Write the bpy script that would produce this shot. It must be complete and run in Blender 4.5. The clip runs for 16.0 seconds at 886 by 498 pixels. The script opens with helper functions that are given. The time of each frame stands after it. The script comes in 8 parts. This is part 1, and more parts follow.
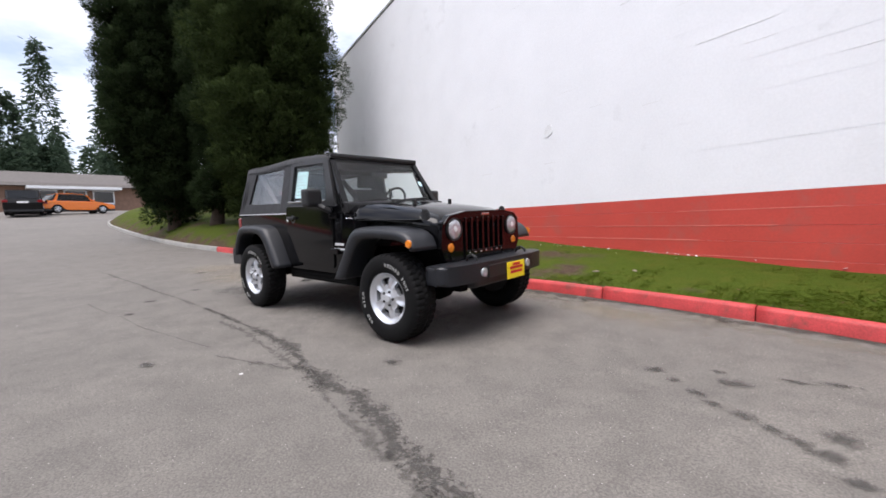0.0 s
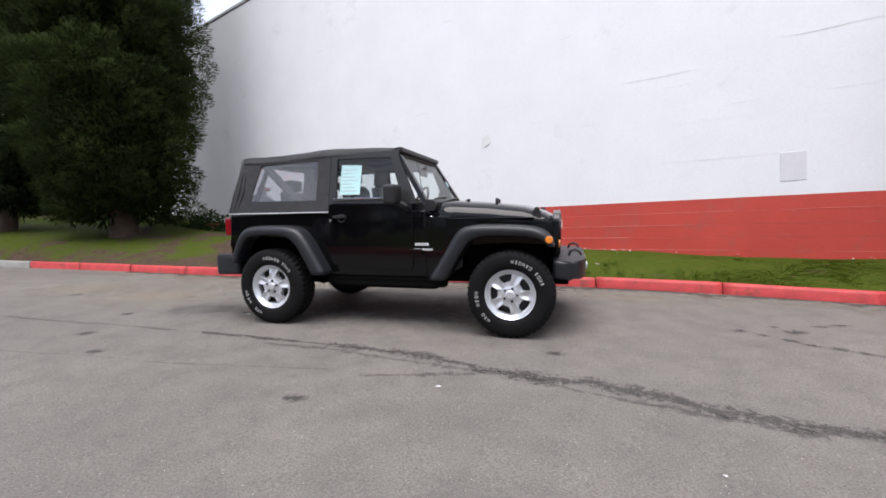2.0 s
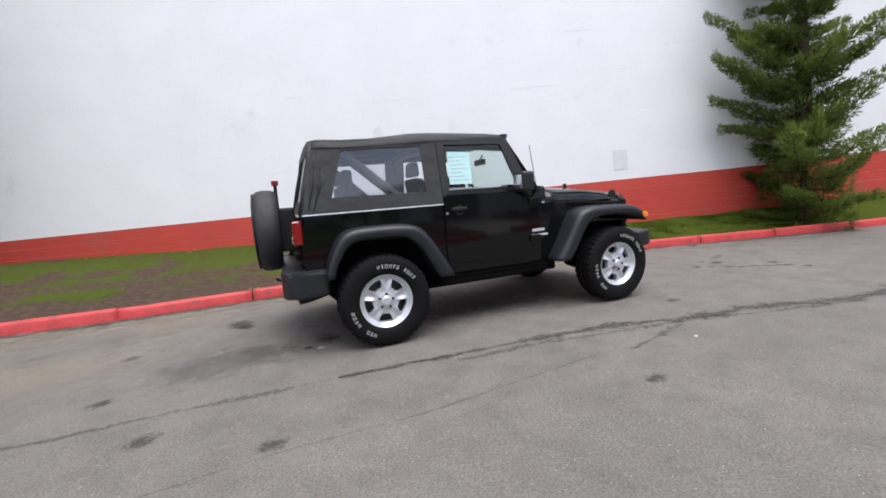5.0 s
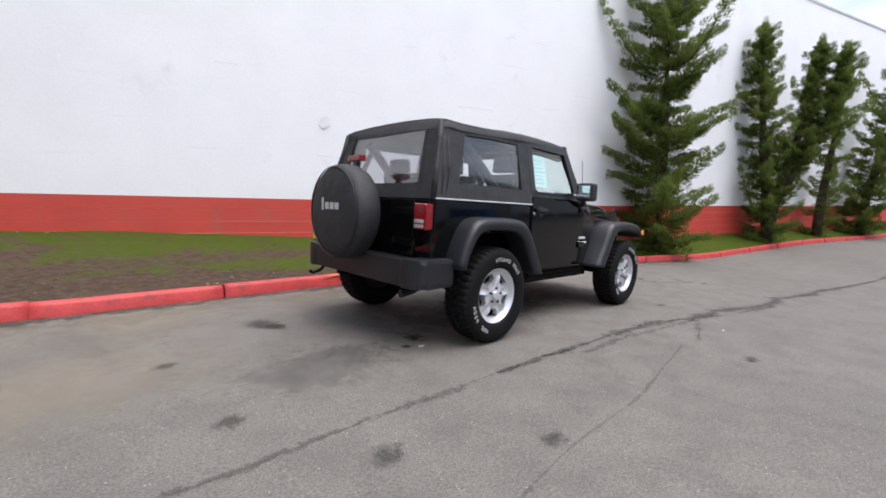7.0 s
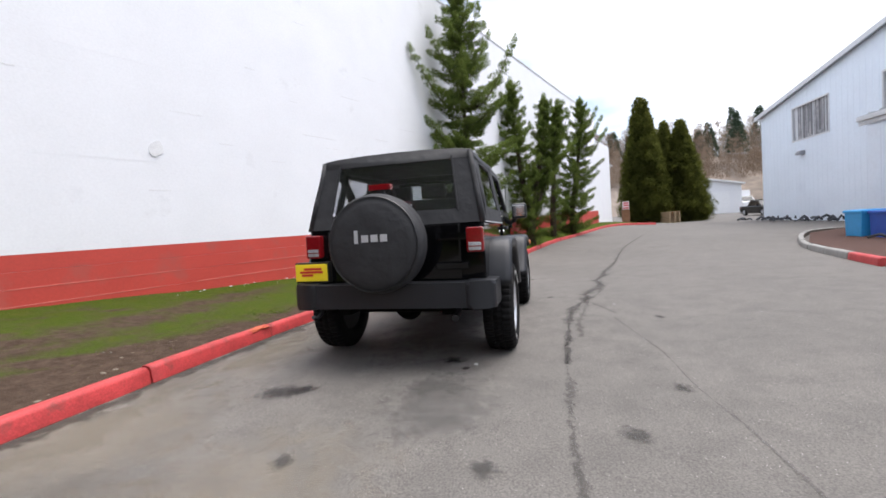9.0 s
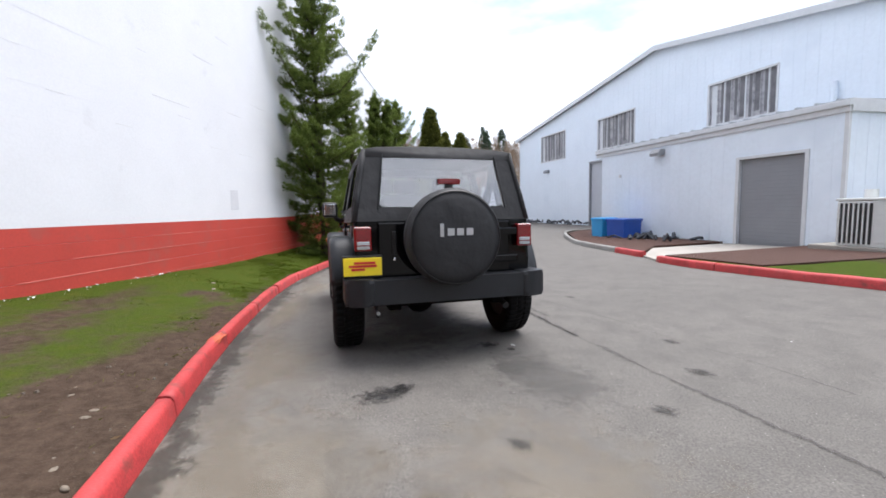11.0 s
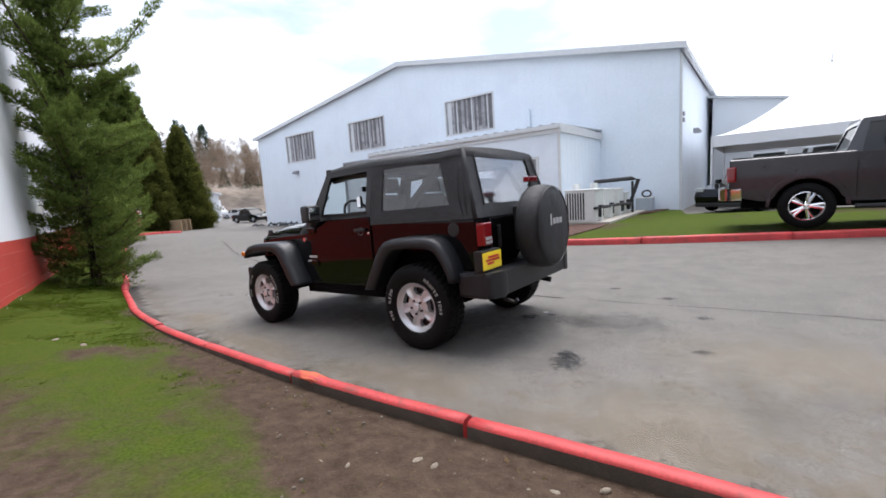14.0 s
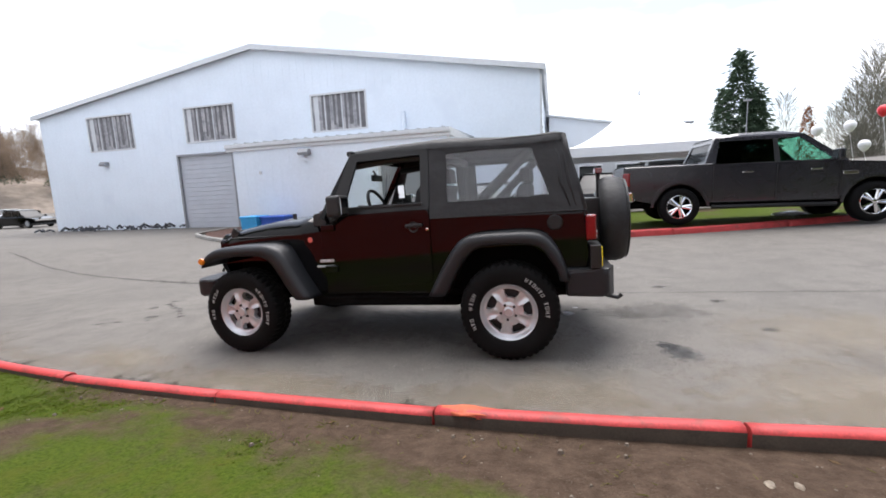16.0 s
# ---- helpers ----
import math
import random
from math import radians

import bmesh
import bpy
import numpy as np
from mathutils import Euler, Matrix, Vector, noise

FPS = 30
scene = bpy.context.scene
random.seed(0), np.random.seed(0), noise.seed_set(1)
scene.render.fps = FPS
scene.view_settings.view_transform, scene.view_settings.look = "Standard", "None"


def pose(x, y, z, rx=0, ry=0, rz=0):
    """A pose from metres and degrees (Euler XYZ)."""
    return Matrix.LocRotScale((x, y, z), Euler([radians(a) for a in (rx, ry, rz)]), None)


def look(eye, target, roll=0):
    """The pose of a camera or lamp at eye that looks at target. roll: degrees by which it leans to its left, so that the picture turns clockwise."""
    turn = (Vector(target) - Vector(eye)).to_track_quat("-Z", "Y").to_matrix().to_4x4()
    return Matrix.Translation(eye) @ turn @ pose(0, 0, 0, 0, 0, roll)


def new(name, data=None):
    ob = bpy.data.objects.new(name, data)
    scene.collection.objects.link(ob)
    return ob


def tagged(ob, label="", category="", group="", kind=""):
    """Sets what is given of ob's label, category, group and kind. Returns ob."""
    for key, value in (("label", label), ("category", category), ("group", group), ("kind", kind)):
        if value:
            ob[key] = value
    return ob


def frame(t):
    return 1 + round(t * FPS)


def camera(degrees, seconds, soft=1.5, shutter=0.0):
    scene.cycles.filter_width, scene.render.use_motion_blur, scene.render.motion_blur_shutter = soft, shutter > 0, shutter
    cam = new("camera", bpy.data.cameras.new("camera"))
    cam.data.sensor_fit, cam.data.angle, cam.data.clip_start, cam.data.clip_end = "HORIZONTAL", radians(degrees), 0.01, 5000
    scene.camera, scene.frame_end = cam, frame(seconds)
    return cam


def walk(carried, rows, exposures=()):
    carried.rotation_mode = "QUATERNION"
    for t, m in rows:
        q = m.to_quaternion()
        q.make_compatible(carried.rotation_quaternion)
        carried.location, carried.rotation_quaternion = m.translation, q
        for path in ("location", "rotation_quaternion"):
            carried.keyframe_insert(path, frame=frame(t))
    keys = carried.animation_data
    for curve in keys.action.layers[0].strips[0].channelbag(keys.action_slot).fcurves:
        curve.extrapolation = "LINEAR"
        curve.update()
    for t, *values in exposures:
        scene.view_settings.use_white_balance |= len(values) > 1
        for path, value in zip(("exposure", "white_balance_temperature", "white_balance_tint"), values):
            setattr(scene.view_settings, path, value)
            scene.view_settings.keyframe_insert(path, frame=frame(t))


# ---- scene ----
cam = camera(92.8, 16.0, soft=1.7)
PATH = [
    (0, (3.935, -3.27, 0.97), (2.628, -1.761, 0.839), -2.6),
    (0.5, (3.442, -3.678, 0.94), (2.3, -2.046, 0.755), -2.7),
    (1, (2.898, -4.078, 0.952), (1.989, -2.305, 0.778), -1.5),
    (1.5, (2.318, -4.338, 0.991), (1.584, -2.487, 0.797), -4.1),
    (2, (1.687, -4.511, 1.004), (1.132, -2.594, 0.868), -2.6),
    (2.5, (1.072, -4.642, 1.035), (0.674, -2.693, 0.825), -4.6),
    (3, (0.444, -4.684, 1.083), (0.2, -2.71, 0.876), -7.9),
    (3.5, (-0.173, -4.708, 1.155), (-0.121, -2.725, 0.897), -8.7),
    (4, (-0.751, -4.615, 1.191), (-0.497, -2.646, 0.948), -8.1),
    (4.5, (-1.362, -4.511, 1.217), (-0.81, -2.605, 0.967), -8.0),
    (5, (-1.914, -4.25, 1.215), (-1.22, -2.392, 0.964), -6.2),
    (5.2, (-2.134, -4.169, 1.223), (-1.349, -2.343, 0.994), -6.0),
    (7.3, (-4.063, -2.736, 1.129), (-2.585, -1.402, 0.941), -0.2),
    (7.5, (-4.228, -2.582, 1.135), (-2.682, -1.324, 0.973), -1.5),
    (8, (-4.54, -2.193, 1.165), (-2.845, -1.146, 0.999), -2.8),
    (8.5, (-4.771, -1.726, 1.169), (-2.961, -0.891, 1.005), -1.6),
    (8.7, (-4.873, -1.539, 1.166), (-3.0, -0.851, 1.027), -2.7),
    (10.8, (-5.132, 0.755, 1.304), (-3.177, 0.384, 1.099), -2.4),
    (11, (-5.112, 0.944, 1.297), (-3.195, 0.408, 1.096), -1.5),
    (11.5, (-5.015, 1.446, 1.292), (-3.211, 0.602, 1.109), -1.7),
    (12, (-4.853, 1.924, 1.362), (-3.128, 0.936, 1.146), -0.4),
    (12.5, (-4.67, 2.412, 1.306), (-3.096, 1.184, 1.177), -3.1),
    (13, (-4.345, 2.873, 1.296), (-2.823, 1.6, 1.039), -3.2),
    (13.5, (-3.949, 3.224, 1.336), (-2.514, 1.847, 1.129), -2.7),
    (14, (-3.596, 3.599, 1.409), (-2.399, 2.018, 1.15), -3.9),
    (14.5, (-3.062, 3.773, 1.424), (-2.012, 2.099, 1.117), -2.8),
    (15, (-2.566, 3.982, 1.422), (-1.733, 2.178, 1.197), -2.4),
    (15.5, (-2.047, 4.053, 1.41), (-1.373, 2.197, 1.092), -4.5),
    (16, (-1.542, 4.022, 1.396), (-1.031, 2.11, 1.112), -2.6),
]
EXPOSURES = ((0.0, 1.11, 6640, 15), (5.0, 1.08, 6520, 13), (8.5, 1.12, 6580, 13), (11.0, 1.22, 6450, 12), (12.2, 1.03, 6250, 12), (13.2, 1.07, 6330, 12), (14.3, 1.22, 6480, 12), (15.3, 1.28, 6620, 12), (16.0, 1.32, 6620, 12))
walk(cam, [(t, look(eye, target, roll)) for t, eye, target, roll in PATH], EXPOSURES)

# ---------------------------------------------------------------- sky and light
SUN_EL, SUN_AZ = 72.0, 165.0          # elevation, compass turn of the soft sun behind thin cloud
world = bpy.data.worlds.new("sky")
scene.world = world
world.use_nodes = True
wt = world.node_tree
wt.nodes.clear()
w_out = wt.nodes.new("ShaderNodeOutputWorld")
w_bg = wt.nodes.new("ShaderNodeBackground")
w_sky = wt.nodes.new("ShaderNodeTexSky")
w_sky.sky_type = 'NISHITA'
w_sky.sun_disc = False
w_sky.sun_elevation, w_sky.sun_rotation = radians(SUN_EL), radians(SUN_AZ)
w_sky.air_density, w_sky.dust_density, w_sky.ozone_density = 1.0, 2.0, 1.0
w_geo = wt.nodes.new("ShaderNodeTexCoord")
w_map = wt.nodes.new("ShaderNodeMapping")
w_map.inputs["Scale"].default_value = (1.6, 1.6, 5.0)
w_noise = wt.nodes.new("ShaderNodeTexNoise")
w_noise.inputs["Scale"].default_value, w_noise.inputs["Detail"].default_value = 1.3, 6.0
w_noise.inputs["Roughness"].default_value = 0.55
w_ramp = wt.nodes.new("ShaderNodeValToRGB")
w_ramp.color_ramp.elements[0].position, w_ramp.color_ramp.elements[1].position = 0.38, 0.63
w_ramp.color_ramp.elements[0].color, w_ramp.color_ramp.elements[1].color = (0.20, 0.20, 0.20, 1), (1, 1, 1, 1)
w_mix = wt.nodes.new("ShaderNodeMixRGB")
w_mix.inputs["Color2"].default_value = (7.3, 7.7, 8.4, 1)
w_bg.inputs["Strength"].default_value = 0.1
wt.links.new(w_geo.outputs["Generated"], w_map.inputs["Vector"])
wt.links.new(w_map.outputs["Vector"], w_noise.inputs["Vector"])
wt.links.new(w_noise.outputs["Fac"], w_ramp.inputs["Fac"])
wt.links.new(w_ramp.outputs["Color"], w_mix.inputs["Fac"])
wt.links.new(w_sky.outputs["Color"], w_mix.inputs["Color1"])
wt.links.new(w_mix.outputs["Color"], w_bg.inputs["Color"])
wt.links.new(w_bg.outputs["Background"], w_out.inputs["Surface"])

sun_data = bpy.data.lights.new("sun", 'SUN')
sun_data.energy, sun_data.angle, sun_data.color = 2.1, radians(50), (1.0, 0.985, 0.97)
sun = new("sun", sun_data)
sa, se = radians(SUN_AZ), radians(SUN_EL)
sun.matrix_world = look((0, 0, 30), (-math.sin(sa) * math.cos(se), -math.cos(sa) * math.cos(se), 30 - math.sin(se)))


# ---------------------------------------------------------------- materials
def mat(name, color, rough=0.6, metal=0.0, vary=0.12, scale=6.0, fine=90.0, bump=0.15, spec=0.5, coat=0.0, second=None, second_at=0.6, second_scale=1.5, fine_depth=0.003):
    """A procedural surface: base colour varied at two scales, fine relief, and optionally patches of a second colour."""
    m = bpy.data.materials.new(name)
    m.use_nodes = True
    nt = m.node_tree
    bs = nt.nodes["Principled BSDF"]
    tc = nt.nodes.new("ShaderNodeTexCoord")
    n1 = nt.nodes.new("ShaderNodeTexNoise")
    n1.inputs["Scale"].default_value, n1.inputs["Detail"].default_value = scale, 5
    n2 = nt.nodes.new("ShaderNodeTexNoise")
    n2.inputs["Scale"].default_value, n2.inputs["Detail"].default_value = fine, 3
    nt.links.new(tc.outputs["Object"], n1.inputs["Vector"])
    nt.links.new(tc.outputs["Object"], n2.inputs["Vector"])
    add = nt.nodes.new("ShaderNodeMath")
    add.operation = 'ADD'
    nt.links.new(n1.outputs["Fac"], add.inputs[0])
    nt.links.new(n2.outputs["Fac"], add.inputs[1])
    mr = nt.nodes.new("ShaderNodeMapRange")
    mr.inputs["From Min"].default_value, mr.inputs["From Max"].default_value = 0.7, 1.3
    mr.inputs["To Min"].default_value, mr.inputs["To Max"].default_value = 1 - vary, 1 + vary
    nt.links.new(add.outputs[0], mr.inputs["Value"])
    mul = nt.nodes.new("ShaderNodeVectorMath")
    mul.operation = 'SCALE'
    mul.inputs[0].default_value = color[:3]
    nt.links.new(mr.outputs["Result"], mul.inputs["Scale"])
    col = mul.outputs["Vector"]
    if second:
        n3 = nt.nodes.new("ShaderNodeTexNoise")
        n3.inputs["Scale"].default_value, n3.inputs["Detail"].default_value, n3.inputs["Roughness"].default_value = second_scale, 8, 0.65
        nt.links.new(tc.outputs["Object"], n3.inputs["Vector"])
        rp = nt.nodes.new("ShaderNodeMapRange")
        rp.inputs["From Min"].default_value, rp.inputs["From Max"].default_value = second_at - 0.04, second_at + 0.06
        nt.links.new(n3.outputs["Fac"], rp.inputs["Value"])
        mx = nt.nodes.new("ShaderNodeMixRGB")
        mx.inputs["Color2"].default_value = (*second[:3], 1)
        nt.links.new(rp.outputs["Result"], mx.inputs["Fac"])
        nt.links.new(col, mx.inputs["Color1"])
        col = mx.outputs["Color"]
    nt.links.new(col, bs.inputs["Base Color"])
    bs.inputs["Roughness"].default_value, bs.inputs["Metallic"].default_value = rough, metal
    bs.inputs["Specular IOR Level"].default_value = spec
    if coat:
        bs.inputs["Coat Weight"].default_value, bs.inputs["Coat Roughness"].default_value = coat, 0.04
    if bump:
        bp = nt.nodes.new("ShaderNodeBump")
        bp.inputs["Strength"].default_value, bp.inputs["Distance"].default_value = bump, fine_depth
        nt.links.new(n2.outputs["Fac"], bp.inputs["Height"])
        nt.links.new(bp.outputs["Normal"], bs.inputs["Normal"])
    return m


def glass(name, tint=(0.9, 0.95, 0.93), rough=0.0, clear=0.8, haze=0.0):
    """Thin pane: mostly clear, with a mirror gloss."""
    m = bpy.data.materials.new(name)
    m.use_nodes = True
    nt = m.node_tree
    nt.nodes.clear()
    o = nt.nodes.new("ShaderNodeOutputMaterial")
    t = nt.nodes.new("ShaderNodeBsdfTransparent")
    t.inputs["Color"].default_value = (*tint, 1)
    g = nt.nodes.new("ShaderNodeBsdfGlossy")
    g.inputs["Roughness"].default_value = rough
    lw = nt.nodes.new("ShaderNodeLayerWeight")
    lw.inputs["Blend"].default_value = 0.5
    f = nt.nodes.new("ShaderNodeMath")
    f.operation = 'POWER'
    f.inputs[1].default_value = 4.0
    nt.links.new(lw.outputs["Facing"], f.inputs[0])
    ad = nt.nodes.new("ShaderNodeMath")
    ad.operation = 'MULTIPLY_ADD'
    ad.inputs[1].default_value, ad.inputs[2].default_value = 0.45, 1.0 - clear
    mx = nt.nodes.new("ShaderNodeMixShader")
    nt.links.new(f.outputs[0], ad.inputs[0])
    nt.links.new(ad.outputs[0], mx.inputs["Fac"])
    nt.links.new(t.outputs["BSDF"], mx.inputs[1])
    nt.links.new(g.outputs["BSDF"], mx.inputs[2])
    out = mx.outputs["Shader"]
    if haze:
        milk = nt.nodes.new("ShaderNodeBsdfTranslucent")
        milk.inputs["Color"].default_value = (0.85, 0.86, 0.88, 1)
        hz = nt.nodes.new("ShaderNodeMixShader")
        hz.inputs["Fac"].default_value = haze
        nt.links.new(out, hz.inputs[1])
        nt.links.new(milk.outputs["BSDF"], hz.inputs[2])
        out = hz.outputs["Shader"]
    nt.links.new(out, o.inputs["Surface"])
    return m


def ramp_between(nt, fac, lo, hi):
    r = nt.nodes.new("ShaderNodeMapRange")
    r.inputs["From Min"].default_value, r.inputs["From Max"].default_value = lo, hi
    nt.links.new(fac, r.inputs["Value"])
    return r.outputs["Result"]


def leaf_mat(name, dark, light, through_light=0.45):
    m = bpy.data.materials.new(name)
    m.use_nodes = True
    nt = m.node_tree
    bs = nt.nodes["Principled BSDF"]
    ge = nt.nodes.new("ShaderNodeNewGeometry")
    tc = nt.nodes.new("ShaderNodeTexCoord")
    nz = nt.nodes.new("ShaderNodeTexNoise")
    nz.inputs["Scale"].default_value, nz.inputs["Detail"].default_value = 1.1, 3
    nt.links.new(tc.outputs["Object"], nz.inputs["Vector"])
    ad = nt.nodes.new("ShaderNodeMath")
    ad.operation = 'MULTIPLY_ADD'
    ad.inputs[1].default_value = 0.32
    nt.links.new(ge.outputs["Random Per Island"], ad.inputs[0])
    sc = nt.nodes.new("ShaderNodeMath")
    sc.operation = 'MULTIPLY'
    sc.inputs[1].default_value = 0.75
    nt.links.new(nz.outputs["Fac"], sc.inputs[0])
    nt.links.new(sc.outputs[0], ad.inputs[2])
    mx = nt.nodes.new("ShaderNodeMixRGB")
    mx.inputs["Color1"].default_value, mx.inputs["Color2"].default_value = (*dark, 1), (*light, 1)
    nt.links.new(ad.outputs[0], mx.inputs["Fac"])
    nt.links.new(mx.outputs["Color"], bs.inputs["Base Color"])
    bs.inputs["Roughness"].default_value = 0.75
    bs.inputs["Specular IOR Level"].default_value = 0.12
    if through_light:
        tr = nt.nodes.new("ShaderNodeBsdfTranslucent")
        ms = nt.nodes.new("ShaderNodeMixShader")
        ms.inputs["Fac"].default_value = through_light
        nt.links.new(mx.outputs["Color"], tr.inputs["Color"])
        nt.links.new(bs.outputs["BSDF"], ms.inputs[1])
        nt.links.new(tr.outputs["BSDF"], ms.inputs[2])
        nt.links.new(ms.outputs["Shader"], nt.nodes["Material Output"].inputs["Surface"])
    return m


M_PAINT = mat("black_car_paint", (0.003, 0.003, 0.0036), 0.06, vary=0.05, bump=0.0, spec=0.31)
M_PLASTIC = mat("black_textured_plastic", (0.0105, 0.0118, 0.0150), 0.44, vary=0.2, fine=260, bump=0.3, spec=0.45)
M_FABRIC = mat("black_soft_top_fabric", (0.0165, 0.0170, 0.0192), 0.68, vary=0.22, scale=9, fine=7.0, bump=0.5, fine_depth=0.03, second=(0.0225, 0.0228, 0.0245), second_at=0.60, second_scale=3.0)
M_TRIM = mat("black_rubber_trim", (0.0085, 0.0085, 0.0095), 0.45, vary=0.1)
M_RUBBER = mat("tyre_rubber", (0.0034, 0.0034, 0.0036), 0.78, spec=0.2, vary=0.2, scale=14, fine=180, bump=0.4)
M_RIM = mat("silver_alloy", (0.62, 0.64, 0.67), 0.27, metal=0.55, vary=0.05, bump=0.0)
# near-black metal: the shade behind the spokes is put into this colour
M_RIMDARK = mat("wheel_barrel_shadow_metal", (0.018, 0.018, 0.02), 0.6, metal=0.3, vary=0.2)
M_CHROME = mat("chrome", (0.85, 0.86, 0.88), 0.08, metal=1.0, vary=0.02, bump=0.0)
M_WHITE = mat("white_lettering", (0.75, 0.75, 0.73), 0.6, vary=0.12)
M_SIDEWALL = mat("worn_white_sidewall", (0.42, 0.42, 0.41), 0.7, vary=0.35, scale=30)
M_GREYLOGO = mat("grey_print", (0.42, 0.42, 0.43), 0.6, vary=0.08)
M_REDLENS = mat("red_lens", (0.20, 0.006, 0.009), 0.10, vary=0.2, scale=40, bump=0.0, coat=0.8)
M_CLEARLENS = mat("clear_lens", (0.50, 0.52, 0.55), 0.12, metal=0.35, vary=0.30, scale=50, bump=0.0, coat=0.8)
M_AMBER = mat("amber_lens", (0.75, 0.22, 0.02), 0.15, vary=0.15, scale=40, bump=0.0, coat=0.6)
M_YELLOW = mat("yellow_dealer_plate", (0.88, 0.67, 0.02), 0.45, vary=0.04, bump=0.0)
M_REDPRINT = mat("red_print", (0.55, 0.02, 0.02), 0.5, vary=0.05, bump=0.0)
M_PAPER = mat("pale_blue_window_sheet", (0.55, 0.75, 0.78), 0.7, vary=0.05, bump=0.0)
M_SEAT = mat("dark_grey_seat_cloth", (0.03, 0.03, 0.032), 0.85, vary=0.15, fine=300)
M_GLASS = glass("window_glass", (0.93, 0.97, 0.96), 0.0, 0.97)
M_GREENGLASS = glass("green_tinted_glass", (0.50, 0.86, 0.76), 0.0, 0.84)
M_DARKGLASS = glass("tinted_glass", (0.16, 0.18, 0.18), 0.0, 0.95)
M_VINYL = glass("clear_vinyl", (0.93, 0.935, 0.95), 0.05, 0.925, 0.0)
M_VINYLREAR = glass("hazy_rear_vinyl", (0.93, 0.935, 0.95), 0.10, 0.80, 0.05)
M_BADGE = mat("silver_badge", (0.62, 0.63, 0.65), 0.35, vary=0.05, bump=0.0)
M_UNDER = mat("dark_underbody", (0.004, 0.004, 0.004), 0.9, vary=0.3, spec=0.08)


# ---------------------------------------------------------------- mesh helpers
def link(name, bm, material, smooth=False):
    me = bpy.data.meshes.new(name)
    bmesh.ops.recalc_face_normals(bm, faces=bm.faces)
    if smooth:
        for f in bm.faces:
            f.smooth = True
    bm.to_mesh(me)
    bm.free()
    for mm in (material if isinstance(material, (list, tuple)) else [material]):
        me.materials.append(mm)
    return new(name, me)


def part(name, bm, material, parent, label="", smooth=False):
    ob = link(name, bm, material, smooth)
    ob.parent = parent
    if label:
        tagged(ob, label)
    return ob


def thing(name, label, category, group="", at=None):
    ob = new(name)
    ob.empty_display_size = 0.2
    if at is not None:
        ob.matrix_world = at
    return tagged(ob, label, category, group)


def box(x0, x1, y0, y1, z0, z1, bevel=0.0, bm=None, seg=2):
    out = bm or bmesh.new()
    made = bmesh.ops.create_cube(out, size=1.0, matrix=Matrix.Translation(((x0 + x1) / 2, (y0 + y1) / 2, (z0 + z1) / 2)) @ Matrix.Diagonal((abs(x1 - x0), abs(y1 - y0), abs(z1 - z0), 1)))
    if bevel:
        vs = set(made["verts"])
        bmesh.ops.bevel(out, geom=[e for e in out.edges if e.verts[0] in vs and e.verts[1] in vs], offset=bevel, segments=seg, affect='EDGES', profile=0.6)
    return out


def prism(profile, a, b, axis="y", bevel=0.0, bm=None, seg=2, taper=1.0):
    """A closed outline pushed from a to b along an axis. The outline is (x, z) for y, (x, y) for z, (y, z) for x."""
    out = bm or bmesh.new()

    def place(p, d, s=1.0):
        u, v = p
        return {"y": (u, d, v), "z": (u, v, d), "x": (d, u, v)}[axis]
    va = [out.verts.new(place(p, a)) for p in profile]
    vb = [out.verts.new(place(p, b)) for p in profile]
    fs = [out.faces.new(va), out.faces.new(vb[::-1])]
    n = len(profile)
    for i in range(n):
        fs.append(out.faces.new((va[i], vb[i], vb[(i + 1) % n], va[(i + 1) % n])))
    if bevel:
        es = {e for f in fs[:2] for e in f.edges}
        bmesh.ops.bevel(out, geom=list(es), offset=bevel, segments=seg, affect='EDGES', profile=0.6)
    return out


def tube(points, r, bm=None, sides=8, closed=False):
    """A round bar along points."""
    out = bm or bmesh.new()
    pts = [Vector(p) for p in points]
    rings = []
    for i, p in enumerate(pts):
        a = pts[max(i - 1, 0)]
        b = pts[min(i + 1, len(pts) - 1)]
        q = (b - a).normalized().to_track_quat('Z', 'Y')
        rad = r[i] if isinstance(r, (list, tuple)) else r
        rings.append([out.verts.new(p + q @ Vector((math.cos(t) * rad, math.sin(t) * rad, 0))) for t in (k * 2 * math.pi / sides for k in range(sides))])
    for ra, rb in zip(rings, rings[1:]):
        for k in range(sides):
            out.faces.new((ra[k], ra[(k + 1) % sides], rb[(k + 1) % sides], rb[k]))
    out.faces.new(rings[0][::-1])
    out.faces.new(rings[-1])
    return out


def lathe(profile, bm=None, sides=32, axis="y", at=(0, 0, 0), closed=False):
    """An outline (radius, along) turned round an axis."""
    out = bm or bmesh.new()
    rings = []
    for r, d in profile:
        ring = []
        for k in range(sides):
            t = k * 2 * math.pi / sides
            c, s = math.cos(t) * r, math.sin(t) * r
            v = {"y": (c, d, s), "x": (d, c, s), "z": (c, s, d)}[axis]
            ring.append(out.verts.new((v[0] + at[0], v[1] + at[1], v[2] + at[2])))
        rings.append(ring)
    pairs = list(zip(rings, rings[1:])) + ([(rings[-1], rings[0])] if closed else [])
    for ra, rb in pairs:
        for k in range(sides):
            out.faces.new((ra[k], ra[(k + 1) % sides], rb[(k + 1) % sides], rb[k]))
    if not closed:
        for ring, (r, d) in ((rings[0], profile[0]), (rings[-1], profile[-1])):
            if r > 1e-4:
                out.faces.new(ring)
    return out


def smoothstep(a, b, x):
    t = min(max((x - a) / (b - a), 0.0), 1.0)
    return t * t * (3 - 2 * t)


def lerp_table(xs, zs, x):
    return float(np.interp(x, xs, zs))

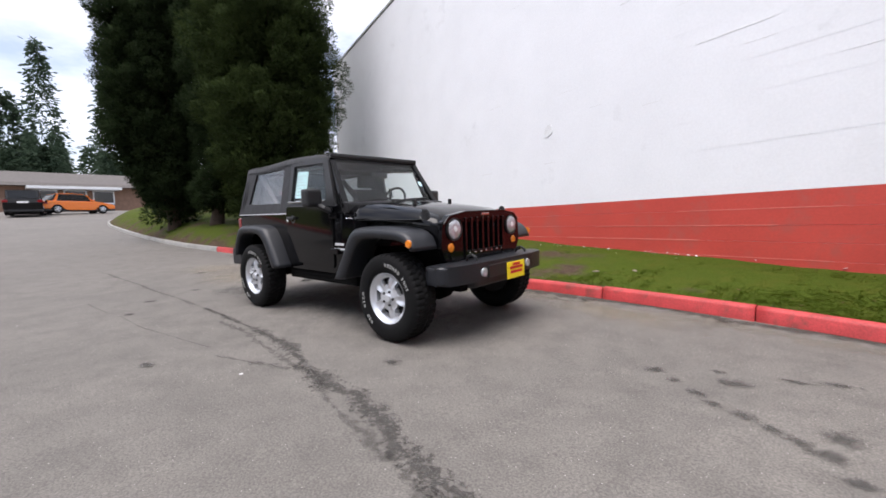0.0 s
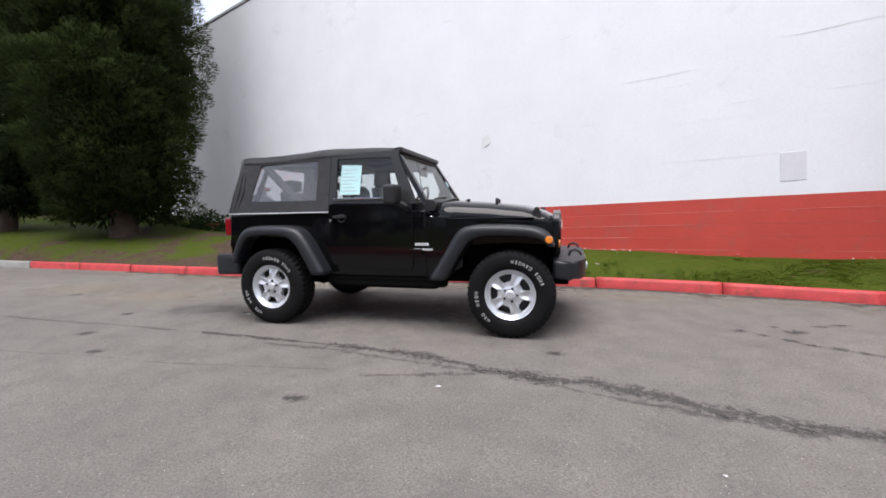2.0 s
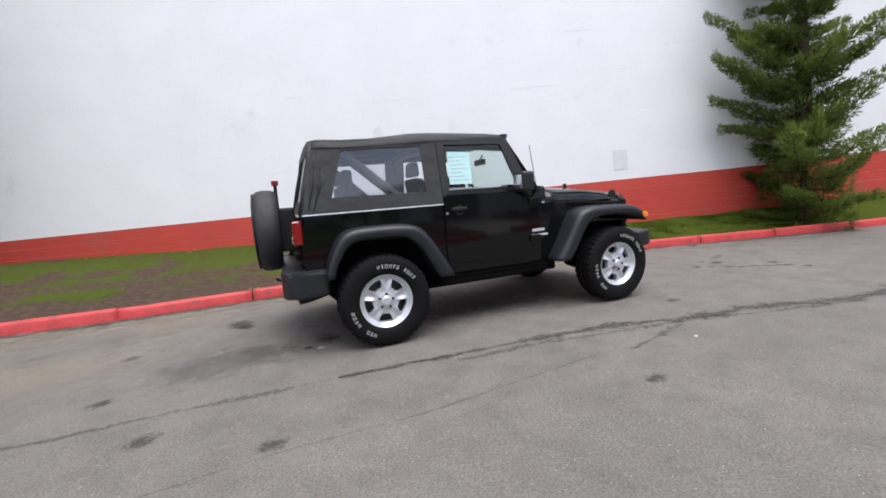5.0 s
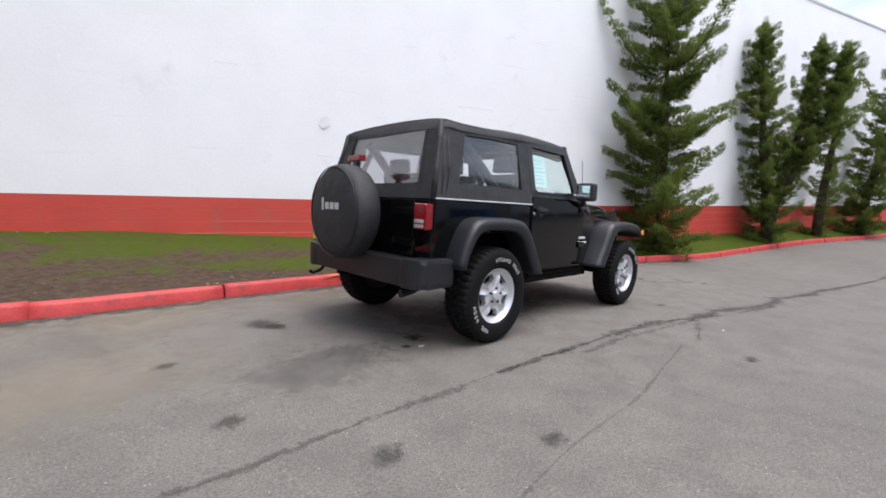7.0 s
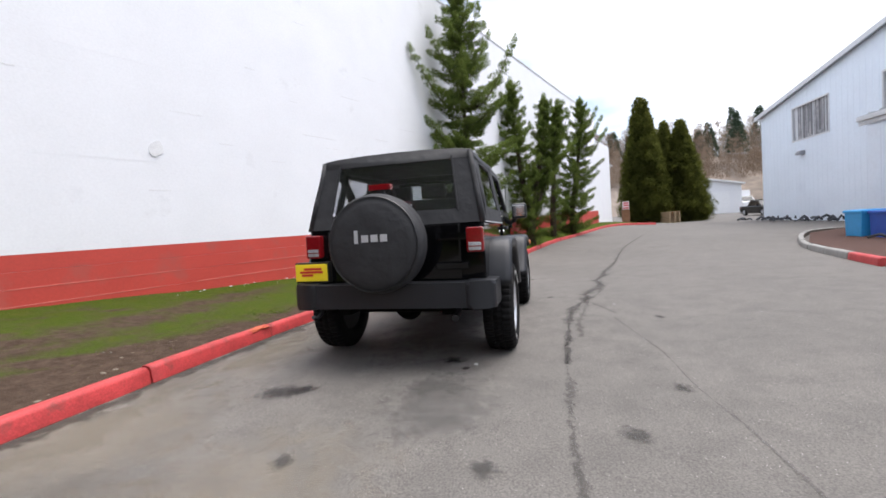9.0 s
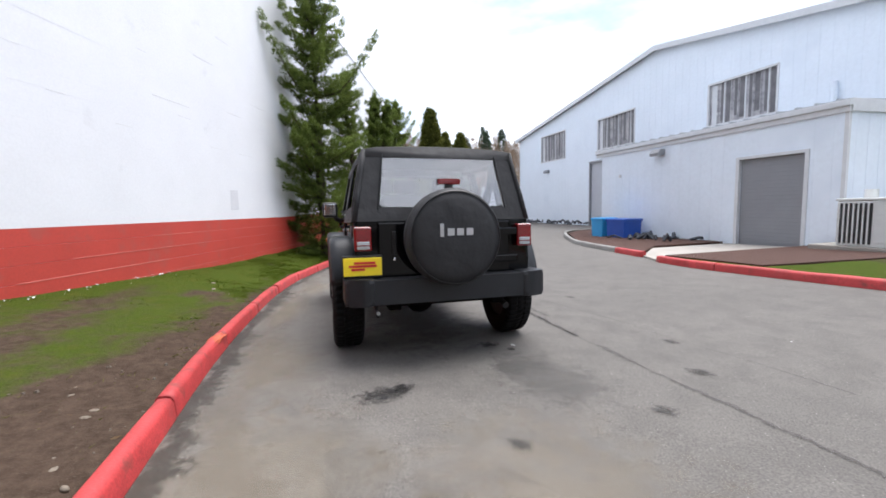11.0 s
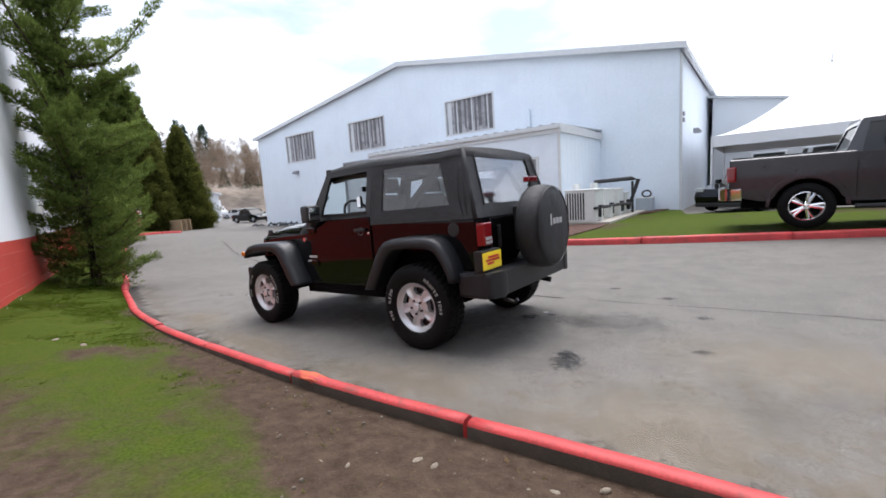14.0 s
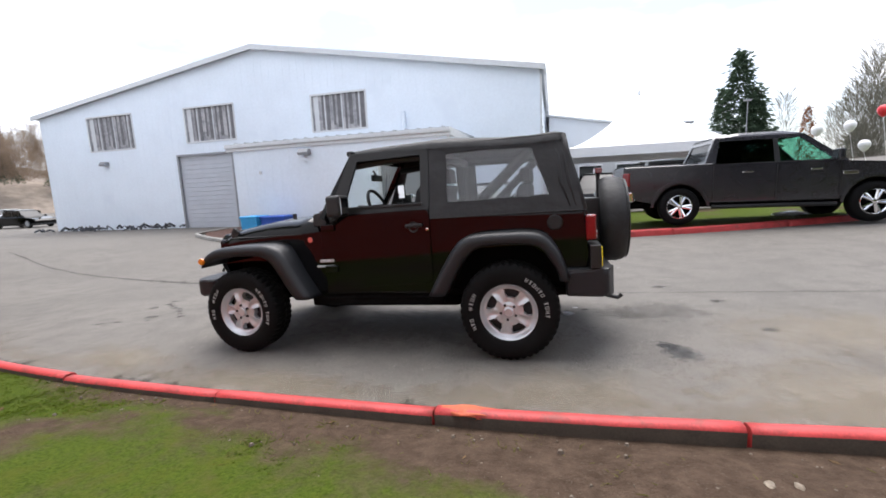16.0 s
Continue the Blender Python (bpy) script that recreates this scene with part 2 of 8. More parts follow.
# ---------------------------------------------------------------- lie of the land
TILT_P, TILT_R = radians(1.745), radians(0.883)      # the car stands nose down, on a slight cross fall
CAR_TURN = Matrix.Rotation(TILT_P, 4, 'Y') @ Matrix.Rotation(TILT_R, 4, 'X')
WALL_A = radians(-18.37)
WALL_P = Vector((0.166, 4.325, 0))
WALL_D = Vector((math.cos(WALL_A), math.sin(WALL_A), 0))
WALL_N = Vector((-math.sin(WALL_A), math.cos(WALL_A), 0))


def wall_y(x):
    return WALL_P.y + (x - WALL_P.x) * math.tan(WALL_A)


def gz(x, y):
    """Height of the paved ground."""
    xs = (-200, -80, -45, -30, -22, -18, -14, -10.5, -7, 8, 10, 14, 26, 40, 300)
    near = (9.0, 5.0, 3.3, 2.1, 1.3, 0.90, 0.56, 0.34, 0.213, -0.243, -0.2, 0.0, 0.12, 0.1, 0.1)
    far = (9.0, 5.0, 3.0, 1.8, 1.1, 0.75, 0.5, 0.33, 0.213, -0.2, -0.21, -0.22, -0.23, -0.23, -0.2)
    a = sum(lerp_table(xs, near, x + d) for d in (-1.2, -0.6, 0, 0.6, 1.2)) / 5
    b = sum(lerp_table(xs, far, x + d) for d in (-1.2, -0.6, 0, 0.6, 1.2)) / 5
    w = smoothstep(-13, -5, y)
    c = lerp_table((-60, -12, -6, -4, -2.5, 0, 2.5, 6, 30), (0, 0, 0.03, -0.02, -0.036, 0, 0.038, 0.05, 0.05), y)
    return a * w + b * (1 - w) + c


def curve_points(pts, step):
    """A smooth line through points, at even steps."""
    P = [Vector((*p, 0)) for p in pts]
    P = [2 * P[0] - P[1]] + P + [2 * P[-1] - P[-2]]
    fine = []
    for a, b, c, d in zip(P, P[1:], P[2:], P[3:]):
        for k in range(24):
            t = k / 24
            fine.append(0.5 * ((2 * b) + (c - a) * t + (2 * a - 5 * b + 4 * c - d) * t * t + (3 * b - a - 3 * c + d) * t ** 3))
    fine.append(P[-2])
    out, left = [fine[0]], step
    for a, b in zip(fine, fine[1:]):
        seg = (b - a).length
        pos = 0.0
        while seg - pos >= left:
            pos += left
            out.append(a.lerp(b, pos / seg))
            left = step
        left -= seg - pos
    return out


# ---------------------------------------------------------------- ground materials
def asphalt():
    m = bpy.data.materials.new("worn_asphalt")
    m.use_nodes = True
    nt = m.node_tree
    bs = nt.nodes["Principled BSDF"]
    tc = nt.nodes.new("ShaderNodeTexCoord")

    def noise_tex(scale, detail=4, rough=0.6):
        n = nt.nodes.new("ShaderNodeTexNoise")
        n.inputs["Scale"].default_value, n.inputs["Detail"].default_value, n.inputs["Roughness"].default_value = scale, detail, rough
        nt.links.new(tc.outputs["Object"], n.inputs["Vector"])
        return n.outputs["Fac"]

    def mix(fac, a, b, mode='MIX'):
        x = nt.nodes.new("ShaderNodeMixRGB")
        x.blend_type = mode
        for sock, v in zip((x.inputs["Fac"], x.inputs["Color1"], x.inputs["Color2"]), (fac, a, b)):
            if isinstance(v, tuple):
                sock.default_value = (*v, 1)
            elif isinstance(v, float):
                sock.default_value = v
            else:
                nt.links.new(v, sock)
        return x.outputs["Color"]
    big, mid, grit = noise_tex(0.35, 6, 0.65), noise_tex(3.5, 5), noise_tex(100, 3)
    vor = nt.nodes.new("ShaderNodeTexVoronoi")
    vor.inputs["Scale"].default_value = 42
    nt.links.new(tc.outputs["Object"], vor.inputs["Vector"])
    col = mix(ramp_between(nt, big, 0.35, 0.68), (0.126, 0.117, 0.106), (0.156, 0.144, 0.130))
    col = mix(ramp_between(nt, mid, 0.42, 0.75), col, (0.107, 0.099, 0.090))
    grains = nt.nodes.new("ShaderNodeMapRange")
    grains.inputs["From Min"].default_value, grains.inputs["From Max"].default_value = 0.3, 0.75
    grains.inputs["To Min"].default_value, grains.inputs["To Max"].default_value = 0.62, 1.38
    nt.links.new(grit, grains.inputs["Value"])
    sc = nt.nodes.new("ShaderNodeVectorMath")
    sc.operation = 'SCALE'
    nt.links.new(col, sc.inputs[0])
    nt.links.new(grains.outputs["Result"], sc.inputs["Scale"])
    speck = ramp_between(nt, vor.outputs["Distance"], 0.14, 0.08)
    pale = ramp_between(nt, noise_tex(23, 2), 0.53, 0.58)
    both = nt.nodes.new("ShaderNodeMath")
    both.operation = 'MULTIPLY'
    nt.links.new(speck, both.inputs[0])
    nt.links.new(pale, both.inputs[1])
    col = mix(both.outputs[0], sc.outputs["Vector"], (0.40, 0.385, 0.36))
    nt.links.new(col, bs.inputs["Base Color"])
    bs.inputs["Roughness"].default_value = 0.82
    bs.inputs["Specular IOR Level"].default_value = 0.35
    bp = nt.nodes.new("ShaderNodeBump")
    bp.inputs["Strength"].default_value, bp.inputs["Distance"].default_value = 0.5, 0.006
    nt.links.new(grit, bp.inputs["Height"])
    nt.links.new(bp.outputs["Normal"], bs.inputs["Normal"])
    return m


M_ASPHALT = asphalt()
M_KERBRED = mat("worn_red_kerb_paint", (0.43, 0.040, 0.040), 0.6, vary=0.28, scale=5, fine=70, bump=0.5, second=(0.24, 0.040, 0.034), second_at=0.60, second_scale=6)
M_KERBORANGE = mat("faded_orange_red_kerb_paint", (0.50, 0.10, 0.045), 0.7, vary=0.25, scale=8, fine=60, bump=0.5)
M_KERBGREY = mat("grey_concrete_kerb", (0.24, 0.235, 0.22), 0.85, vary=0.25, scale=5, fine=60, bump=0.4)
M_DIRTSIDE = mat("dirty_kerb_back", (0.046, 0.036, 0.027), 0.9, vary=0.3, scale=9)
M_WALLWHITE = mat("white_painted_block", (0.81, 0.815, 0.83), 0.65, vary=0.035, scale=1.3, fine=34, bump=0.25, second=(0.70, 0.70, 0.71), second_at=0.66, second_scale=0.8)
M_WALLRED = mat("red_painted_block", (0.52, 0.058, 0.040), 0.6, vary=0.10, scale=1.5, fine=40, bump=0.25, second=(0.46, 0.075, 0.055), second_at=0.58, second_scale=2.2)
M_MORTAR = mat("pale_red_mortar", (0.56, 0.15, 0.12), 0.7, vary=0.2, scale=6)
M_GREYCAP = mat("grey_metal_coping", (0.48, 0.48, 0.47), 0.5, metal=0.2, vary=0.1)
M_PATCH = mat("grey_plaster_patch", (0.74, 0.74, 0.74), 0.8, vary=0.12, scale=14)
M_CONCRETE = mat("pale_concrete", (0.34, 0.315, 0.28), 0.85, vary=0.15, scale=2, fine=60)
M_MULCH = mat("red_brown_bark_mulch", (0.066, 0.029, 0.019), 0.95, vary=0.45, scale=14, fine=60, bump=0.9, fine_depth=0.02)


def lawn_mat():
    m = bpy.data.materials.new("patchy_lawn")
    m.use_nodes = True
    nt = m.node_tree
    bs = nt.nodes["Principled BSDF"]
    tc = nt.nodes.new("ShaderNodeTexCoord")
    at = nt.nodes.new("ShaderNodeAttribute")
    at.attribute_name = "bare"

    def noise_tex(scale, detail=5, rough=0.65):
        n = nt.nodes.new("ShaderNodeTexNoise")
        n.inputs["Scale"].default_value, n.inputs["Detail"].default_value, n.inputs["Roughness"].default_value = scale, detail, rough
        nt.links.new(tc.outputs["Object"], n.inputs["Vector"])
        return n.outputs["Fac"]

    def mix(fac, a, b):
        x = nt.nodes.new("ShaderNodeMixRGB")
        for sock, v in zip((x.inputs["Fac"], x.inputs["Color1"], x.inputs["Color2"]), (fac, a, b)):
            if isinstance(v, tuple):
                sock.default_value = (*v, 1)
            else:
                nt.links.new(v, sock)
        return x.outputs["Color"]
    blade, patch, soil = noise_tex(60, 3), noise_tex(1.7, 6, 0.7), noise_tex(11, 6, 0.7)
    grass = mix(ramp_between(nt, blade, 0.35, 0.65), (0.032, 0.052, 0.006), (0.066, 0.091, 0.012))
    grass = mix(ramp_between(nt, noise_tex(4.5), 0.50, 0.74), grass, (0.068, 0.076, 0.012))
    dirt = mix(ramp_between(nt, soil, 0.35, 0.7), (0.046, 0.031, 0.022), (0.092, 0.064, 0.047))
    dirt = mix(ramp_between(nt, noise_tex(90, 2), 0.62, 0.72), dirt, (0.10, 0.08, 0.062))
    ad = nt.nodes.new("ShaderNodeMath")
    ad.operation = 'ADD'
    ad.inputs[0].default_value = -0.70
    nt.links.new(at.outputs["Fac"], ad.inputs[1])
    fin = nt.nodes.new("ShaderNodeMath")
    fin.operation = 'MULTIPLY_ADD'
    fin.inputs[1].default_value = 1.5
    clump = nt.nodes.new("ShaderNodeMixRGB")
    clump.inputs["Fac"].default_value = 0.55
    nt.links.new(noise_tex(15, 8, 0.75), clump.inputs["Color1"])
    nt.links.new(noise_tex(2.8, 8, 0.72), clump.inputs["Color2"])
    nt.links.new(clump.outputs["Color"], fin.inputs[0])
    nt.links.new(ad.outputs[0], fin.inputs[2])
    col = mix(ramp_between(nt, fin.outputs[0], 0.22, 0.66), grass, dirt)
    nt.links.new(col, bs.inputs["Base Color"])
    bs.inputs["Roughness"].default_value = 0.9
    bs.inputs["Specular IOR Level"].default_value = 0.06
    bp = nt.nodes.new("ShaderNodeBump")
    bp.inputs["Strength"].default_value, bp.inputs["Distance"].default_value = 0.8, 0.02
    nt.links.new(blade, bp.inputs["Height"])
    nt.links.new(bp.outputs["Normal"], bs.inputs["Normal"])
    return m


M_LAWN = lawn_mat()

# ---------------------------------------------------------------- ground
def axis_steps(stops):
    out = []
    for (a, b, s) in stops:
        n = max(1, round((b - a) / s))
        out += [a + (b - a) * k / n for k in range(n)]
    return out + [stops[-1][1]]


def build_ground():
    bm = bmesh.new()
    xs = axis_steps([(-1500, -200, 260), (-200, -40, 16), (-40, -12, 2), (-12, 14, 0.5), (14, 40, 2), (40, 200, 16), (200, 1500, 260)])
    ys = axis_steps([(-1500, -120, 230), (-120, -20, 10), (-20, -8, 1.5), (-8, 6, 0.5), (6, 20, 2), (20, 120, 10), (120, 1500, 230)])
    grid = [[bm.verts.new((x, y, gz(x, y))) for y in ys] for x in xs]
    for i in range(len(xs) - 1):
        for j in range(len(ys) - 1):
            bm.faces.new((grid[i][j], grid[i + 1][j], grid[i + 1][j + 1], grid[i][j + 1]))
    ob = link("ground", bm, M_ASPHALT, True)
    return tagged(ob, "worn grey asphalt drive with cracks and stains", "ground", kind="structure")


build_ground()

KERB = [(27.6, -8.6), (26.6, -6.3), (24.3, -4.65), (20, -3.3), (16, -2.0), (13, -1.1), (10.5, -0.35), (8.4, 0.2), (7.1, 0.62), (5.8, 0.95), (4.6, 1.24), (3.4, 1.52), (1.9, 1.72), (0.4, 1.81), (-1.25, 1.86),
        (-2.5, 1.83), (-3.7, 1.80), (-5, 1.86), (-7, 1.98), (-8.8, 2.02), (-10.4, 1.98), (-13.2, 1.86), (-16.5, 1.82), (-20.5, 1.86), (-24, 2.1), (-27, 2.9), (-28.6, 4.8), (-28.8, 7.5), (-28.0, 11)]
FAR_KERB = [(-40, -17), (-24, -12.5), (-14, -9.4), (-8.8, -7.6), (-5.9, -6.65), (-3.5, -6.15), (-1.3, -5.9), (1.2, -5.85), (2.55, -6.05)]
ISLAND_KERB = [(3.5, -6.5), (5.2, -6.95), (8.8, -8.0), (12.0, -9.6), (14.0, -11.5), (14.6, -14.0)]


def lawn_back_z(x):
    return lerp_table((-30, -24, -16, -12, -10, -7, -2.6, 1, 4.5, 7, 15, 27), (2.9, 2.3, 1.65, 1.15, 0.95, 0.78, 0.62, 0.40, 0.22, 0.19, 0.3, 0.4), x)


def kerb_stone(name, pts, side, material, back_material, parent, height=0.14, width=0.15, drop=0.06):
    """One kerb stone along points: battered face, rounded nose. side: +1 if the lawn lies to the left of the direction."""
    bm = bmesh.new()
    prof = [(0.0, -drop), (0.012, height - 0.035), (0.028, height - 0.008), (0.055, height), (width - 0.02, height), (width, height - 0.02), (width, -drop)]
    rows = []
    n = len(pts)
    for i, p in enumerate(pts):
        d = (pts[min(i + 1, n - 1)] - pts[max(i - 1, 0)]).normalized()
        nrm = Vector((-d.y, d.x, 0)) * side
        base = gz(p.x, p.y)
        wob = 0.006 * noise.noise(Vector((p.x * 2.1, p.y * 2.1, 0)))
        rows.append([bm.verts.new((p.x + nrm.x * u, p.y + nrm.y * u, base + v + (wob if v > 0 else 0))) for u, v in prof])
    k = len(prof)
    for a, b in zip(rows, rows[1:]):
        for j in range(k - 1):
            f = bm.faces.new((a[j], a[j + 1], b[j + 1], b[j]))
            f.material_index = 1 if j == k - 2 else 0
            f.smooth = True
    bm.faces.new(rows[0])
    bm.faces.new(rows[-1][::-1])
    return part(name, bm, [material, back_material], parent)


def build_kerb(name, label, line, side, length, picker, width=0.15):
    top = tagged(new(name), label, "kerb", kind="structure")
    pts = curve_points(line, 0.125)
    per = max(4, round(length / 0.125))
    rng = random.Random(5)
    i = 0
    while i < len(pts) - 4:
        j = min(i + per, len(pts) - 1)
        run = [p.copy() for p in pts[i:j + 1]]
        gap = 0.006
        d0, d1 = (run[1] - run[0]).normalized(), (run[-1] - run[-2]).normalized()
        run[0] += d0 * gap
        run[-1] -= d1 * gap
        off = Vector((rng.uniform(-0.006, 0.006), rng.uniform(-0.006, 0.006), 0))
        run = [p + off for p in run]
        mid = run[len(run) // 2]
        kerb_stone("kerb_stone", run, side, picker(mid), M_DIRTSIDE, top, height=0.14 + rng.uniform(-0.008, 0.008), width=width)
        i = j
    return top


build_kerb("kerb", "worn red-painted concrete kerb curving along the grass verge", KERB, -1, 1.5,
           lambda p: M_KERBGREY if p.x < -10.2 else M_KERBRED, 0.112)
build_kerb("far_kerb", "red-painted concrete kerb along the truck lawn", FAR_KERB, -1, 2.5, lambda p: M_KERBRED)
build_kerb("island_kerb", "grey concrete kerb with a red end round a planting bed", ISLAND_KERB, -1, 1.5,
           lambda p: M_KERBRED if p.x < 5.0 else M_KERBGREY)


def sheet_between(name, label, edge, back, edge_z, back_z, rows, material, category, bare=None, rough=0.03, bow=None):
    """A ground sheet from an edge line to a back line."""
    bm = bmesh.new()
    grid = []
    for a, b in zip(edge, back):
        col = []
        for k in range(rows + 1):
            t = k / rows
            x, y = a[0] + (b[0] - a[0]) * t, a[1] + (b[1] - a[1]) * t
            z = edge_z(a) * (1 - t) + back_z(b) * t + (bow(a[0], t) if bow else 0.0)
            z += rough * (noise.noise(Vector((x * 0.9, y * 0.9, 3))) + 0.5 * noise.noise(Vector((x * 3.1, y * 3.1, 7)))) * min(1, t * 8)
            col.append(bm.verts.new((x, y, z)))
        grid.append(col)
    for i in range(len(grid) - 1):
        for k in range(rows):
            bm.faces.new((grid[i][k], grid[i + 1][k], grid[i + 1][k + 1], grid[i][k + 1]))
    ob = link(name, bm, material, True)
    if bare:
        layer = ob.data.attributes.new("bare", 'FLOAT', 'POINT')
        layer.data.foreach_set("value", [bare(v.co.x, v.co.y) for v in ob.data.vertices])
    return tagged(ob, label, category, kind="structure")


kerb_line = curve_points(KERB, 0.25)


def inner(line, side, off):
    out = []
    for i, p in enumerate(line):
        d = (line[min(i + 1, len(line) - 1)] - line[max(i - 1, 0)]).normalized()
        out.append(Vector((p.x - d.y * side * off, p.y + d.x * side * off, 0)))
    return out


def back_point(p):
    d = (WALL_P - p).dot(WALL_N)
    q = p + WALL_N * d
    if p.x < -11:
        q = q.lerp(Vector((p.x + 2.0, 12.5, 0)), smoothstep(-11, -16, p.x))
    if p.x > 25:
        q = Vector((28.2, -5.0 - (p.x - 25) * 0.2, 0))
    return q


edge_in = inner(kerb_line, -1, 0.104)
lawn_back = [back_point(p) for p in kerb_line]


def lawn_lip(x):
    return lerp_table((-7, -4, -3, -1.5, 1, 4), (0.09, 0.055, 0.04, 0.05, 0.075, 0.10), x)


def lawn_bank(x, t):
    """The verge swells into a low bank under the cedars."""
    return lerp_table((-18, -13, -9.5, -7, -5), (0.68, 0.52, 0.28, 0.07, 0.0), x) * (1 - (1 - min(1.0, t * 6)) ** 2) * min(1.0, (1 - t) * 3)


def lawn_bare(x, y):
    """Where the turf is worn to soil: a strip along the kerb by the car's tail, and patches that grow towards the corner."""
    k = min((Vector((x, y, 0)) - p).length for p in kerb_line[::3])
    w = lerp_table((-9, -6.5, -3, -1, 0.5, 2.5, 4.5), (0.2, 0.5, 0.92, 0.66, 0.36, 0.14, 0.0), x)
    n1 = 0.8 * noise.noise(Vector((x * 1.1, y * 1.1, 3.1))) + 0.6 * noise.noise(Vector((x * 2.7, y * 2.7, 7.7)))
    n2 = noise.noise(Vector((x * 5.0, y * 5.0, 1.7)))
    strip = smoothstep(w + 0.30, w - 0.12, k + 0.55 * n1 + 0.14 * n2) if w > 0.02 else 0.0
    thr = lerp_table((-12, -7, -4.5, -2, 1, 4, 8), (0.28, 0.10, 0.04, 0.16, 0.32, 0.45, 0.55), x)
    patch = smoothstep(thr - 0.08, thr + 0.22, n1 + 0.25 * n2)
    lane = smoothstep(0.42, 0.12, abs(k - 1.55 + 0.35 * n1)) * smoothstep(2.2, 0.6, x) * smoothstep(-6.5, -4.5, x)
    foot = smoothstep(0.25, 0.6, (WALL_P - Vector((x, y, 0))).dot(WALL_N))
    worn = max(strip, max(patch * 0.9, lane * 0.62) * (foot if x > -6 else 1.0))
    return 0.20 * smoothstep(3.0, 0.0, x) + 0.58 * worn


sheet_between("lawn", "patchy green grass verge with bare brown soil", edge_in, lawn_back, lambda p: gz(p.x, p.y) + lawn_lip(p.x), lambda p: lawn_back_z(p.x) + 0.01, 26, M_LAWN, "grass", lawn_bare, bow=lawn_bank)


def lawn_z(x, y):
    """Height of the verge at a place, between kerb and wall."""
    p = Vector((x, y, 0))
    i = min(range(len(edge_in)), key=lambda k: (edge_in[k] - p).length)
    a = edge_in[i]
    b = lawn_back[i]
    t = max(0.0, min(1.0, (p - a).dot(b - a) / max((b - a).length_squared, 1e-6)))
    return (gz(a.x, a.y) + lawn_lip(a.x)) * (1 - t) + (lawn_back_z(b.x) + 0.01) * t + lawn_bank(a.x, t)


far_line = curve_points(FAR_KERB, 0.5)
far_in = inner(far_line, -1, 0.14)


def far_back(p):
    return Vector((p.x, lerp_table((-40, -14, -6, -1.6, -1.0, 1.9, 2.0, 3), (-24, -14.0, -12.6, -12.8, -15.9, -15.9, -11.15, -11.15), p.x), 0))


sheet_between("truck_lawn", "mown green grass strip under a parked truck", far_in, [far_back(p) for p in far_in], lambda p: gz(p.x, p.y) + 0.11, lambda p: gz(p.x, p.y) + 0.10, 16, M_LAWN, "grass",
              lambda x, y: 0.55 * smoothstep(0.05, 0.55, noise.noise(Vector((x * 0.9, y * 0.9, 5.5))) + 0.4 * noise.noise(Vector((x * 3.1, y * 3.1, 2.2)))))

# bark beds beside the outbuilding
def bed(name, label, outline, lift, material, category="planting bed"):
    bm = bmesh.new()
    ring = [bm.verts.new((x, y, gz(x, y) + lift)) for x, y in outline]
    low = [bm.verts.new((x, y, gz(x, y) - 0.1)) for x, y in outline]
    bm.faces.new(ring)
    for i in range(len(ring)):
        j = (i + 1) % len(ring)
        bm.faces.new((ring[i], low[i], low[j], ring[j]))
    bmesh.ops.triangulate(bm, faces=[f for f in bm.faces if len(f.verts) > 4])
    return tagged(link(name, bm, material), label, category, kind="structure")


bed("mulch_bed", "red-brown bark mulch beside the blue outbuilding", [(2.5, -6.3), (2.5, -11.05), (2.0, -11.05), (2.0, -15.95), (-0.6, -15.95), (-0.45, -14.7), (0.2, -13.6), (0.25, -11.0), (0.05, -8.8), (0.25, -6.2)], 0.14, M_MULCH)
bed("mulch_island", "red-brown bark mulch in a kerbed bed", [(3.75, -6.75), (5.2, -7.15), (8.8, -8.2), (11.9, -9.8), (13.7, -11.6), (14.2, -13.8), (13.6, -15.9), (11.35, -15.9), (11.35, -11.15), (5.2, -11.05), (5.15, -8.4)], 0.10, M_MULCH)
bed("driveway_apron", "pale concrete ramp leading to a grey roll-up door", [(2.62, -6.15), (3.45, -6.55), (5.1, -8.3), (5.1, -11.05), (2.62, -11.05)], 0.045, M_CONCRETE, "pavement")

# ---------------------------------------------------------------- cracks, stains and dust on the asphalt
def blots(name, label, spots, material, lift=0.005, seed=2):
    """Ragged dark spots: x, y, radius, stretch."""
    bm = bmesh.new()
    for n, (x, y, r, sx) in enumerate(spots):
        ring = []
        for k in range(22):
            t = k * 2 * math.pi / 22
            rr = r * (1 + 0.55 * noise.noise(Vector((math.cos(t) * 1.3, math.sin(t) * 1.3, seed + n * 3.7))) + 0.25 * noise.noise(Vector((math.cos(t) * 4, math.sin(t) * 4, seed + n))))
            px, py = x + math.cos(t) * rr * sx, y + math.sin(t) * rr
            ring.append(bm.verts.new((px, py, gz(px, py) + lift)))
        bm.faces.new(ring)
    return tagged(link(name, bm, material), label, "stain", kind="stuff")


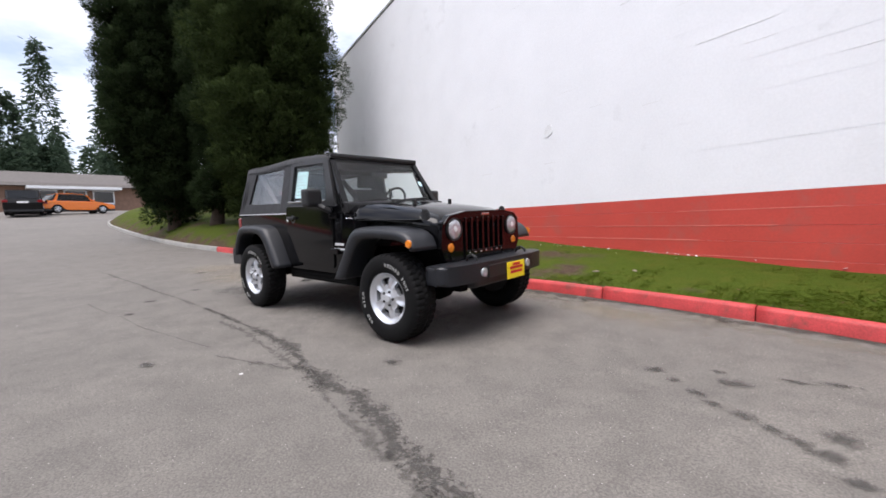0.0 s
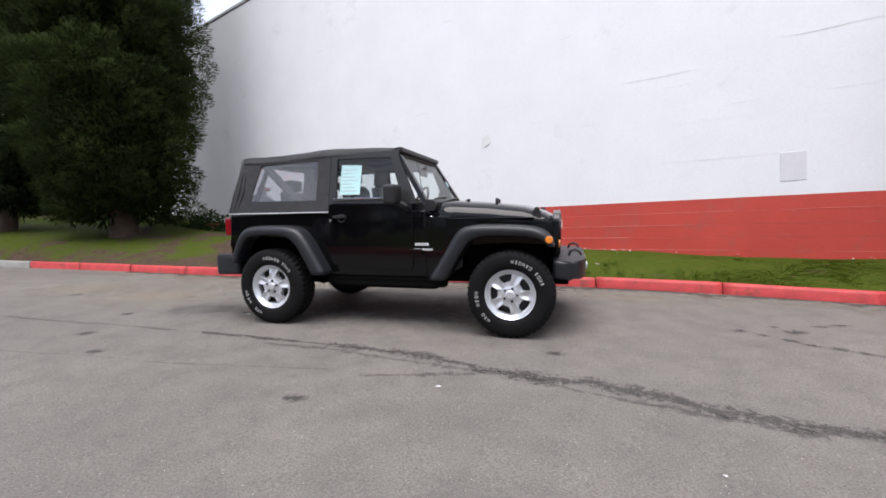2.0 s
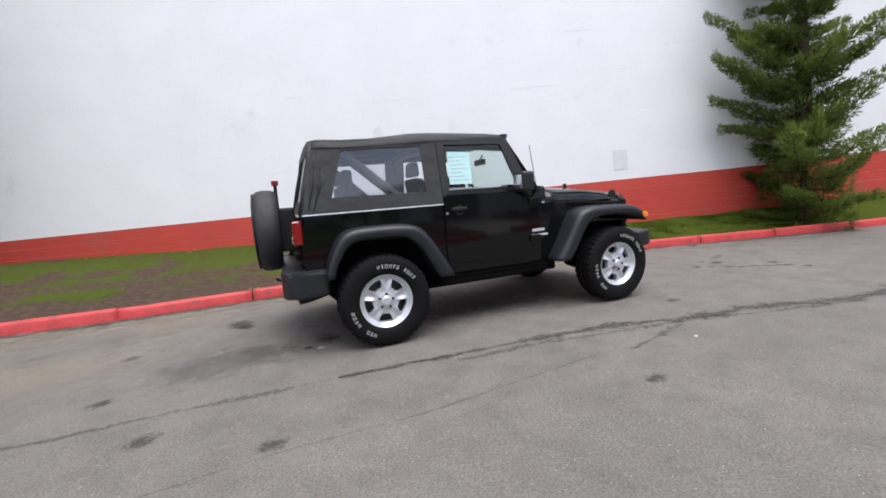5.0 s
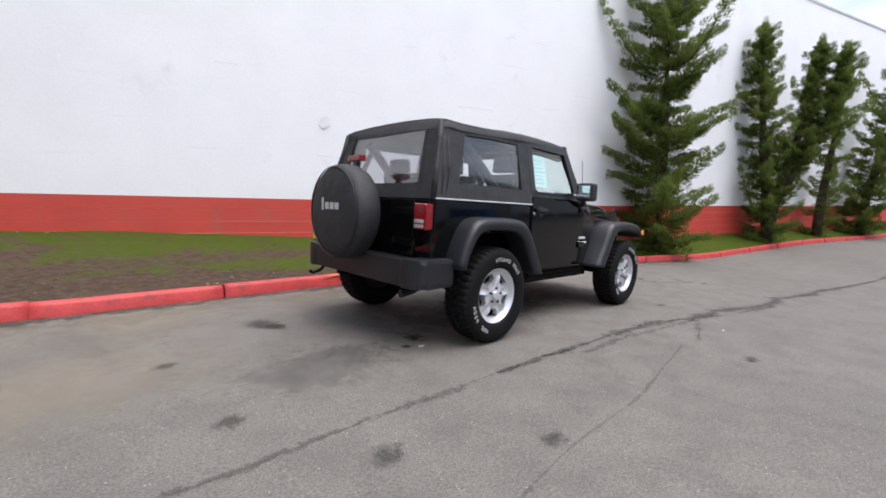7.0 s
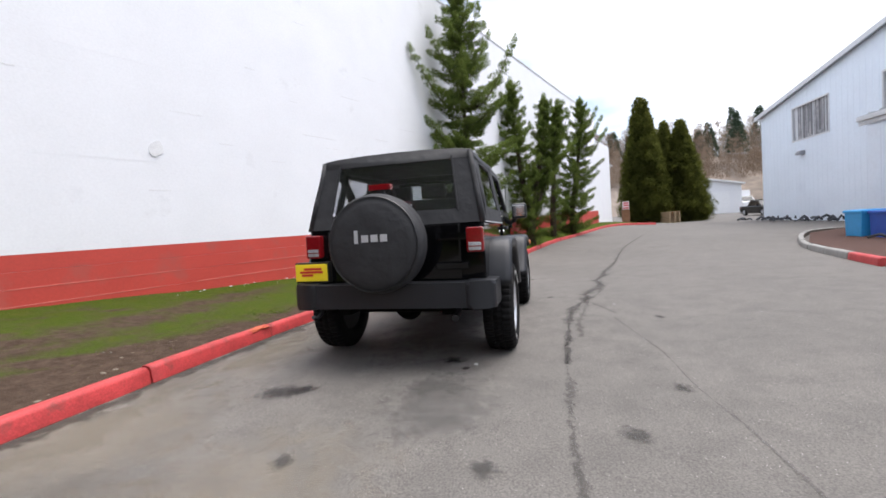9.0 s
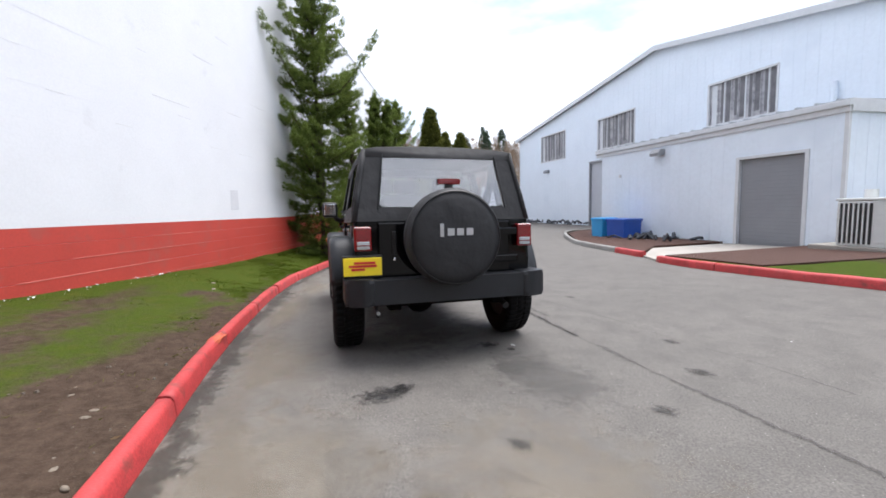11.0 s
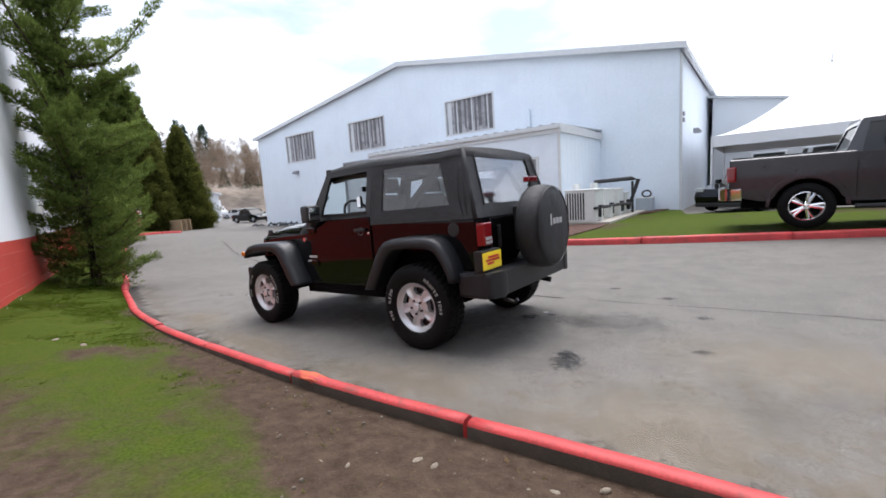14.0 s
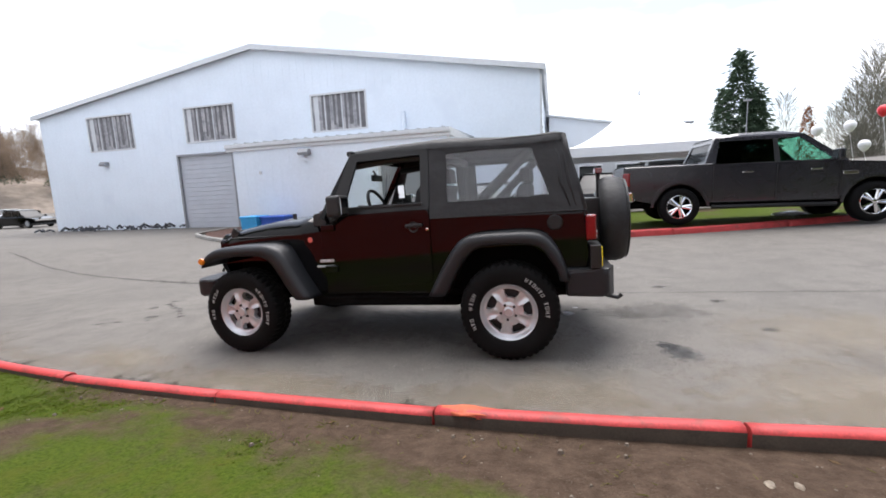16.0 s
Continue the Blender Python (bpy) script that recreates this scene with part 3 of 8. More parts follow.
def soft_mat(name, color, strength, rough=0.8, scale=20.0, ragged=2.3):
    """A thin stain that fades out raggedly towards its rim."""
    m = bpy.data.materials.new(name)
    m.use_nodes = True
    nt = m.node_tree
    bs = nt.nodes["Principled BSDF"]
    bs.inputs["Base Color"].default_value, bs.inputs["Roughness"].default_value = (*color, 1), rough
    bs.inputs["Specular IOR Level"].default_value = 0.3
    tc = nt.nodes.new("ShaderNodeTexCoord")
    ds = nt.nodes.new("ShaderNodeVectorMath")
    ds.operation = 'DISTANCE'
    ds.inputs[1].default_value = (0, 0, 0)
    uv = nt.nodes.new("ShaderNodeUVMap")
    nt.links.new(uv.outputs["UV"], ds.inputs[0])
    nz = nt.nodes.new("ShaderNodeTexNoise")
    nz.inputs["Scale"].default_value, nz.inputs["Detail"].default_value, nz.inputs["Roughness"].default_value = scale, 9, 0.75
    nt.links.new(tc.outputs["Object"], nz.inputs["Vector"])
    ma = nt.nodes.new("ShaderNodeMath")
    ma.operation = 'MULTIPLY_ADD'
    ma.inputs[1].default_value = ragged
    nt.links.new(nz.outputs["Fac"], ma.inputs[0])
    sb = nt.nodes.new("ShaderNodeMath")
    sb.operation = 'SUBTRACT'
    sb.inputs[0].default_value = 0.9 - ragged * 0.5
    nt.links.new(ds.outputs["Value"], sb.inputs[1])
    nt.links.new(sb.outputs[0], ma.inputs[2])
    mr = nt.nodes.new("ShaderNodeMapRange")
    mr.inputs["From Min"].default_value, mr.inputs["From Max"].default_value = 0.12, 0.62
    mr.inputs["To Max"].default_value = strength
    nt.links.new(ma.outputs[0], mr.inputs["Value"])
    nt.links.new(mr.outputs["Result"], bs.inputs["Alpha"])
    return m


def soft_spot(name, label, spots, material, lift=0.004):
    """Soft stains on the asphalt: x, y, half length, half width, turn."""
    bm = bmesh.new()
    lay = bm.loops.layers.uv.new("UVMap")
    for x, y, rx, ry, turn in spots:
        c, s_ = math.cos(radians(turn)), math.sin(radians(turn))
        n = 6
        grid = {}
        for i in range(n + 1):
            for j in range(n + 1):
                u, v = -1 + 2 * i / n, -1 + 2 * j / n
                px, py = x + c * u * rx - s_ * v * ry, y + s_ * u * rx + c * v * ry
                grid[i, j] = (bm.verts.new((px, py, gz(px, py) + lift)), (u, v))
        for i in range(n):
            for j in range(n):
                q = [grid[i, j], grid[i + 1, j], grid[i + 1, j + 1], grid[i, j + 1]]
                f = bm.faces.new([a for a, _ in q])
                for lp, (_, t) in zip(f.loops, q):
                    lp[lay].uv = t
    return tagged(link(name, bm, material), label, "stain", kind="stuff")


def soft_band(name, label, pts, width, material, seed, lift=0.004):
    """A dirt-filled crack: a wandering band with ragged, fading edges."""
    bm = bmesh.new()
    lay = bm.loops.layers.uv.new("UVMap")
    line = curve_points(pts, 0.05)
    rows = []
    for i, p in enumerate(line):
        d = (line[min(i + 1, len(line) - 1)] - line[max(i - 1, 0)]).normalized()
        w = width(i / (len(line) - 1)) * max(0.02, 0.75 + 0.9 * noise.noise(Vector((i * 0.10, seed, 14))) + 0.5 * noise.noise(Vector((i * 0.4, seed, 17))))
        mid = 0.9 * w * noise.noise(Vector((i * 0.06, seed, 2))) + 0.7 * w * noise.noise(Vector((i * 0.22, seed, 6)))
        row = []
        for v in (-1, 0, 1):
            x, y = p.x - d.y * (mid + v * w), p.y + d.x * (mid + v * w)
            row.append((bm.verts.new((x, y, gz(x, y) + lift)), (0.0, v)))
        rows.append(row)
    for a, b in zip(rows, rows[1:]):
        for k in range(2):
            q = (a[k], a[k + 1], b[k + 1], b[k])
            f = bm.faces.new([w for w, _ in q])
            for lp, (_, t) in zip(f.loops, q):
                lp[lay].uv = t
    return tagged(link(name, bm, material), label, "stain", kind="stuff")


CRACK = [(-7.5, -1.25), (-5.2, -1.27), (-3.54, -1.3), (-2.4, -1.3), (-1.7, -1.31), (-0.85, -1.36), (0.13, -1.43), (1.2, -1.62), (2.1, -1.85), (2.9, -2.02), (4.6, -2.3), (7.5, -2.95), (11.0, -3.75), (15, -5.2)]
M_DIRT = soft_mat("dark_road_dirt", (0.060, 0.057, 0.053), 0.60)
M_GUTTER = soft_mat("gutter_dirt_film", (0.040, 0.035, 0.029), 0.50, scale=14.0, ragged=3.0)
M_CRACK = soft_mat("dirt_filled_crack", (0.050, 0.047, 0.044), 0.56, scale=26.0, ragged=6.5)
M_CRACKFINE = soft_mat("fine_dirt_crack", (0.050, 0.047, 0.044), 0.34, scale=18.0, ragged=8.0)
M_HAIR = soft_mat("hairline_dirt", (0.07, 0.067, 0.063), 0.26, scale=16.0, ragged=4.0)
M_OILSOFT = soft_mat("soaked_oil", (0.034, 0.033, 0.033), 0.72, 0.5)
M_FAINT = soft_mat("faint_dark_film", (0.09, 0.088, 0.085), 0.30, scale=8.0)
M_SANDFILM = soft_mat("sandy_dust_film", (0.27, 0.23, 0.175), 0.34, 0.95, scale=6.0)
soft_band("tar_crack", "long dark ragged crack in the asphalt", [p for p in CRACK if p[0] > -1.8], lambda t: 0.045 + 0.075 * smoothstep(0.0, 0.2, t) * smoothstep(0.75, 0.30, t), M_CRACK, 1)
soft_band("fine_crack", "faint thin crack running on across the asphalt", [p for p in CRACK if p[0] < -0.8], lambda t: 0.038, M_CRACKFINE, 3)
soft_band("crack_edge", "second ragged line beside the long crack", [(x, y - 0.11) for x, y in CRACK if -1.5 < x < 3.0], lambda t: 0.055, M_CRACKFINE, 6)
soft_band("hairline_crack", "thin faint crack in the asphalt", [(-3.4, -2.16), (-2.7, -2.14), (-2.07, -2.08), (-1.3, -2.07), (-0.75, -2.0), (0.05, -1.9)], lambda t: 0.016, M_HAIR, 4)
soft_band("side_crack", "short dark crack branching off", [(0.3, -1.95), (0.7, -1.85), (1.1, -1.72)], lambda t: 0.055, M_CRACKFINE, 8)
soft_spot("oil_splat", "dark oily splash on the asphalt", [(-2.45, 0.62, 0.17, 0.27, 20), (-2.40, 0.50, 0.10, 0.14, 40), (-1.66, -0.42, 0.13, 0.13, 0), (-1.85, -0.55, 0.06, 0.05, 0)], M_OILSOFT, 0.006)
soft_spot("oil_drips", "scattered dark oil spots on the asphalt", [(3.16, -0.24, 0.10, 0.08, 0), (3.3, -0.36, 0.07, 0.05, 20), (3.45, -0.48, 0.10, 0.06, -30), (3.6, -0.2, 0.13, 0.10, 0), (3.55, -0.58, 0.08, 0.05, -30), (3.7, -0.64, 0.11, 0.07, -30), (3.82, -0.72, 0.10, 0.06, -40), (3.92, -0.79, 0.10, 0.07, -30), (4.02, -0.85, 0.10, 0.08, 0), (4.07, -0.64, 0.13, 0.13, 0), (4.1, -1.02, 0.09, 0.06, 0), (3.89, 0.04, 0.12, 0.05, 0), (4.08, 0.12, 0.14, 0.05, 10), (3.5, -0.05, 0.08, 0.05, 0)], M_DIRT)
soft_spot("road_spots", "small dark spots on the asphalt", [(-2.12, -1.99, 0.11, 0.09, 0), (-2.79, -1.6, 0.13, 0.10, 20), (0.08, -2.37, 0.13, 0.08, 0), (1.6, -1.2, 0.11, 0.08, 0), (-3.2, -0.9, 0.12, 0.09, 30), (-3.28, 0.06, 0.10, 0.07, 30), (-5.2, -0.1, 0.13, 0.10, 0)], M_DIRT)
# faintly darker asphalt behind the car, and a car-sized area below it
soft_spot("dark_patch", "broad faint dark patch on the asphalt", [(-2.5, -0.5, 0.75, 0.55, 10), (-2.2, -0.4, 0.4, 0.3, 0), (-0.3, 0.0, 2.0, 0.9, 0)], M_FAINT, 0.0035)
for film in [(-3.2, 1.3, 1.3, 0.9, 25), (-4.6, 1.6, 1.2, 1.2, 0), (-1.6, 1.35, 1.3, 0.5, 10), (-3.9, 0.1, 1.4, 0.9, 0), (0.6, 1.45, 1.4, 0.35, -6), (-5.6, 0.4, 1.3, 1.0, 0), (2.4, 1.1, 1.2, 0.35, -12), (-6.6, 2.2, 1.0, 1.0, 0)]:
    soft_spot("sand_film", "pale sandy dust lying on the asphalt", [film], M_SANDFILM, 0.002)
gut_dirt = inner(kerb_line, -1, -0.06)
soft_band("gutter_dirt", "ragged dark dirt along the kerb foot", [(p.x, p.y) for p in gut_dirt if -7.5 < p.x < 8][::5], lambda t: 0.20, M_GUTTER, 21, 0.0045)
blots("litter", "small pale bits of litter on the asphalt", [(0.89, -2.01, 0.014, 1.2), (-1.75, -0.62, 0.02, 1.4), (2.3, -2.6, 0.008, 1), (-2.5, -2.9, 0.008, 1.2), (0.2, -3.4, 0.008, 1)], M_SIDEWALL, lift=0.008, seed=12)
gut = inner(kerb_line, -1, -0.32)
M_SANDLINE = soft_mat("sandy_gutter_line", (0.20, 0.165, 0.12), 0.22, 0.95, 9.0)
soft_band("gutter_dust", "sandy dust line along the kerb foot", [(p.x, p.y) for p in gut if -9 < p.x < 8][::6], lambda t: 0.30, M_SANDLINE, 13, 0.003)

# ---------------------------------------------------------------- the big white and red block wall
WALL_L, WALL_SEAM, WALL_R = -13.2, 7.2, 29.0      # along the wall's line
COURSE, WALL_TOP, THICK = 0.2032, 8.0, 0.25


def course_piece(s0, s1, z0, z1, slope, depth, material, parent, name):
    """A course of blocks between two places along the wall, with softened edges and a recessed joint."""
    bm = bmesh.new()
    a, b = WALL_P + WALL_D * s0, WALL_P + WALL_D * s1
    c = 0.003
    prof = [(depth, z0 + 0.0006), (0.0, z0 + 0.0006 + c), (0.0, z1 - 0.0006 - c), (depth, z1 - 0.0006)]
    n = max(2, int((s1 - s0) / 1.5))
    rows = []
    for i in range(n + 1):
        t = i / n
        p = a.lerp(b, t)
        s = s0 + (s1 - s0) * t
        w = 0.0022 * noise.noise(Vector((s * 0.7, z0 * 3, 1)))
        rows.append([bm.verts.new((p.x + WALL_N.x * (u + w), p.y + WALL_N.y * (u + w), z + slope * s)) for u, z in prof])
    for r0, r1 in zip(rows, rows[1:]):
        for k in range(3):
            bm.faces.new((r0[k], r0[k + 1], r1[k + 1], r1[k]))
    return part(name, bm, material, parent)


def wall_slab(name, label, s0, s1, z0, z1, material, slope0=0.0):
    bm = bmesh.new()
    vs = []
    for s in (s0, s1):
        for d in (0.005, THICK):
            for z in (z0, z1):
                p = WALL_P + WALL_D * s + WALL_N * d
                vs.append(bm.verts.new((p.x, p.y, z + slope0 * s)))
    for f in ((0, 1, 3, 2), (4, 5, 7, 6), (0, 1, 5, 4), (2, 3, 7, 6), (0, 2, 6, 4), (1, 3, 7, 5)):
        bm.faces.new([vs[i] for i in f])
    return tagged(link(name, bm, material), label, "wall", kind="structure")


def build_wall():
    for tag, s0, s1, slope, red in (("wall_south", WALL_L, WALL_SEAM - 0.0004, -0.008, 1.18), ("wall_south_east", WALL_SEAM + 0.0004, WALL_R, 0.008, 1.18 - 0.016 * WALL_SEAM)):
        top = wall_slab(tag, "tall white-painted concrete block wall with a red base band", s0, s1, -1.2, WALL_TOP - 0.02, M_WALLWHITE, slope * 0)
        z = red - 9 * COURSE
        while z < WALL_TOP + 0.1:
            z1 = z + COURSE
            is_red = z1 < red + 0.05
            if z + slope * s0 < WALL_TOP - 0.1:
                course_piece(s0, s1, z, min(z1, WALL_TOP - 0.02 + 0.12), slope, 0.0009 if is_red else 0.0005, M_WALLRED if is_red else M_WALLWHITE, top, "red_course" if is_red else "white_course")
            z = z1
        # pale, broken mortar lines between the red courses
        rng = random.Random(int(s0 * 10) + 500)
        for k in range(1, 6):
            s = s0 + 0.05
            while s < s1 - 0.3:
                e = min(s1 - 0.05, s + rng.uniform(0.5, 3.2))
                if rng.random() < 0.5:
                    bm = bmesh.new()
                    h = rng.uniform(0.0022, 0.0045)
                    z = red - k * COURSE
                    ends = [WALL_P + WALL_D * q - WALL_N * 0.0028 for q in (s, e)]
                    back = [WALL_P + WALL_D * q + WALL_N * 0.001 for q in (s, e)]
                    zz = [z + slope * q for q in (s, e)]
                    f = [bm.verts.new((ends[i].x, ends[i].y, zz[i] + d)) for i, d in ((0, -h), (1, -h), (1, h), (0, h))]
                    b = [bm.verts.new((back[i].x, back[i].y, zz[i] + d)) for i, d in ((0, -h * 1.6), (1, -h * 1.6), (1, h * 1.6), (0, h * 1.6))]
                    bm.faces.new(f)
                    for i in range(4):
                        bm.faces.new((f[i], b[i], b[(i + 1) % 4], f[(i + 1) % 4]))
                    part("mortar_line", bm, M_MORTAR, top)
                s = e + rng.uniform(0.1, 1.2)
    # coping along the parapet
    bm = bmesh.new()
    vs = []
    for s in (WALL_L - 0.03, WALL_R + 0.03):
        for d, z in ((-0.02, WALL_TOP + 0.02), (-0.02, WALL_TOP + 0.09), (THICK + 0.06, WALL_TOP + 0.09), (THICK + 0.06, WALL_TOP + 0.02)):
            p = WALL_P + WALL_D * s + WALL_N * d
            vs.append(bm.verts.new((p.x, p.y, z)))
    for f in ((0, 1, 2, 3), (4, 5, 6, 7), (0, 1, 5, 4), (1, 2, 6, 5), (2, 3, 7, 6), (0, 3, 7, 4)):
        bm.faces.new([vs[i] for i in f])
    tagged(link("wall_coping", bm, M_GREYCAP), "grey metal coping on the wall", "trim", kind="structure")
    # end walls and roof close the building behind
    for nm, s in (("wall_west", WALL_L), ("wall_east", WALL_R)):
        bm = bmesh.new()
        vs = []
        for d in (THICK, 24.0):
            for e in (0.0, THICK):
                for z in (-1.2, WALL_TOP - 0.05):
                    p = WALL_P + WALL_D * (s + (e if s < 0 else -e)) + WALL_N * d
                    vs.append(bm.verts.new((p.x, p.y, z)))
        for f in ((0, 1, 3, 2), (4, 5, 7, 6), (0, 1, 5, 4), (2, 3, 7, 6), (0, 2, 6, 4), (1, 3, 7, 5)):
            bm.faces.new([vs[i] for i in f])
        tagged(link(nm, bm, M_WALLWHITE), "white-painted end wall of the block building", "wall", kind="structure")
    # low white block beyond the red band's end
    wx = WALL_P + WALL_D * (WALL_R + 0.02)
    bm = bmesh.new()
    vs = []
    for s in (0.0, 5.0):
        for d in (0.02, 8.0):
            for z in (-0.5, 6.4):
                p = wx + WALL_D * s + WALL_N * d
                vs.append(bm.verts.new((p.x, p.y, z)))
    for f in ((0, 1, 3, 2), (4, 5, 7, 6), (0, 1, 5, 4), (2, 3, 7, 6), (0, 2, 6, 4), (1, 3, 7, 5)):
        bm.faces.new([vs[i] for i in f])
    tagged(link("wall_annex", bm, M_WALLWHITE), "lower white-painted wall beyond the red band", "wall", kind="structure")


def on_wall(name, label, category, s, z, w, h, out, material, bevel=0.01):
    """A flat fitting on the wall."""
    bm = box(-w / 2, w / 2, -out, 0.02, -h / 2, h / 2, bevel)
    ob = link(name, bm, material)
    p = WALL_P + WALL_D * s
    ob.matrix_world = Matrix.Translation((p.x, p.y, z)) @ Matrix.Rotation(WALL_A, 4, 'Z')
    return tagged(ob, label, category)


build_wall()
on_wall("access_panel", "grey-white painted access panel on the block wall", "panel", 4.95, 1.55, 0.30, 0.42, 0.006, mat("panel_paint", (0.69, 0.69, 0.71), 0.6, vary=0.06))


def build_patch():
    bm = bmesh.new()
    ring = []
    for k in range(18):
        t = k * 2 * math.pi / 18
        r = 0.10 * (1 + 0.4 * noise.noise(Vector((math.cos(t), math.sin(t), 4))))
        ring.append((math.cos(t) * r, math.sin(t) * r * 1.1))
    prism(ring, -0.012, 0.01, "y", bm=bm)
    ob = link("wall_patch", bm, M_PATCH)
    p = WALL_P
    ob.matrix_world = Matrix.Translation((p.x, p.y, 2.6)) @ Matrix.Rotation(WALL_A, 4, 'Z')
    tagged(ob, "round grey patched hole in the white wall", "patch")


build_patch()
# scars along the mortar joints of the white wall
SCARS = [(-7.5, 3.0, 0.2), (-6.0, 4.6, 0.16), (-4.9, 5.6, 0.3), (-2.5, 4.47, 0.12), (-3.1, 2.3, 0.18), (-1.6, 3.4, 0.35), (0.5, 3.2, 0.5), (1.1, 2.9, 0.25), (1.7, 4.3, 0.2), (2.6, 3.9, 0.16), (2.1, 2.55, 0.3), (3.2, 3.3, 0.9), (3.4, 2.95, 0.12), (3.6, 3.05, 0.16), (4.2, 4.2, 0.6), (4.4, 2.7, 0.35), (5.2, 3.5, 0.5), (4.9, 4.9, 0.4), (5.6, 2.6, 0.6), (6.3, 3.9, 0.7), (0.0, 1.98, 0.3), (-0.8, 5.2, 0.25), (2.9, 5.4, 0.3), (-2.0, 1.9, 0.4), (-5.0, 2.0, 0.5)]
for n, (s, z, w) in enumerate(SCARS):
    zc = 1.18 + round((z - 1.18) / COURSE) * COURSE - 0.008 * s
    on_wall("joint_scar", "hairline grey scar along a mortar joint", "scar", s, zc, w, 0.007 + 0.004 * (n % 3), 0.003, M_PATCH, 0.002)

# ---------------------------------------------------------------- the black soft-top off-road car
def side_y(z):
    """Half width of the upper body at a height: the top leans inwards."""
    return 0.752 - max(0.0, z - 1.13) * 0.19


def frame_panel(outer, inner, to3d, thick, bm=None):
    """A sheet with one opening. Both outlines have the same number of corners; to3d(u, v, depth) places them."""
    out = bm or bmesh.new()
    n = len(outer)
    rings = [[out.verts.new(to3d(u, v, d)) for u, v in line] for line in (outer, inner) for d in (0.0, thick)]
    of, ob_, inf, inb = rings
    for i in range(n):
        j = (i + 1) % n
        out.faces.new((of[i], of[j], inf[j], inf[i]))
        out.faces.new((ob_[i], ob_[j], inb[j], inb[i]))
        out.faces.new((of[i], of[j], ob_[j], ob_[i]))
        out.faces.new((inf[i], inf[j], inb[j], inb[i]))
    return out


def plate(corners, to3d, thick, bm=None):
    out = bm or bmesh.new()
    a = [out.verts.new(to3d(u, v, 0.0)) for u, v in corners]
    b = [out.verts.new(to3d(u, v, thick)) for u, v in corners]
    out.faces.new(a)
    out.faces.new(b[::-1])
    for i in range(len(a)):
        j = (i + 1) % len(a)
        out.faces.new((a[i], b[i], b[j], a[j]))
    return out


def loft(stations, bm=None, cap=True):
    """Skin over cross sections that all have the same number of points."""
    out = bm or bmesh.new()
    rows = [[out.verts.new(p) for p in s] for s in stations]
    for a, b in zip(rows, rows[1:]):
        for k in range(len(a) - 1):
            out.faces.new((a[k], a[k + 1], b[k + 1], b[k]))
    if cap:
        out.faces.new(rows[0])
        out.faces.new(rows[-1][::-1])
    return out


def round_line(pts, r=0.05, n=4):
    """Closed outline with its corners rounded."""
    out = []
    m = len(pts)
    for i in range(m):
        p, a, b = Vector(pts[i]), Vector(pts[i - 1]), Vector(pts[(i + 1) % m])
        da, db = (a - p), (b - p)
        ra, rb = min(r, da.length * 0.45), min(r, db.length * 0.45)
        s, e = p + da.normalized() * ra, p + db.normalized() * rb
        for k in range(n + 1):
            t = k / n
            out.append(tuple((1 - t) ** 2 * s + 2 * t * (1 - t) * p + t * t * e))
    return out


def tyre_mesh():
    """An all-terrain tyre in one skin: smooth walls, a tread cut into staggered blocks."""
    prof = [(0.218, -0.095), (0.230, -0.116), (0.262, -0.128), (0.315, -0.130), (0.345, -0.124), (0.366, -0.112), (0.380, -0.100), (0.384, -0.072), (0.385, -0.045), (0.385, -0.036), (0.386, 0.0),
            (0.385, 0.036), (0.385, 0.045), (0.384, 0.072), (0.380, 0.100), (0.366, 0.112), (0.345, 0.124), (0.315, 0.130), (0.262, 0.128), (0.230, 0.116), (0.218, 0.095)]
    bm = bmesh.new()
    sides = 132
    rings = []
    for q, (r, d) in enumerate(prof):
        ring = []
        for k in range(sides):
            t = k * 2 * math.pi / sides
            cut_ = 0.0
            if 5 <= q <= 15:
                row = 0 if q <= 8 else 1 if q <= 11 else 2
                if (k + (1 if row == 1 else 0)) % 3 == 0 or q in (9, 11):
                    cut_ = 0.011 if q not in (5, 15) else 0.005
            ring.append(bm.verts.new((math.cos(t) * (r - cut_), d, math.sin(t) * (r - cut_))))
        rings.append(ring)
    for a, b in zip(rings, rings[1:] + rings[:1]):
        for k in range(sides):
            bm.faces.new((a[k], a[(k + 1) % sides], b[(k + 1) % sides], b[k]))
    for f in bm.faces:
        f.smooth = f.calc_center_median().xz.length < 0.345
    return bm


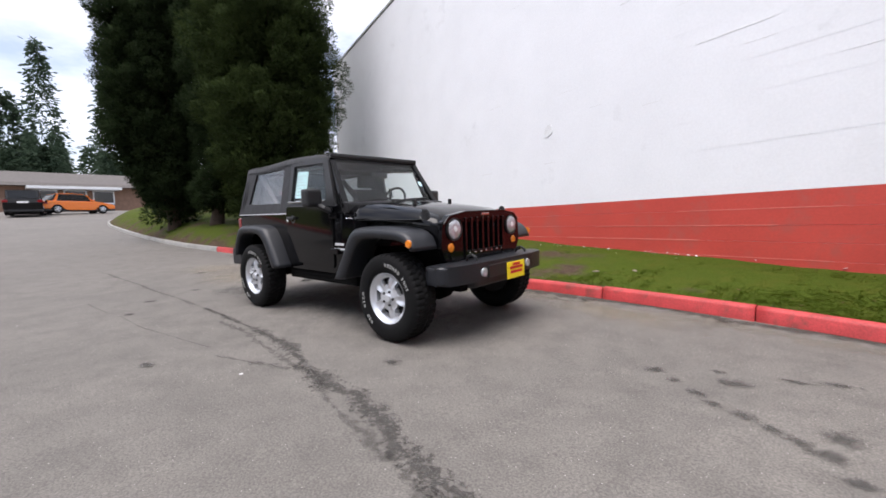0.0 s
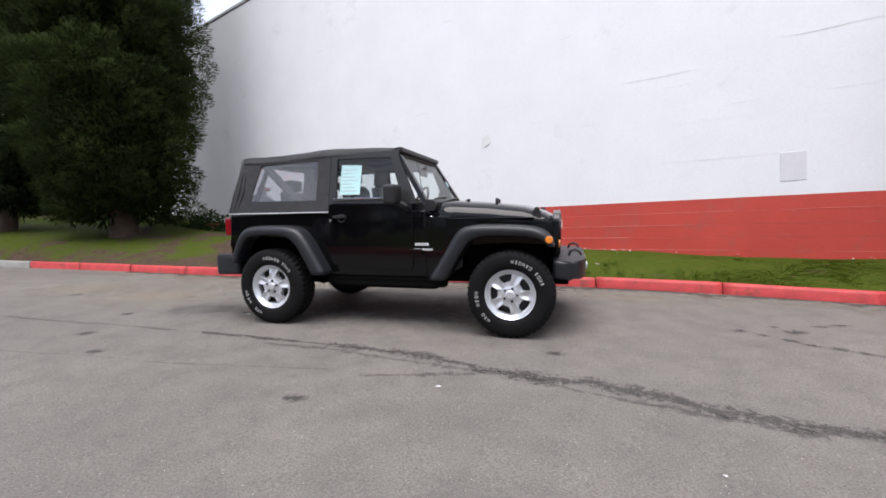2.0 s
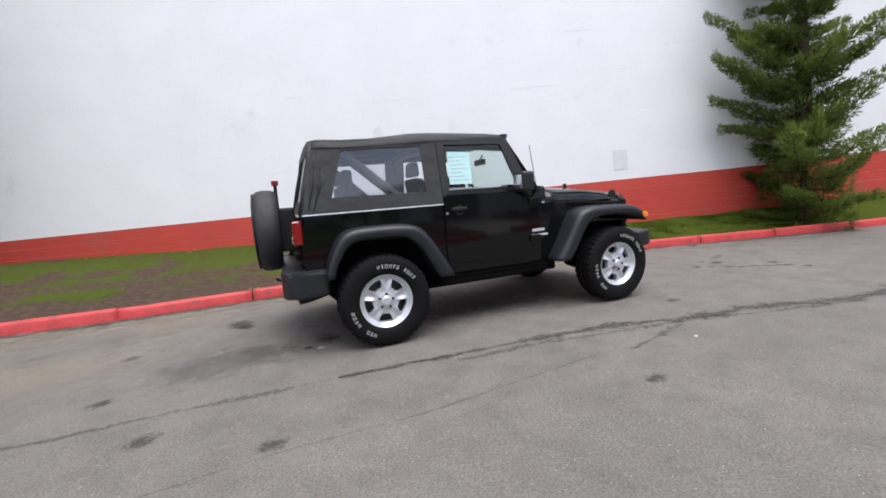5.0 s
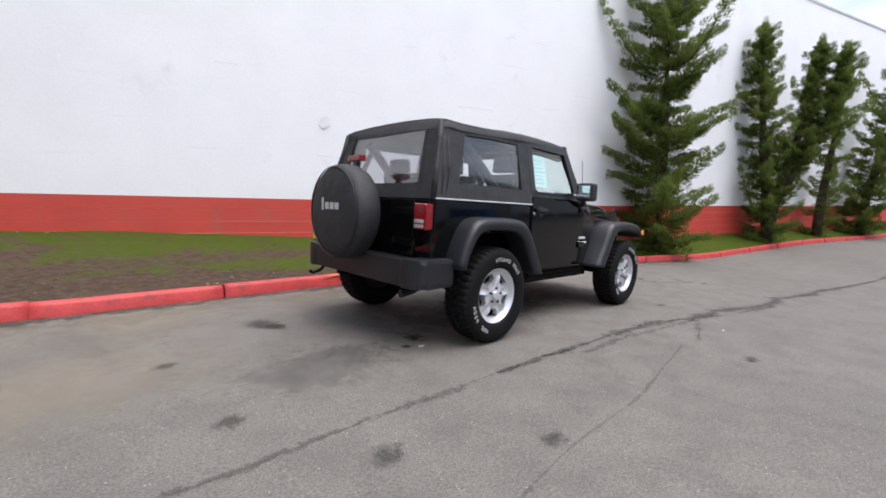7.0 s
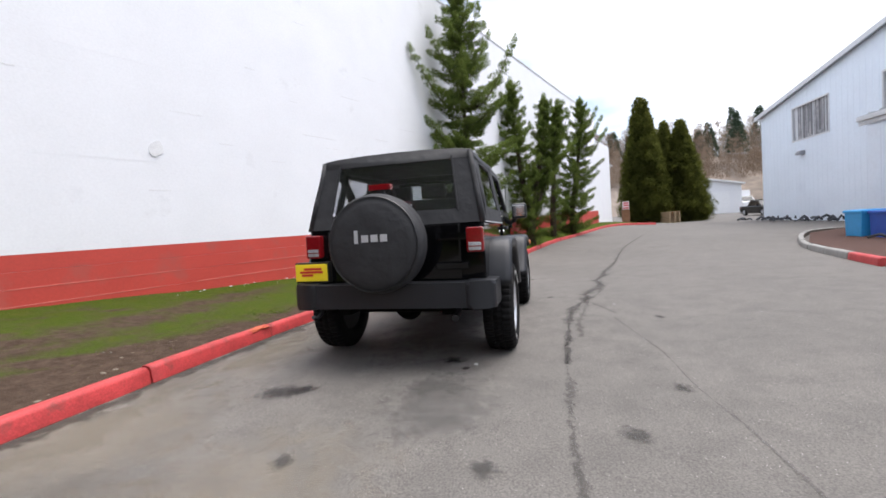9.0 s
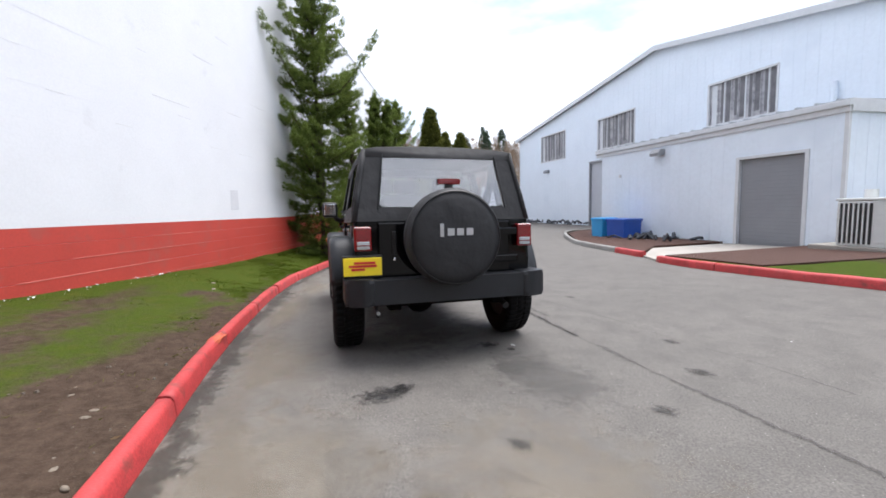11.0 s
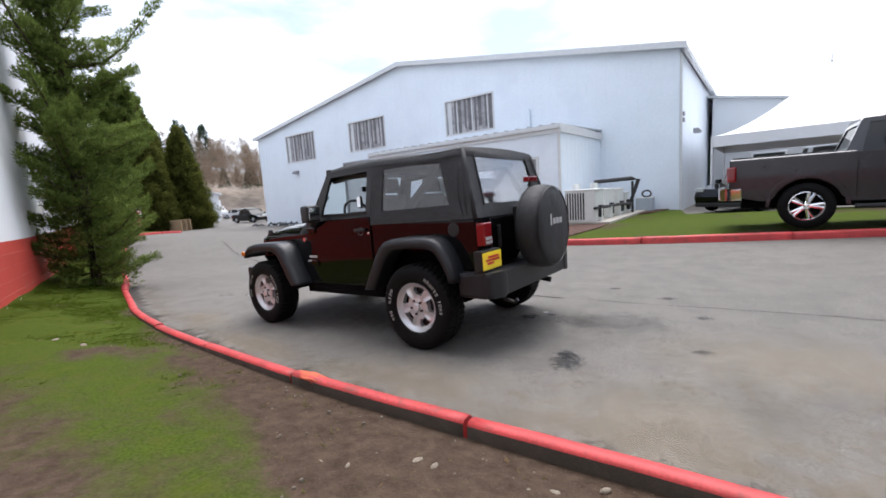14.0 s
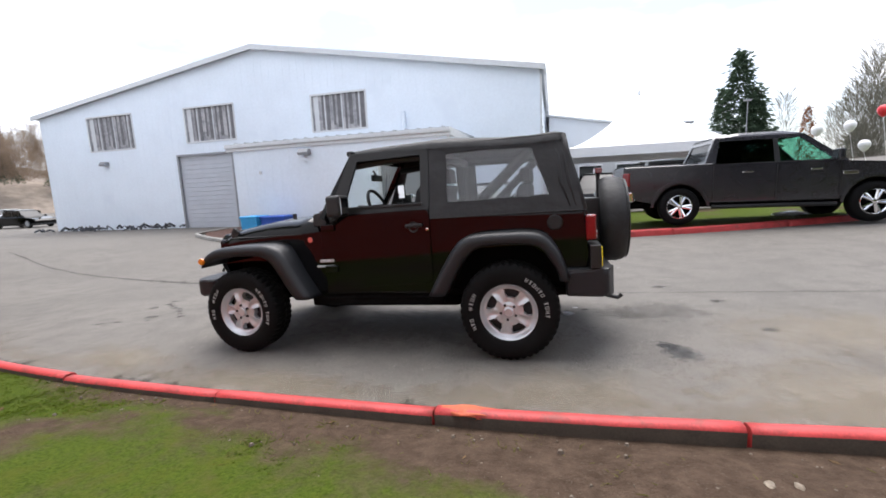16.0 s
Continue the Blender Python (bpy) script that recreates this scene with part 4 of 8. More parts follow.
def rim_mesh():
    """A cast rim face: five broad fluted spokes, five wedge-shaped windows, a deep lip; one skin."""
    bm = bmesh.new()
    per, sides = 18, 90
    radii = (0.0, 0.022, 0.040, 0.058, 0.072, 0.082, 0.098, 0.112, 0.130, 0.150, 0.166, 0.178, 0.188, 0.198, 0.207, 0.216, 0.221)
    window = (7, 11)

    def depth(r, k):
        u = abs((k % per) - per / 2) / (per / 2)              # 0 in a window's middle, 1 on a spoke's middle
        base = float(np.interp(r, (0.0, 0.06, 0.075, 0.10, 0.15, 0.185, 0.198, 0.212, 0.221), (-0.092, -0.092, -0.082, -0.083, -0.079, -0.070, -0.082, -0.108, -0.112)))
        if 0.085 < r < 0.195:
            edge = math.sin(math.pi * (r - 0.085) / 0.11)
            flute = 0.010 * math.exp(-((1 - u) / 0.30) ** 2) - 0.012 * math.exp(-((u - 0.58) / 0.14) ** 2)
            base += edge * flute + 0.010 * edge * max(0.0, 0.42 - u)
        return base
    rings = [[bm.verts.new((math.cos(t) * r, depth(r, k), math.sin(t) * r)) for k, t in ((k, (k - per / 2) * 2 * math.pi / sides + math.pi / 2 + math.pi / 5) for k in range(sides))] for r in radii[1:]]
    hub = bm.verts.new((0, -0.092, 0))
    for k in range(sides):
        bm.faces.new((hub, rings[0][k], rings[0][(k + 1) % sides]))
    for q, (a, b) in enumerate(zip(rings, rings[1:])):
        for k in range(sides):
            c = k % per
            wide = 5 if q + 1 < window[0] + 1 else 4
            if window[0] <= q + 1 < window[1] and wide <= c < per - wide:
                continue
            bm.faces.new((a[k], a[(k + 1) % sides], b[(k + 1) % sides], b[k]))
    for f in bm.faces:
        f.smooth = True
    rim_edges = [e for e in bm.edges if len(e.link_faces) == 1]
    for e in rim_edges:
        e.smooth = False
    grown = bmesh.ops.extrude_edge_only(bm, edges=rim_edges)
    moved = [v for v in grown["geom"] if isinstance(v, bmesh.types.BMVert)]
    for v in moved:
        far = v.co.xz.length > 0.215
        v.co.y = 0.10 if far else v.co.y + 0.045
    return bm


def sidewall_letter(kind):
    """One raised outline mark of the tyre wall, as a plain shape: a hollow bar, a bar with a foot, or a slanted bar."""
    bm = bmesh.new()
    h, w, e = 0.030, 0.021, 0.0042
    bars = {0: [(-h / 2, h / 2, -w / 2, -w / 2 + e), (-h / 2, h / 2, w / 2 - e, w / 2), (-h / 2, -h / 2 + e, -w / 2 + e, w / 2 - e), (h / 2 - e, h / 2, -w / 2 + e, w / 2 - e)],
            1: [(-h / 2, h / 2, -w / 2, -w / 2 + e), (-h / 2, h / 2, w / 2 - e, w / 2), (-e / 2, e / 2, -w / 2 + e, w / 2 - e)],
            2: [(-h / 2, h / 2, -e, e), (h / 2 - e, h / 2, -w / 2, -e), (h / 2 - e, h / 2, e, w / 2)]}[kind]
    for x0, x1, z0, z1 in bars:
        box(x0, x1, -0.0015, 0.0015, z0, z1, bm=bm)
    me = bpy.data.meshes.new("sidewall_mark")
    bm.to_mesh(me)
    bm.free()
    me.materials.append(M_SIDEWALL)
    return me


WHEEL_PARTS = {}


def make_wheel(parent, at, turn=0.0):
    """A 17-inch alloy wheel with an all-terrain tyre; its face looks towards -y."""
    # drum, disc and nuts share the metal with shade coloured in
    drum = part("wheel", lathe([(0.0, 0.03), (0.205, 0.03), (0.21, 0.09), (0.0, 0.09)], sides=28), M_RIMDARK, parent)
    part("tyre", tyre_mesh(), M_RUBBER, drum, "black all-terrain tyre")
    part("rim", rim_mesh(), M_RIM, drum, "silver five-spoke alloy rim")
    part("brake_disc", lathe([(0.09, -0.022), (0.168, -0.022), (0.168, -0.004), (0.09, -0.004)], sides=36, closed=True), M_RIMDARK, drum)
    part("hub_cap", lathe([(0.0, -0.114), (0.030, -0.113), (0.040, -0.106), (0.042, -0.090), (0.0, -0.090)], sides=24), M_RIM, drum)
    for k in range(5):
        t = k * 2 * math.pi / 5 + math.pi / 2
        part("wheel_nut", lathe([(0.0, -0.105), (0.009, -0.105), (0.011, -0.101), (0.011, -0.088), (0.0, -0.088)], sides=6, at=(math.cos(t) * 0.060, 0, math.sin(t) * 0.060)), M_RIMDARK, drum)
    if not WHEEL_PARTS:
        WHEEL_PARTS.update({k: sidewall_letter(k) for k in range(3)})
    for start, count, step in ((0.72, 11, 0.112), (3.45, 4, 0.125), (4.15, 3, 0.110)):
        for k in range(count):
            if count == 11 and k == 4:
                continue
            mark = new("sidewall_mark", WHEEL_PARTS[(k * 2 + count) % 3])
            mark.parent = drum
            mark.matrix_local = Matrix.Rotation(-(start + k * step), 4, 'Y') @ Matrix.Translation((0.292, -0.1298, 0))
    drum.matrix_local = at @ Matrix.Rotation(turn, 4, 'Y')
    return drum


def flare_mesh(outer, inner, y_in, y_out):
    """A moulded wheel-arch flare: a rounded section swept along the arch."""
    def spread(pts, n):
        line = curve_points(pts, 0.01)
        return [line[round(k * (len(line) - 1) / n)] for k in range(n + 1)]
    s = 1 if y_out > y_in else -1
    sec = ((0.0, y_in), (0.0, y_out - s * 0.060), (0.05, y_out - s * 0.034), (0.16, y_out - s * 0.014), (0.32, y_out - s * 0.003), (0.55, y_out), (0.80, y_out - s * 0.004), (0.95, y_out - s * 0.014), (1.0, y_out - s * 0.032), (1.0, y_in))
    bm = loft([[(a.x + (b.x - a.x) * f, y, a.y + (b.y - a.y) * f) for f, y in sec] for a, b in zip(spread(outer, 34), spread(inner, 34))])
    for f in bm.faces:
        f.smooth = len(f.verts) == 4
    return bm


def build_offroader():
    car = thing("offroad_car", "black two-door soft-top off-road car with silver wheels on the drive", "car", at=CAR_TURN)
    P = lambda name, bm, m, label="", smooth=False, parent=None: part(name, bm, m, parent or car, label, smooth)

    # --- body tub with rear wheel arches
    tub = [(0.42, 0.50), (-0.60, 0.50), (-0.72, 0.70), (-0.86, 0.86), (-1.0, 0.90), (-1.40, 0.91), (-1.53, 0.82), (-1.60, 0.66), (-1.63, 0.60), (-1.80, 0.60), (-1.815, 0.80), (-1.80, 1.13), (-0.60, 1.13), (0.42, 1.13)]
    body = P("body", prism(tub, -0.745, 0.745, bevel=0.028, seg=3), M_PAINT, "gloss black painted body")
    P("wheel_housing", box(-1.74, -0.62, -0.56, 0.56, 0.46, 1.0, 0.02), M_UNDER)
    # front body between cowl and grille
    bm = bmesh.new()
    sec = lambda x, hw, z0, z1: [(x, -hw, z0), (x, -hw, z1), (x, hw, z1), (x, hw, z0)]
    loft([sec(0.40, 0.735, 0.50, 1.07), sec(0.60, 0.715, 0.52, 1.055), sec(0.75, 0.69, 0.60, 1.045)], bm)
    P("cowl_side", bm, M_PAINT)
    bm = bmesh.new()
    loft([sec(0.75, 0.675, 0.80, 1.045), sec(1.2, 0.645, 0.82, 1.02), sec(1.57, 0.615, 0.80, 0.995)], bm)
    P("inner_fender", bm, M_PAINT)
    P("engine_bay", box(0.5, 1.55, -0.42, 0.42, 0.42, 0.98, 0.02), M_UNDER)
    # hood
    def hood_sec(x, hw, ze, zc):
        return [(x, -hw, ze - 0.035), (x, -hw, ze), (x, -hw * 0.965, ze + 0.45 * (zc - ze)), (x, -hw * 0.86, ze + 0.80 * (zc - ze)), (x, -hw * 0.5, zc - 0.004), (x, 0, zc + 0.006),
                (x, hw * 0.5, zc - 0.004), (x, hw * 0.86, ze + 0.80 * (zc - ze)), (x, hw * 0.965, ze + 0.45 * (zc - ze)), (x, hw, ze), (x, hw, ze - 0.035)]
    hood = P("hood", loft([hood_sec(0.44, 0.715, 1.085, 1.225), hood_sec(0.66, 0.70, 1.075, 1.215), hood_sec(0.664, 0.699, 1.073, 1.213), hood_sec(1.0, 0.675, 1.055, 1.19), hood_sec(1.3, 0.645, 1.035, 1.15), hood_sec(1.48, 0.625, 1.015, 1.095), hood_sec(1.585, 0.605, 0.985, 1.035)]), M_PAINT, smooth=True)
    for y in (-0.60, 0.60):
        latch = P("hood_latch", box(1.38, 1.46, y - 0.018, y + 0.018, 1.03, 1.11, 0.01), M_TRIM, "black rubber hood latch")
        P("latch_knob", lathe([(0.0, -0.025), (0.022, -0.02), (0.026, 0.0), (0.022, 0.02), (0.0, 0.025)], sides=12, at=(1.42, y, 1.115)), M_TRIM, parent=latch)
    for x, y in ((0.72, -0.25), (1.02, -0.32), (0.95, 0.3), (0.62, 0.1)):
        P("hood_bumper", box(x - 0.015, x + 0.015, y - 0.015, y + 0.015, 1.18, 1.235, 0.006), M_TRIM)
    P("washer_nozzle", box(0.52, 0.55, -0.16, -0.12, 1.21, 1.245, 0.006), M_TRIM)
    # belt line and bright seam
    for s in (-1, 1):
        P("belt_seam", box(-1.79, -0.60, s * 0.756 - 0.006, s * 0.756 + 0.006, 1.124, 1.134, 0.003), M_BADGE if s < 0 else M_TRIM)
        P("cowl_seam", box(0.32, 1.40, s * 0.66 - 0.05, s * 0.66 + 0.05, 1.045, 1.05), M_TRIM)
        P("rocker_panel", box(-0.66, 0.58, s * 0.58, s * 0.715, 0.395, 0.515, 0.02), M_UNDER)

    # --- grille with seven slots
    grille = P("grille", prism(round_line([(-0.315, 0.68), (0.315, 0.68), (0.315, 0.755), (-0.315, 0.755)], 0.01, 1), 1.575, 1.625, "x", 0.006), M_PAINT, "black seven-slot grille")
    P("grille_top", prism(round_line([(-0.60, 1.0), (-0.34, 1.045), (0.34, 1.045), (0.60, 1.0), (0.52, 1.075), (0.3, 1.105), (-0.3, 1.105), (-0.52, 1.075)], 0.01, 1), 1.56, 1.622, "x", 0.006), M_PAINT, parent=grille)
    for s in (-1, 1):
        P("grille_side", prism(round_line([(s * 0.315, 0.68), (s * 0.56, 0.68), (s * 0.62, 0.80), (s * 0.60, 1.03), (s * 0.315, 1.05)], 0.02, 2), 1.56, 1.612, "x", 0.006), M_PAINT, parent=grille)
    for k in range(8):
        y = -0.30 + k * 0.60 / 7
        P("grille_bar", box(1.57, 1.628, y - 0.017, y + 0.017, 0.745, 1.05, 0.008), M_PAINT, parent=grille)
    P("radiator_mesh", box(1.545, 1.552, -0.32, 0.32, 0.70, 1.05), M_UNDER, parent=grille)
    for k in range(7):
        y = -0.257 + k * 0.0857
        P("slot_stud", box(1.624, 1.634, y - 0.012, y + 0.012, 0.725, 0.737, 0.003), M_CHROME, parent=grille)
    # maker's mark on the grille, as plain shapes
    for dy in (-0.045, -0.015, 0.015, 0.045):
        P("grille_badge", box(1.62, 1.628, dy - 0.011, dy + 0.011, 1.062, 1.085, 0.003), M_CHROME, parent=grille)
    for s in (-1, 1):
        lamp = P("headlight", lathe([(0.0, 1.635), (0.05, 1.634), (0.078, 1.628), (0.085, 1.618), (0.085, 1.60), (0.0, 1.60)], sides=28, axis="x", at=(0, s * 0.455, 0.955)), M_CLEARLENS, "round clear headlight")
        P("headlight_ring", lathe([(0.086, 1.60), (0.086, 1.628), (0.098, 1.630), (0.102, 1.60)], sides=28, axis="x", at=(0, s * 0.455, 0.955), closed=True), M_TRIM, parent=lamp)
        P("lamp_reflector", lathe([(0.0, 1.640), (0.022, 1.639), (0.026, 1.632), (0.0, 1.632)], sides=16, axis="x", at=(0, s * 0.455, 0.955)), M_BADGE, parent=lamp)
        P("turn_signal", lathe([(0.0, 1.626), (0.03, 1.625), (0.038, 1.618), (0.038, 1.60), (0.0, 1.60)], sides=20, axis="x", at=(0, s * 0.50, 0.80)), M_AMBER, "round amber turn signal")
        # side marker on the flare
        P("side_marker", lathe([(0.0, s * 0.945), (0.028, s * 0.943), (0.032, s * 0.93), (0.0, s * 0.93)], sides=18, at=(1.54, 0, 0.865)), M_AMBER, "round amber side marker")

    # --- flares
    front_flare = ([(0.47, 0.50), (0.60, 0.70), (0.74, 0.925), (0.86, 0.985), (1.05, 0.992), (1.26, 0.987), (1.44, 0.962), (1.54, 0.90), (1.585, 0.80)],
                   [(0.63, 0.50), (0.70, 0.60), (0.80, 0.77), (0.89, 0.865), (1.05, 0.895), (1.25, 0.893), (1.38, 0.882), (1.49, 0.85), (1.535, 0.80)])
    rear_flare = ([(-0.58, 0.52), (-0.68, 0.70), (-0.78, 0.86), (-0.88, 0.965), (-1.02, 0.998), (-1.22, 1.004), (-1.40, 1.0), (-1.51, 0.965), (-1.59, 0.86), (-1.65, 0.72), (-1.67, 0.62)],
                  [(-0.73, 0.52), (-0.82, 0.68), (-0.90, 0.81), (-1.0, 0.885), (-1.12, 0.903), (-1.25, 0.905), (-1.38, 0.90), (-1.47, 0.87), (-1.53, 0.79), (-1.58, 0.70), (-1.60, 0.62)])
    for s in (-1, 1):
        P("front_flare", flare_mesh(*front_flare, s * 0.64, s * 0.925), M_PLASTIC, "grey-black textured plastic fender flare")
        P("rear_flare", flare_mesh(*rear_flare, s * 0.73, s * 0.925), M_PLASTIC, "grey-black textured plastic fender flare")
    # --- bumpers
    fb = round_line([(1.56, -0.80), (1.76, -0.80), (1.82, -0.66), (1.85, -0.45), (1.855, 0.45), (1.82, 0.66), (1.76, 0.80), (1.56, 0.80)], 0.06, 3)
    fbump = P("front_bumper", prism(fb, 0.515, 0.672, "z", 0.03, seg=3), M_PLASTIC, "wide black plastic front bumper")
    P("bumper_recess", box(1.845, 1.862, -0.30, 0.30, 0.53, 0.64, 0.008), M_TRIM, parent=fbump)
    P("lower_valance", prism(round_line([(1.58, -0.42), (1.74, -0.34), (1.74, 0.34), (1.58, 0.42)], 0.04, 2), 0.43, 0.512, "z", 0.02), M_PLASTIC, parent=fbump)
    for s in (-1, 1):
        P("tow_hook", tube([(1.70, s * 0.40, 0.68), (1.72, s * 0.40, 0.725), (1.76, s * 0.40, 0.735), (1.80, s * 0.40, 0.715), (1.81, s * 0.40, 0.685)], 0.012), M_TRIM, parent=fbump)
        P("fog_lamp", lathe([(0.0, 1.868), (0.036, 1.866), (0.042, 1.84), (0.0, 1.84)], sides=18, axis="x", at=(0, s * 0.36, 0.588)), M_CLEARLENS, "small round fog lamp", parent=fbump)
    fp = P("dealer_plate", box(1.864, 1.872, -0.02, 0.28, 0.475, 0.63, 0.004), M_YELLOW, "yellow dealer plate with red print")
    for k, (w, z) in enumerate(((0.22, 0.575), (0.20, 0.535), (0.12, 0.605))):
        P("print_bar", box(1.872, 1.875, 0.13 - w / 2, 0.13 + w / 2, z - 0.012, z + 0.012), M_REDPRINT, parent=fp)
    rb = round_line([(-1.66, -0.825), (-1.93, -0.815), (-1.985, -0.68), (-1.985, 0.68), (-1.93, 0.815), (-1.66, 0.825)], 0.05, 3)
    rbump = P("rear_bumper", prism(rb, 0.495, 0.685, "z", 0.028, seg=3), M_PLASTIC, "wide black plastic rear bumper")
    for s in (-1, 1):
        P("bumper_end_cap", prism(round_line([(-1.64, s * 0.60), (-1.995, s * 0.60), (-1.995, s * 0.70), (-1.94, s * 0.832), (-1.64, s * 0.838)], 0.04, 3), 0.488, 0.695, "z", 0.03), M_PLASTIC, parent=rbump)
    P("tow_eye", tube([(-1.90, 0.60, 0.50), (-1.95, 0.60, 0.445), (-2.03, 0.60, 0.425), (-2.06, 0.60, 0.45)], 0.016), M_TRIM, parent=rbump)

    # --- tailgate, lights, spare
    gate = P("tailgate", box(-1.828, -1.79, -0.56, 0.56, 0.69, 1.12, 0.012), M_PAINT)
    P("gate_handle", box(-1.85, -1.825, 0.42, 0.45, 0.86, 1.05, 0.008), M_TRIM, parent=gate)
    P("gate_knob", lathe([(0.0, -1.85), (0.012, -1.848), (0.014, -1.83), (0.0, -1.83)], sides=10, axis="x", at=(0, 0.435, 0.83)), M_CHROME, parent=gate)
    for z in (0.80, 1.03):
        P("gate_hinge", box(-1.865, -1.82, -0.62, -0.36, z - 0.03, z + 0.03, 0.01), M_PAINT, parent=gate)
    for s in (-1, 1):
        tl = P("tail_light", box(-1.875, -1.80, s * 0.68 - 0.066, s * 0.68 + 0.066, 0.90, 1.09, 0.016, seg=3), M_REDLENS, "red tail light with a clear reversing lens")
        P("reversing_lens", box(-1.882, -1.87, s * 0.678 - 0.048, s * 0.678 + 0.048, 0.915, 0.975, 0.006), M_CLEARLENS, parent=tl)
        P("lens_bar", box(-1.884, -1.87, s * 0.678 - 0.05, s * 0.678 + 0.05, 0.941, 0.949), M_REDLENS, parent=tl)
    spare = P("spare_wheel", lathe([(0.0, -2.185), (0.10, -2.187), (0.28, -2.180), (0.335, -2.163), (0.364, -2.13), (0.373, -2.08), (0.370, -2.01), (0.35, -1.96), (0.0, -1.96)], sides=56, axis="x", at=(0, 0.02, 1.0)), M_FABRIC, "spare wheel in a soft black cover", True)
    P("cover_seam", lathe([(0.340, -2.165), (0.346, -2.157), (0.350, -2.165), (0.344, -2.172)], sides=56, axis="x", at=(0, 0.02, 1.0), closed=True), M_TRIM, parent=spare)
    P("spare_carrier", box(-1.97, -1.82, -0.10, 0.14, 0.80, 1.20, 0.02), M_TRIM)
    # pale emblem on the cover, as plain shapes
    X0 = -2.188
    def mark(y0, y1, z0, z1):
        P("cover_mark", box(X0 - 0.002, X0 + 0.004, y0, y1, z0, z1, 0.0), M_GREYLOGO, parent=spare)
    mark(0.122, 0.150, 1.008, 1.105)
    for y in (0.068, -0.005, -0.078):
        mark(y - 0.026, y + 0.026, 1.016, 1.068)
    brake = P("high_brake_light", box(-1.99, -1.93, -0.075, 0.105, 1.405, 1.452, 0.008), M_REDLENS, "red high-mounted brake light on a black post")
    P("brake_light_post", prism(round_line([(-0.03, 1.18), (0.06, 1.18), (0.045, 1.41), (-0.015, 1.41)], 0.01, 2), -1.975, -1.945, "x", 0.006), M_TRIM, parent=brake)
    rp = P("dealer_plate_rear", box(-1.905, -1.897, 0.545, 0.835, 0.715, 0.855, 0.004), M_YELLOW, "yellow dealer plate with red print")
    P("plate_bracket", box(-1.897, -1.82, 0.54, 0.84, 0.70, 0.87, 0.006), M_TRIM, parent=rp)
    for w, z, y in ((0.21, 0.79, 0.69), (0.16, 0.815, 0.675), (0.10, 0.765, 0.725)):
        P("print_bar", box(-1.908, -1.905, y - w / 2, y + w / 2, z - 0.009, z + 0.009), M_REDPRINT, parent=rp)
    # fuel cap on the driver's side
    P("fuel_cap", lathe([(0.0, 0.752), (0.05, 0.753), (0.06, 0.747), (0.062, 0.73), (0.0, 0.73)], sides=22, at=(-1.58, 0, 1.045)), M_TRIM, "round black fuel cap")

    # --- doors
    for s in (-1, 1):
        y = s * 0.747
        door_line = round_line([(-0.595, 0.60), (0.285, 0.56), (0.295, 1.20), (-0.595, 1.215)], 0.05, 3)
        door = P("door", prism(door_line, s * 0.735, s * 0.762, bevel=0.008, seg=2), M_PAINT, "gloss black door")
        to_side = lambda u, v, d, s=s: (u, s * (side_y(v) + 0.008 - d), v)
        outer = [(-0.595, 1.205), (0.335, 1.195), (0.30, 1.26), (0.105, 1.708), (-0.595, 1.715)]
        inner = [(-0.525, 1.265), (0.16, 1.262), (0.165, 1.29), (0.045, 1.645), (-0.525, 1.655)]
        P("window_frame", frame_panel(outer, inner, to_side, 0.03), M_TRIM, parent=door)
        if s < 0:
            P("door_glass", plate(inner, lambda u, v, d, s=s: (u, s * (side_y(v) - 0.012 - d), v), 0.004), M_GLASS, parent=door).visible_shadow = False
        P("glass_seal", box(-0.54, 0.17, s * 0.755 - 0.008, s * 0.755 + 0.008, 1.245, 1.262, 0.003), M_CHROME if s < 0 else M_TRIM, parent=door)
        handle = P("door_handle", box(-0.535, -0.39, y + s * 0.014, y + s * 0.05, 1.065, 1.095, 0.01), M_TRIM, "black door handle", parent=door)
        P("handle_recess", lathe([(0.0, s * 0.758), (0.045, s * 0.764), (0.05, s * 0.755), (0.0, s * 0.75)], sides=18, at=(-0.455, 0, 1.068)), M_TRIM, parent=door)
        P("door_lock", lathe([(0.0, s * 0.772), (0.012, s * 0.771), (0.015, s * 0.76), (0.0, s * 0.76)], sides=14, at=(-0.575, 0, 1.045)), M_CHROME, "chrome lock", parent=door)
        for z in (1.10, 0.74):
            P("door_hinge", box(0.26, 0.38, y + s * 0.004, y + s * 0.034, z - 0.03, z + 0.03, 0.008), M_PAINT, parent=door)
        P("sill_crease", box(-0.59, 0.28, s * 0.762 - 0.002, s * 0.762 + 0.003, 0.648, 0.656), M_PAINT, parent=door)
        # mirror
        mirror = P("wing_mirror", box(0.08, 0.21, s * 0.80, s * 0.975, 1.19, 1.37, 0.035, seg=3), M_TRIM, "black wing mirror")
        P("mirror_arm", tube([(0.26, s * 0.75, 1.14), (0.24, s * 0.81, 1.17), (0.18, s * 0.84, 1.21)], 0.028), M_TRIM, parent=mirror)
        P("mirror_glass", box(0.076, 0.082, s * 0.82, s * 0.955, 1.215, 1.345, 0.004), M_CHROME, parent=mirror)
        # badges behind the front wheel, as rows of plain bars
        for k in range(5):
            P("badge_mark", box(0.305 + k * 0.028, 0.326 + k * 0.028, s * 0.742, s * 0.752, 0.797, 0.823, 0.003), M_BADGE)
        for k in range(8):
            P("badge_mark", box(0.285 + k * 0.0245, 0.304 + k * 0.0245, s * 0.742, s * 0.751, 0.752, 0.771, 0.003), M_BADGE)
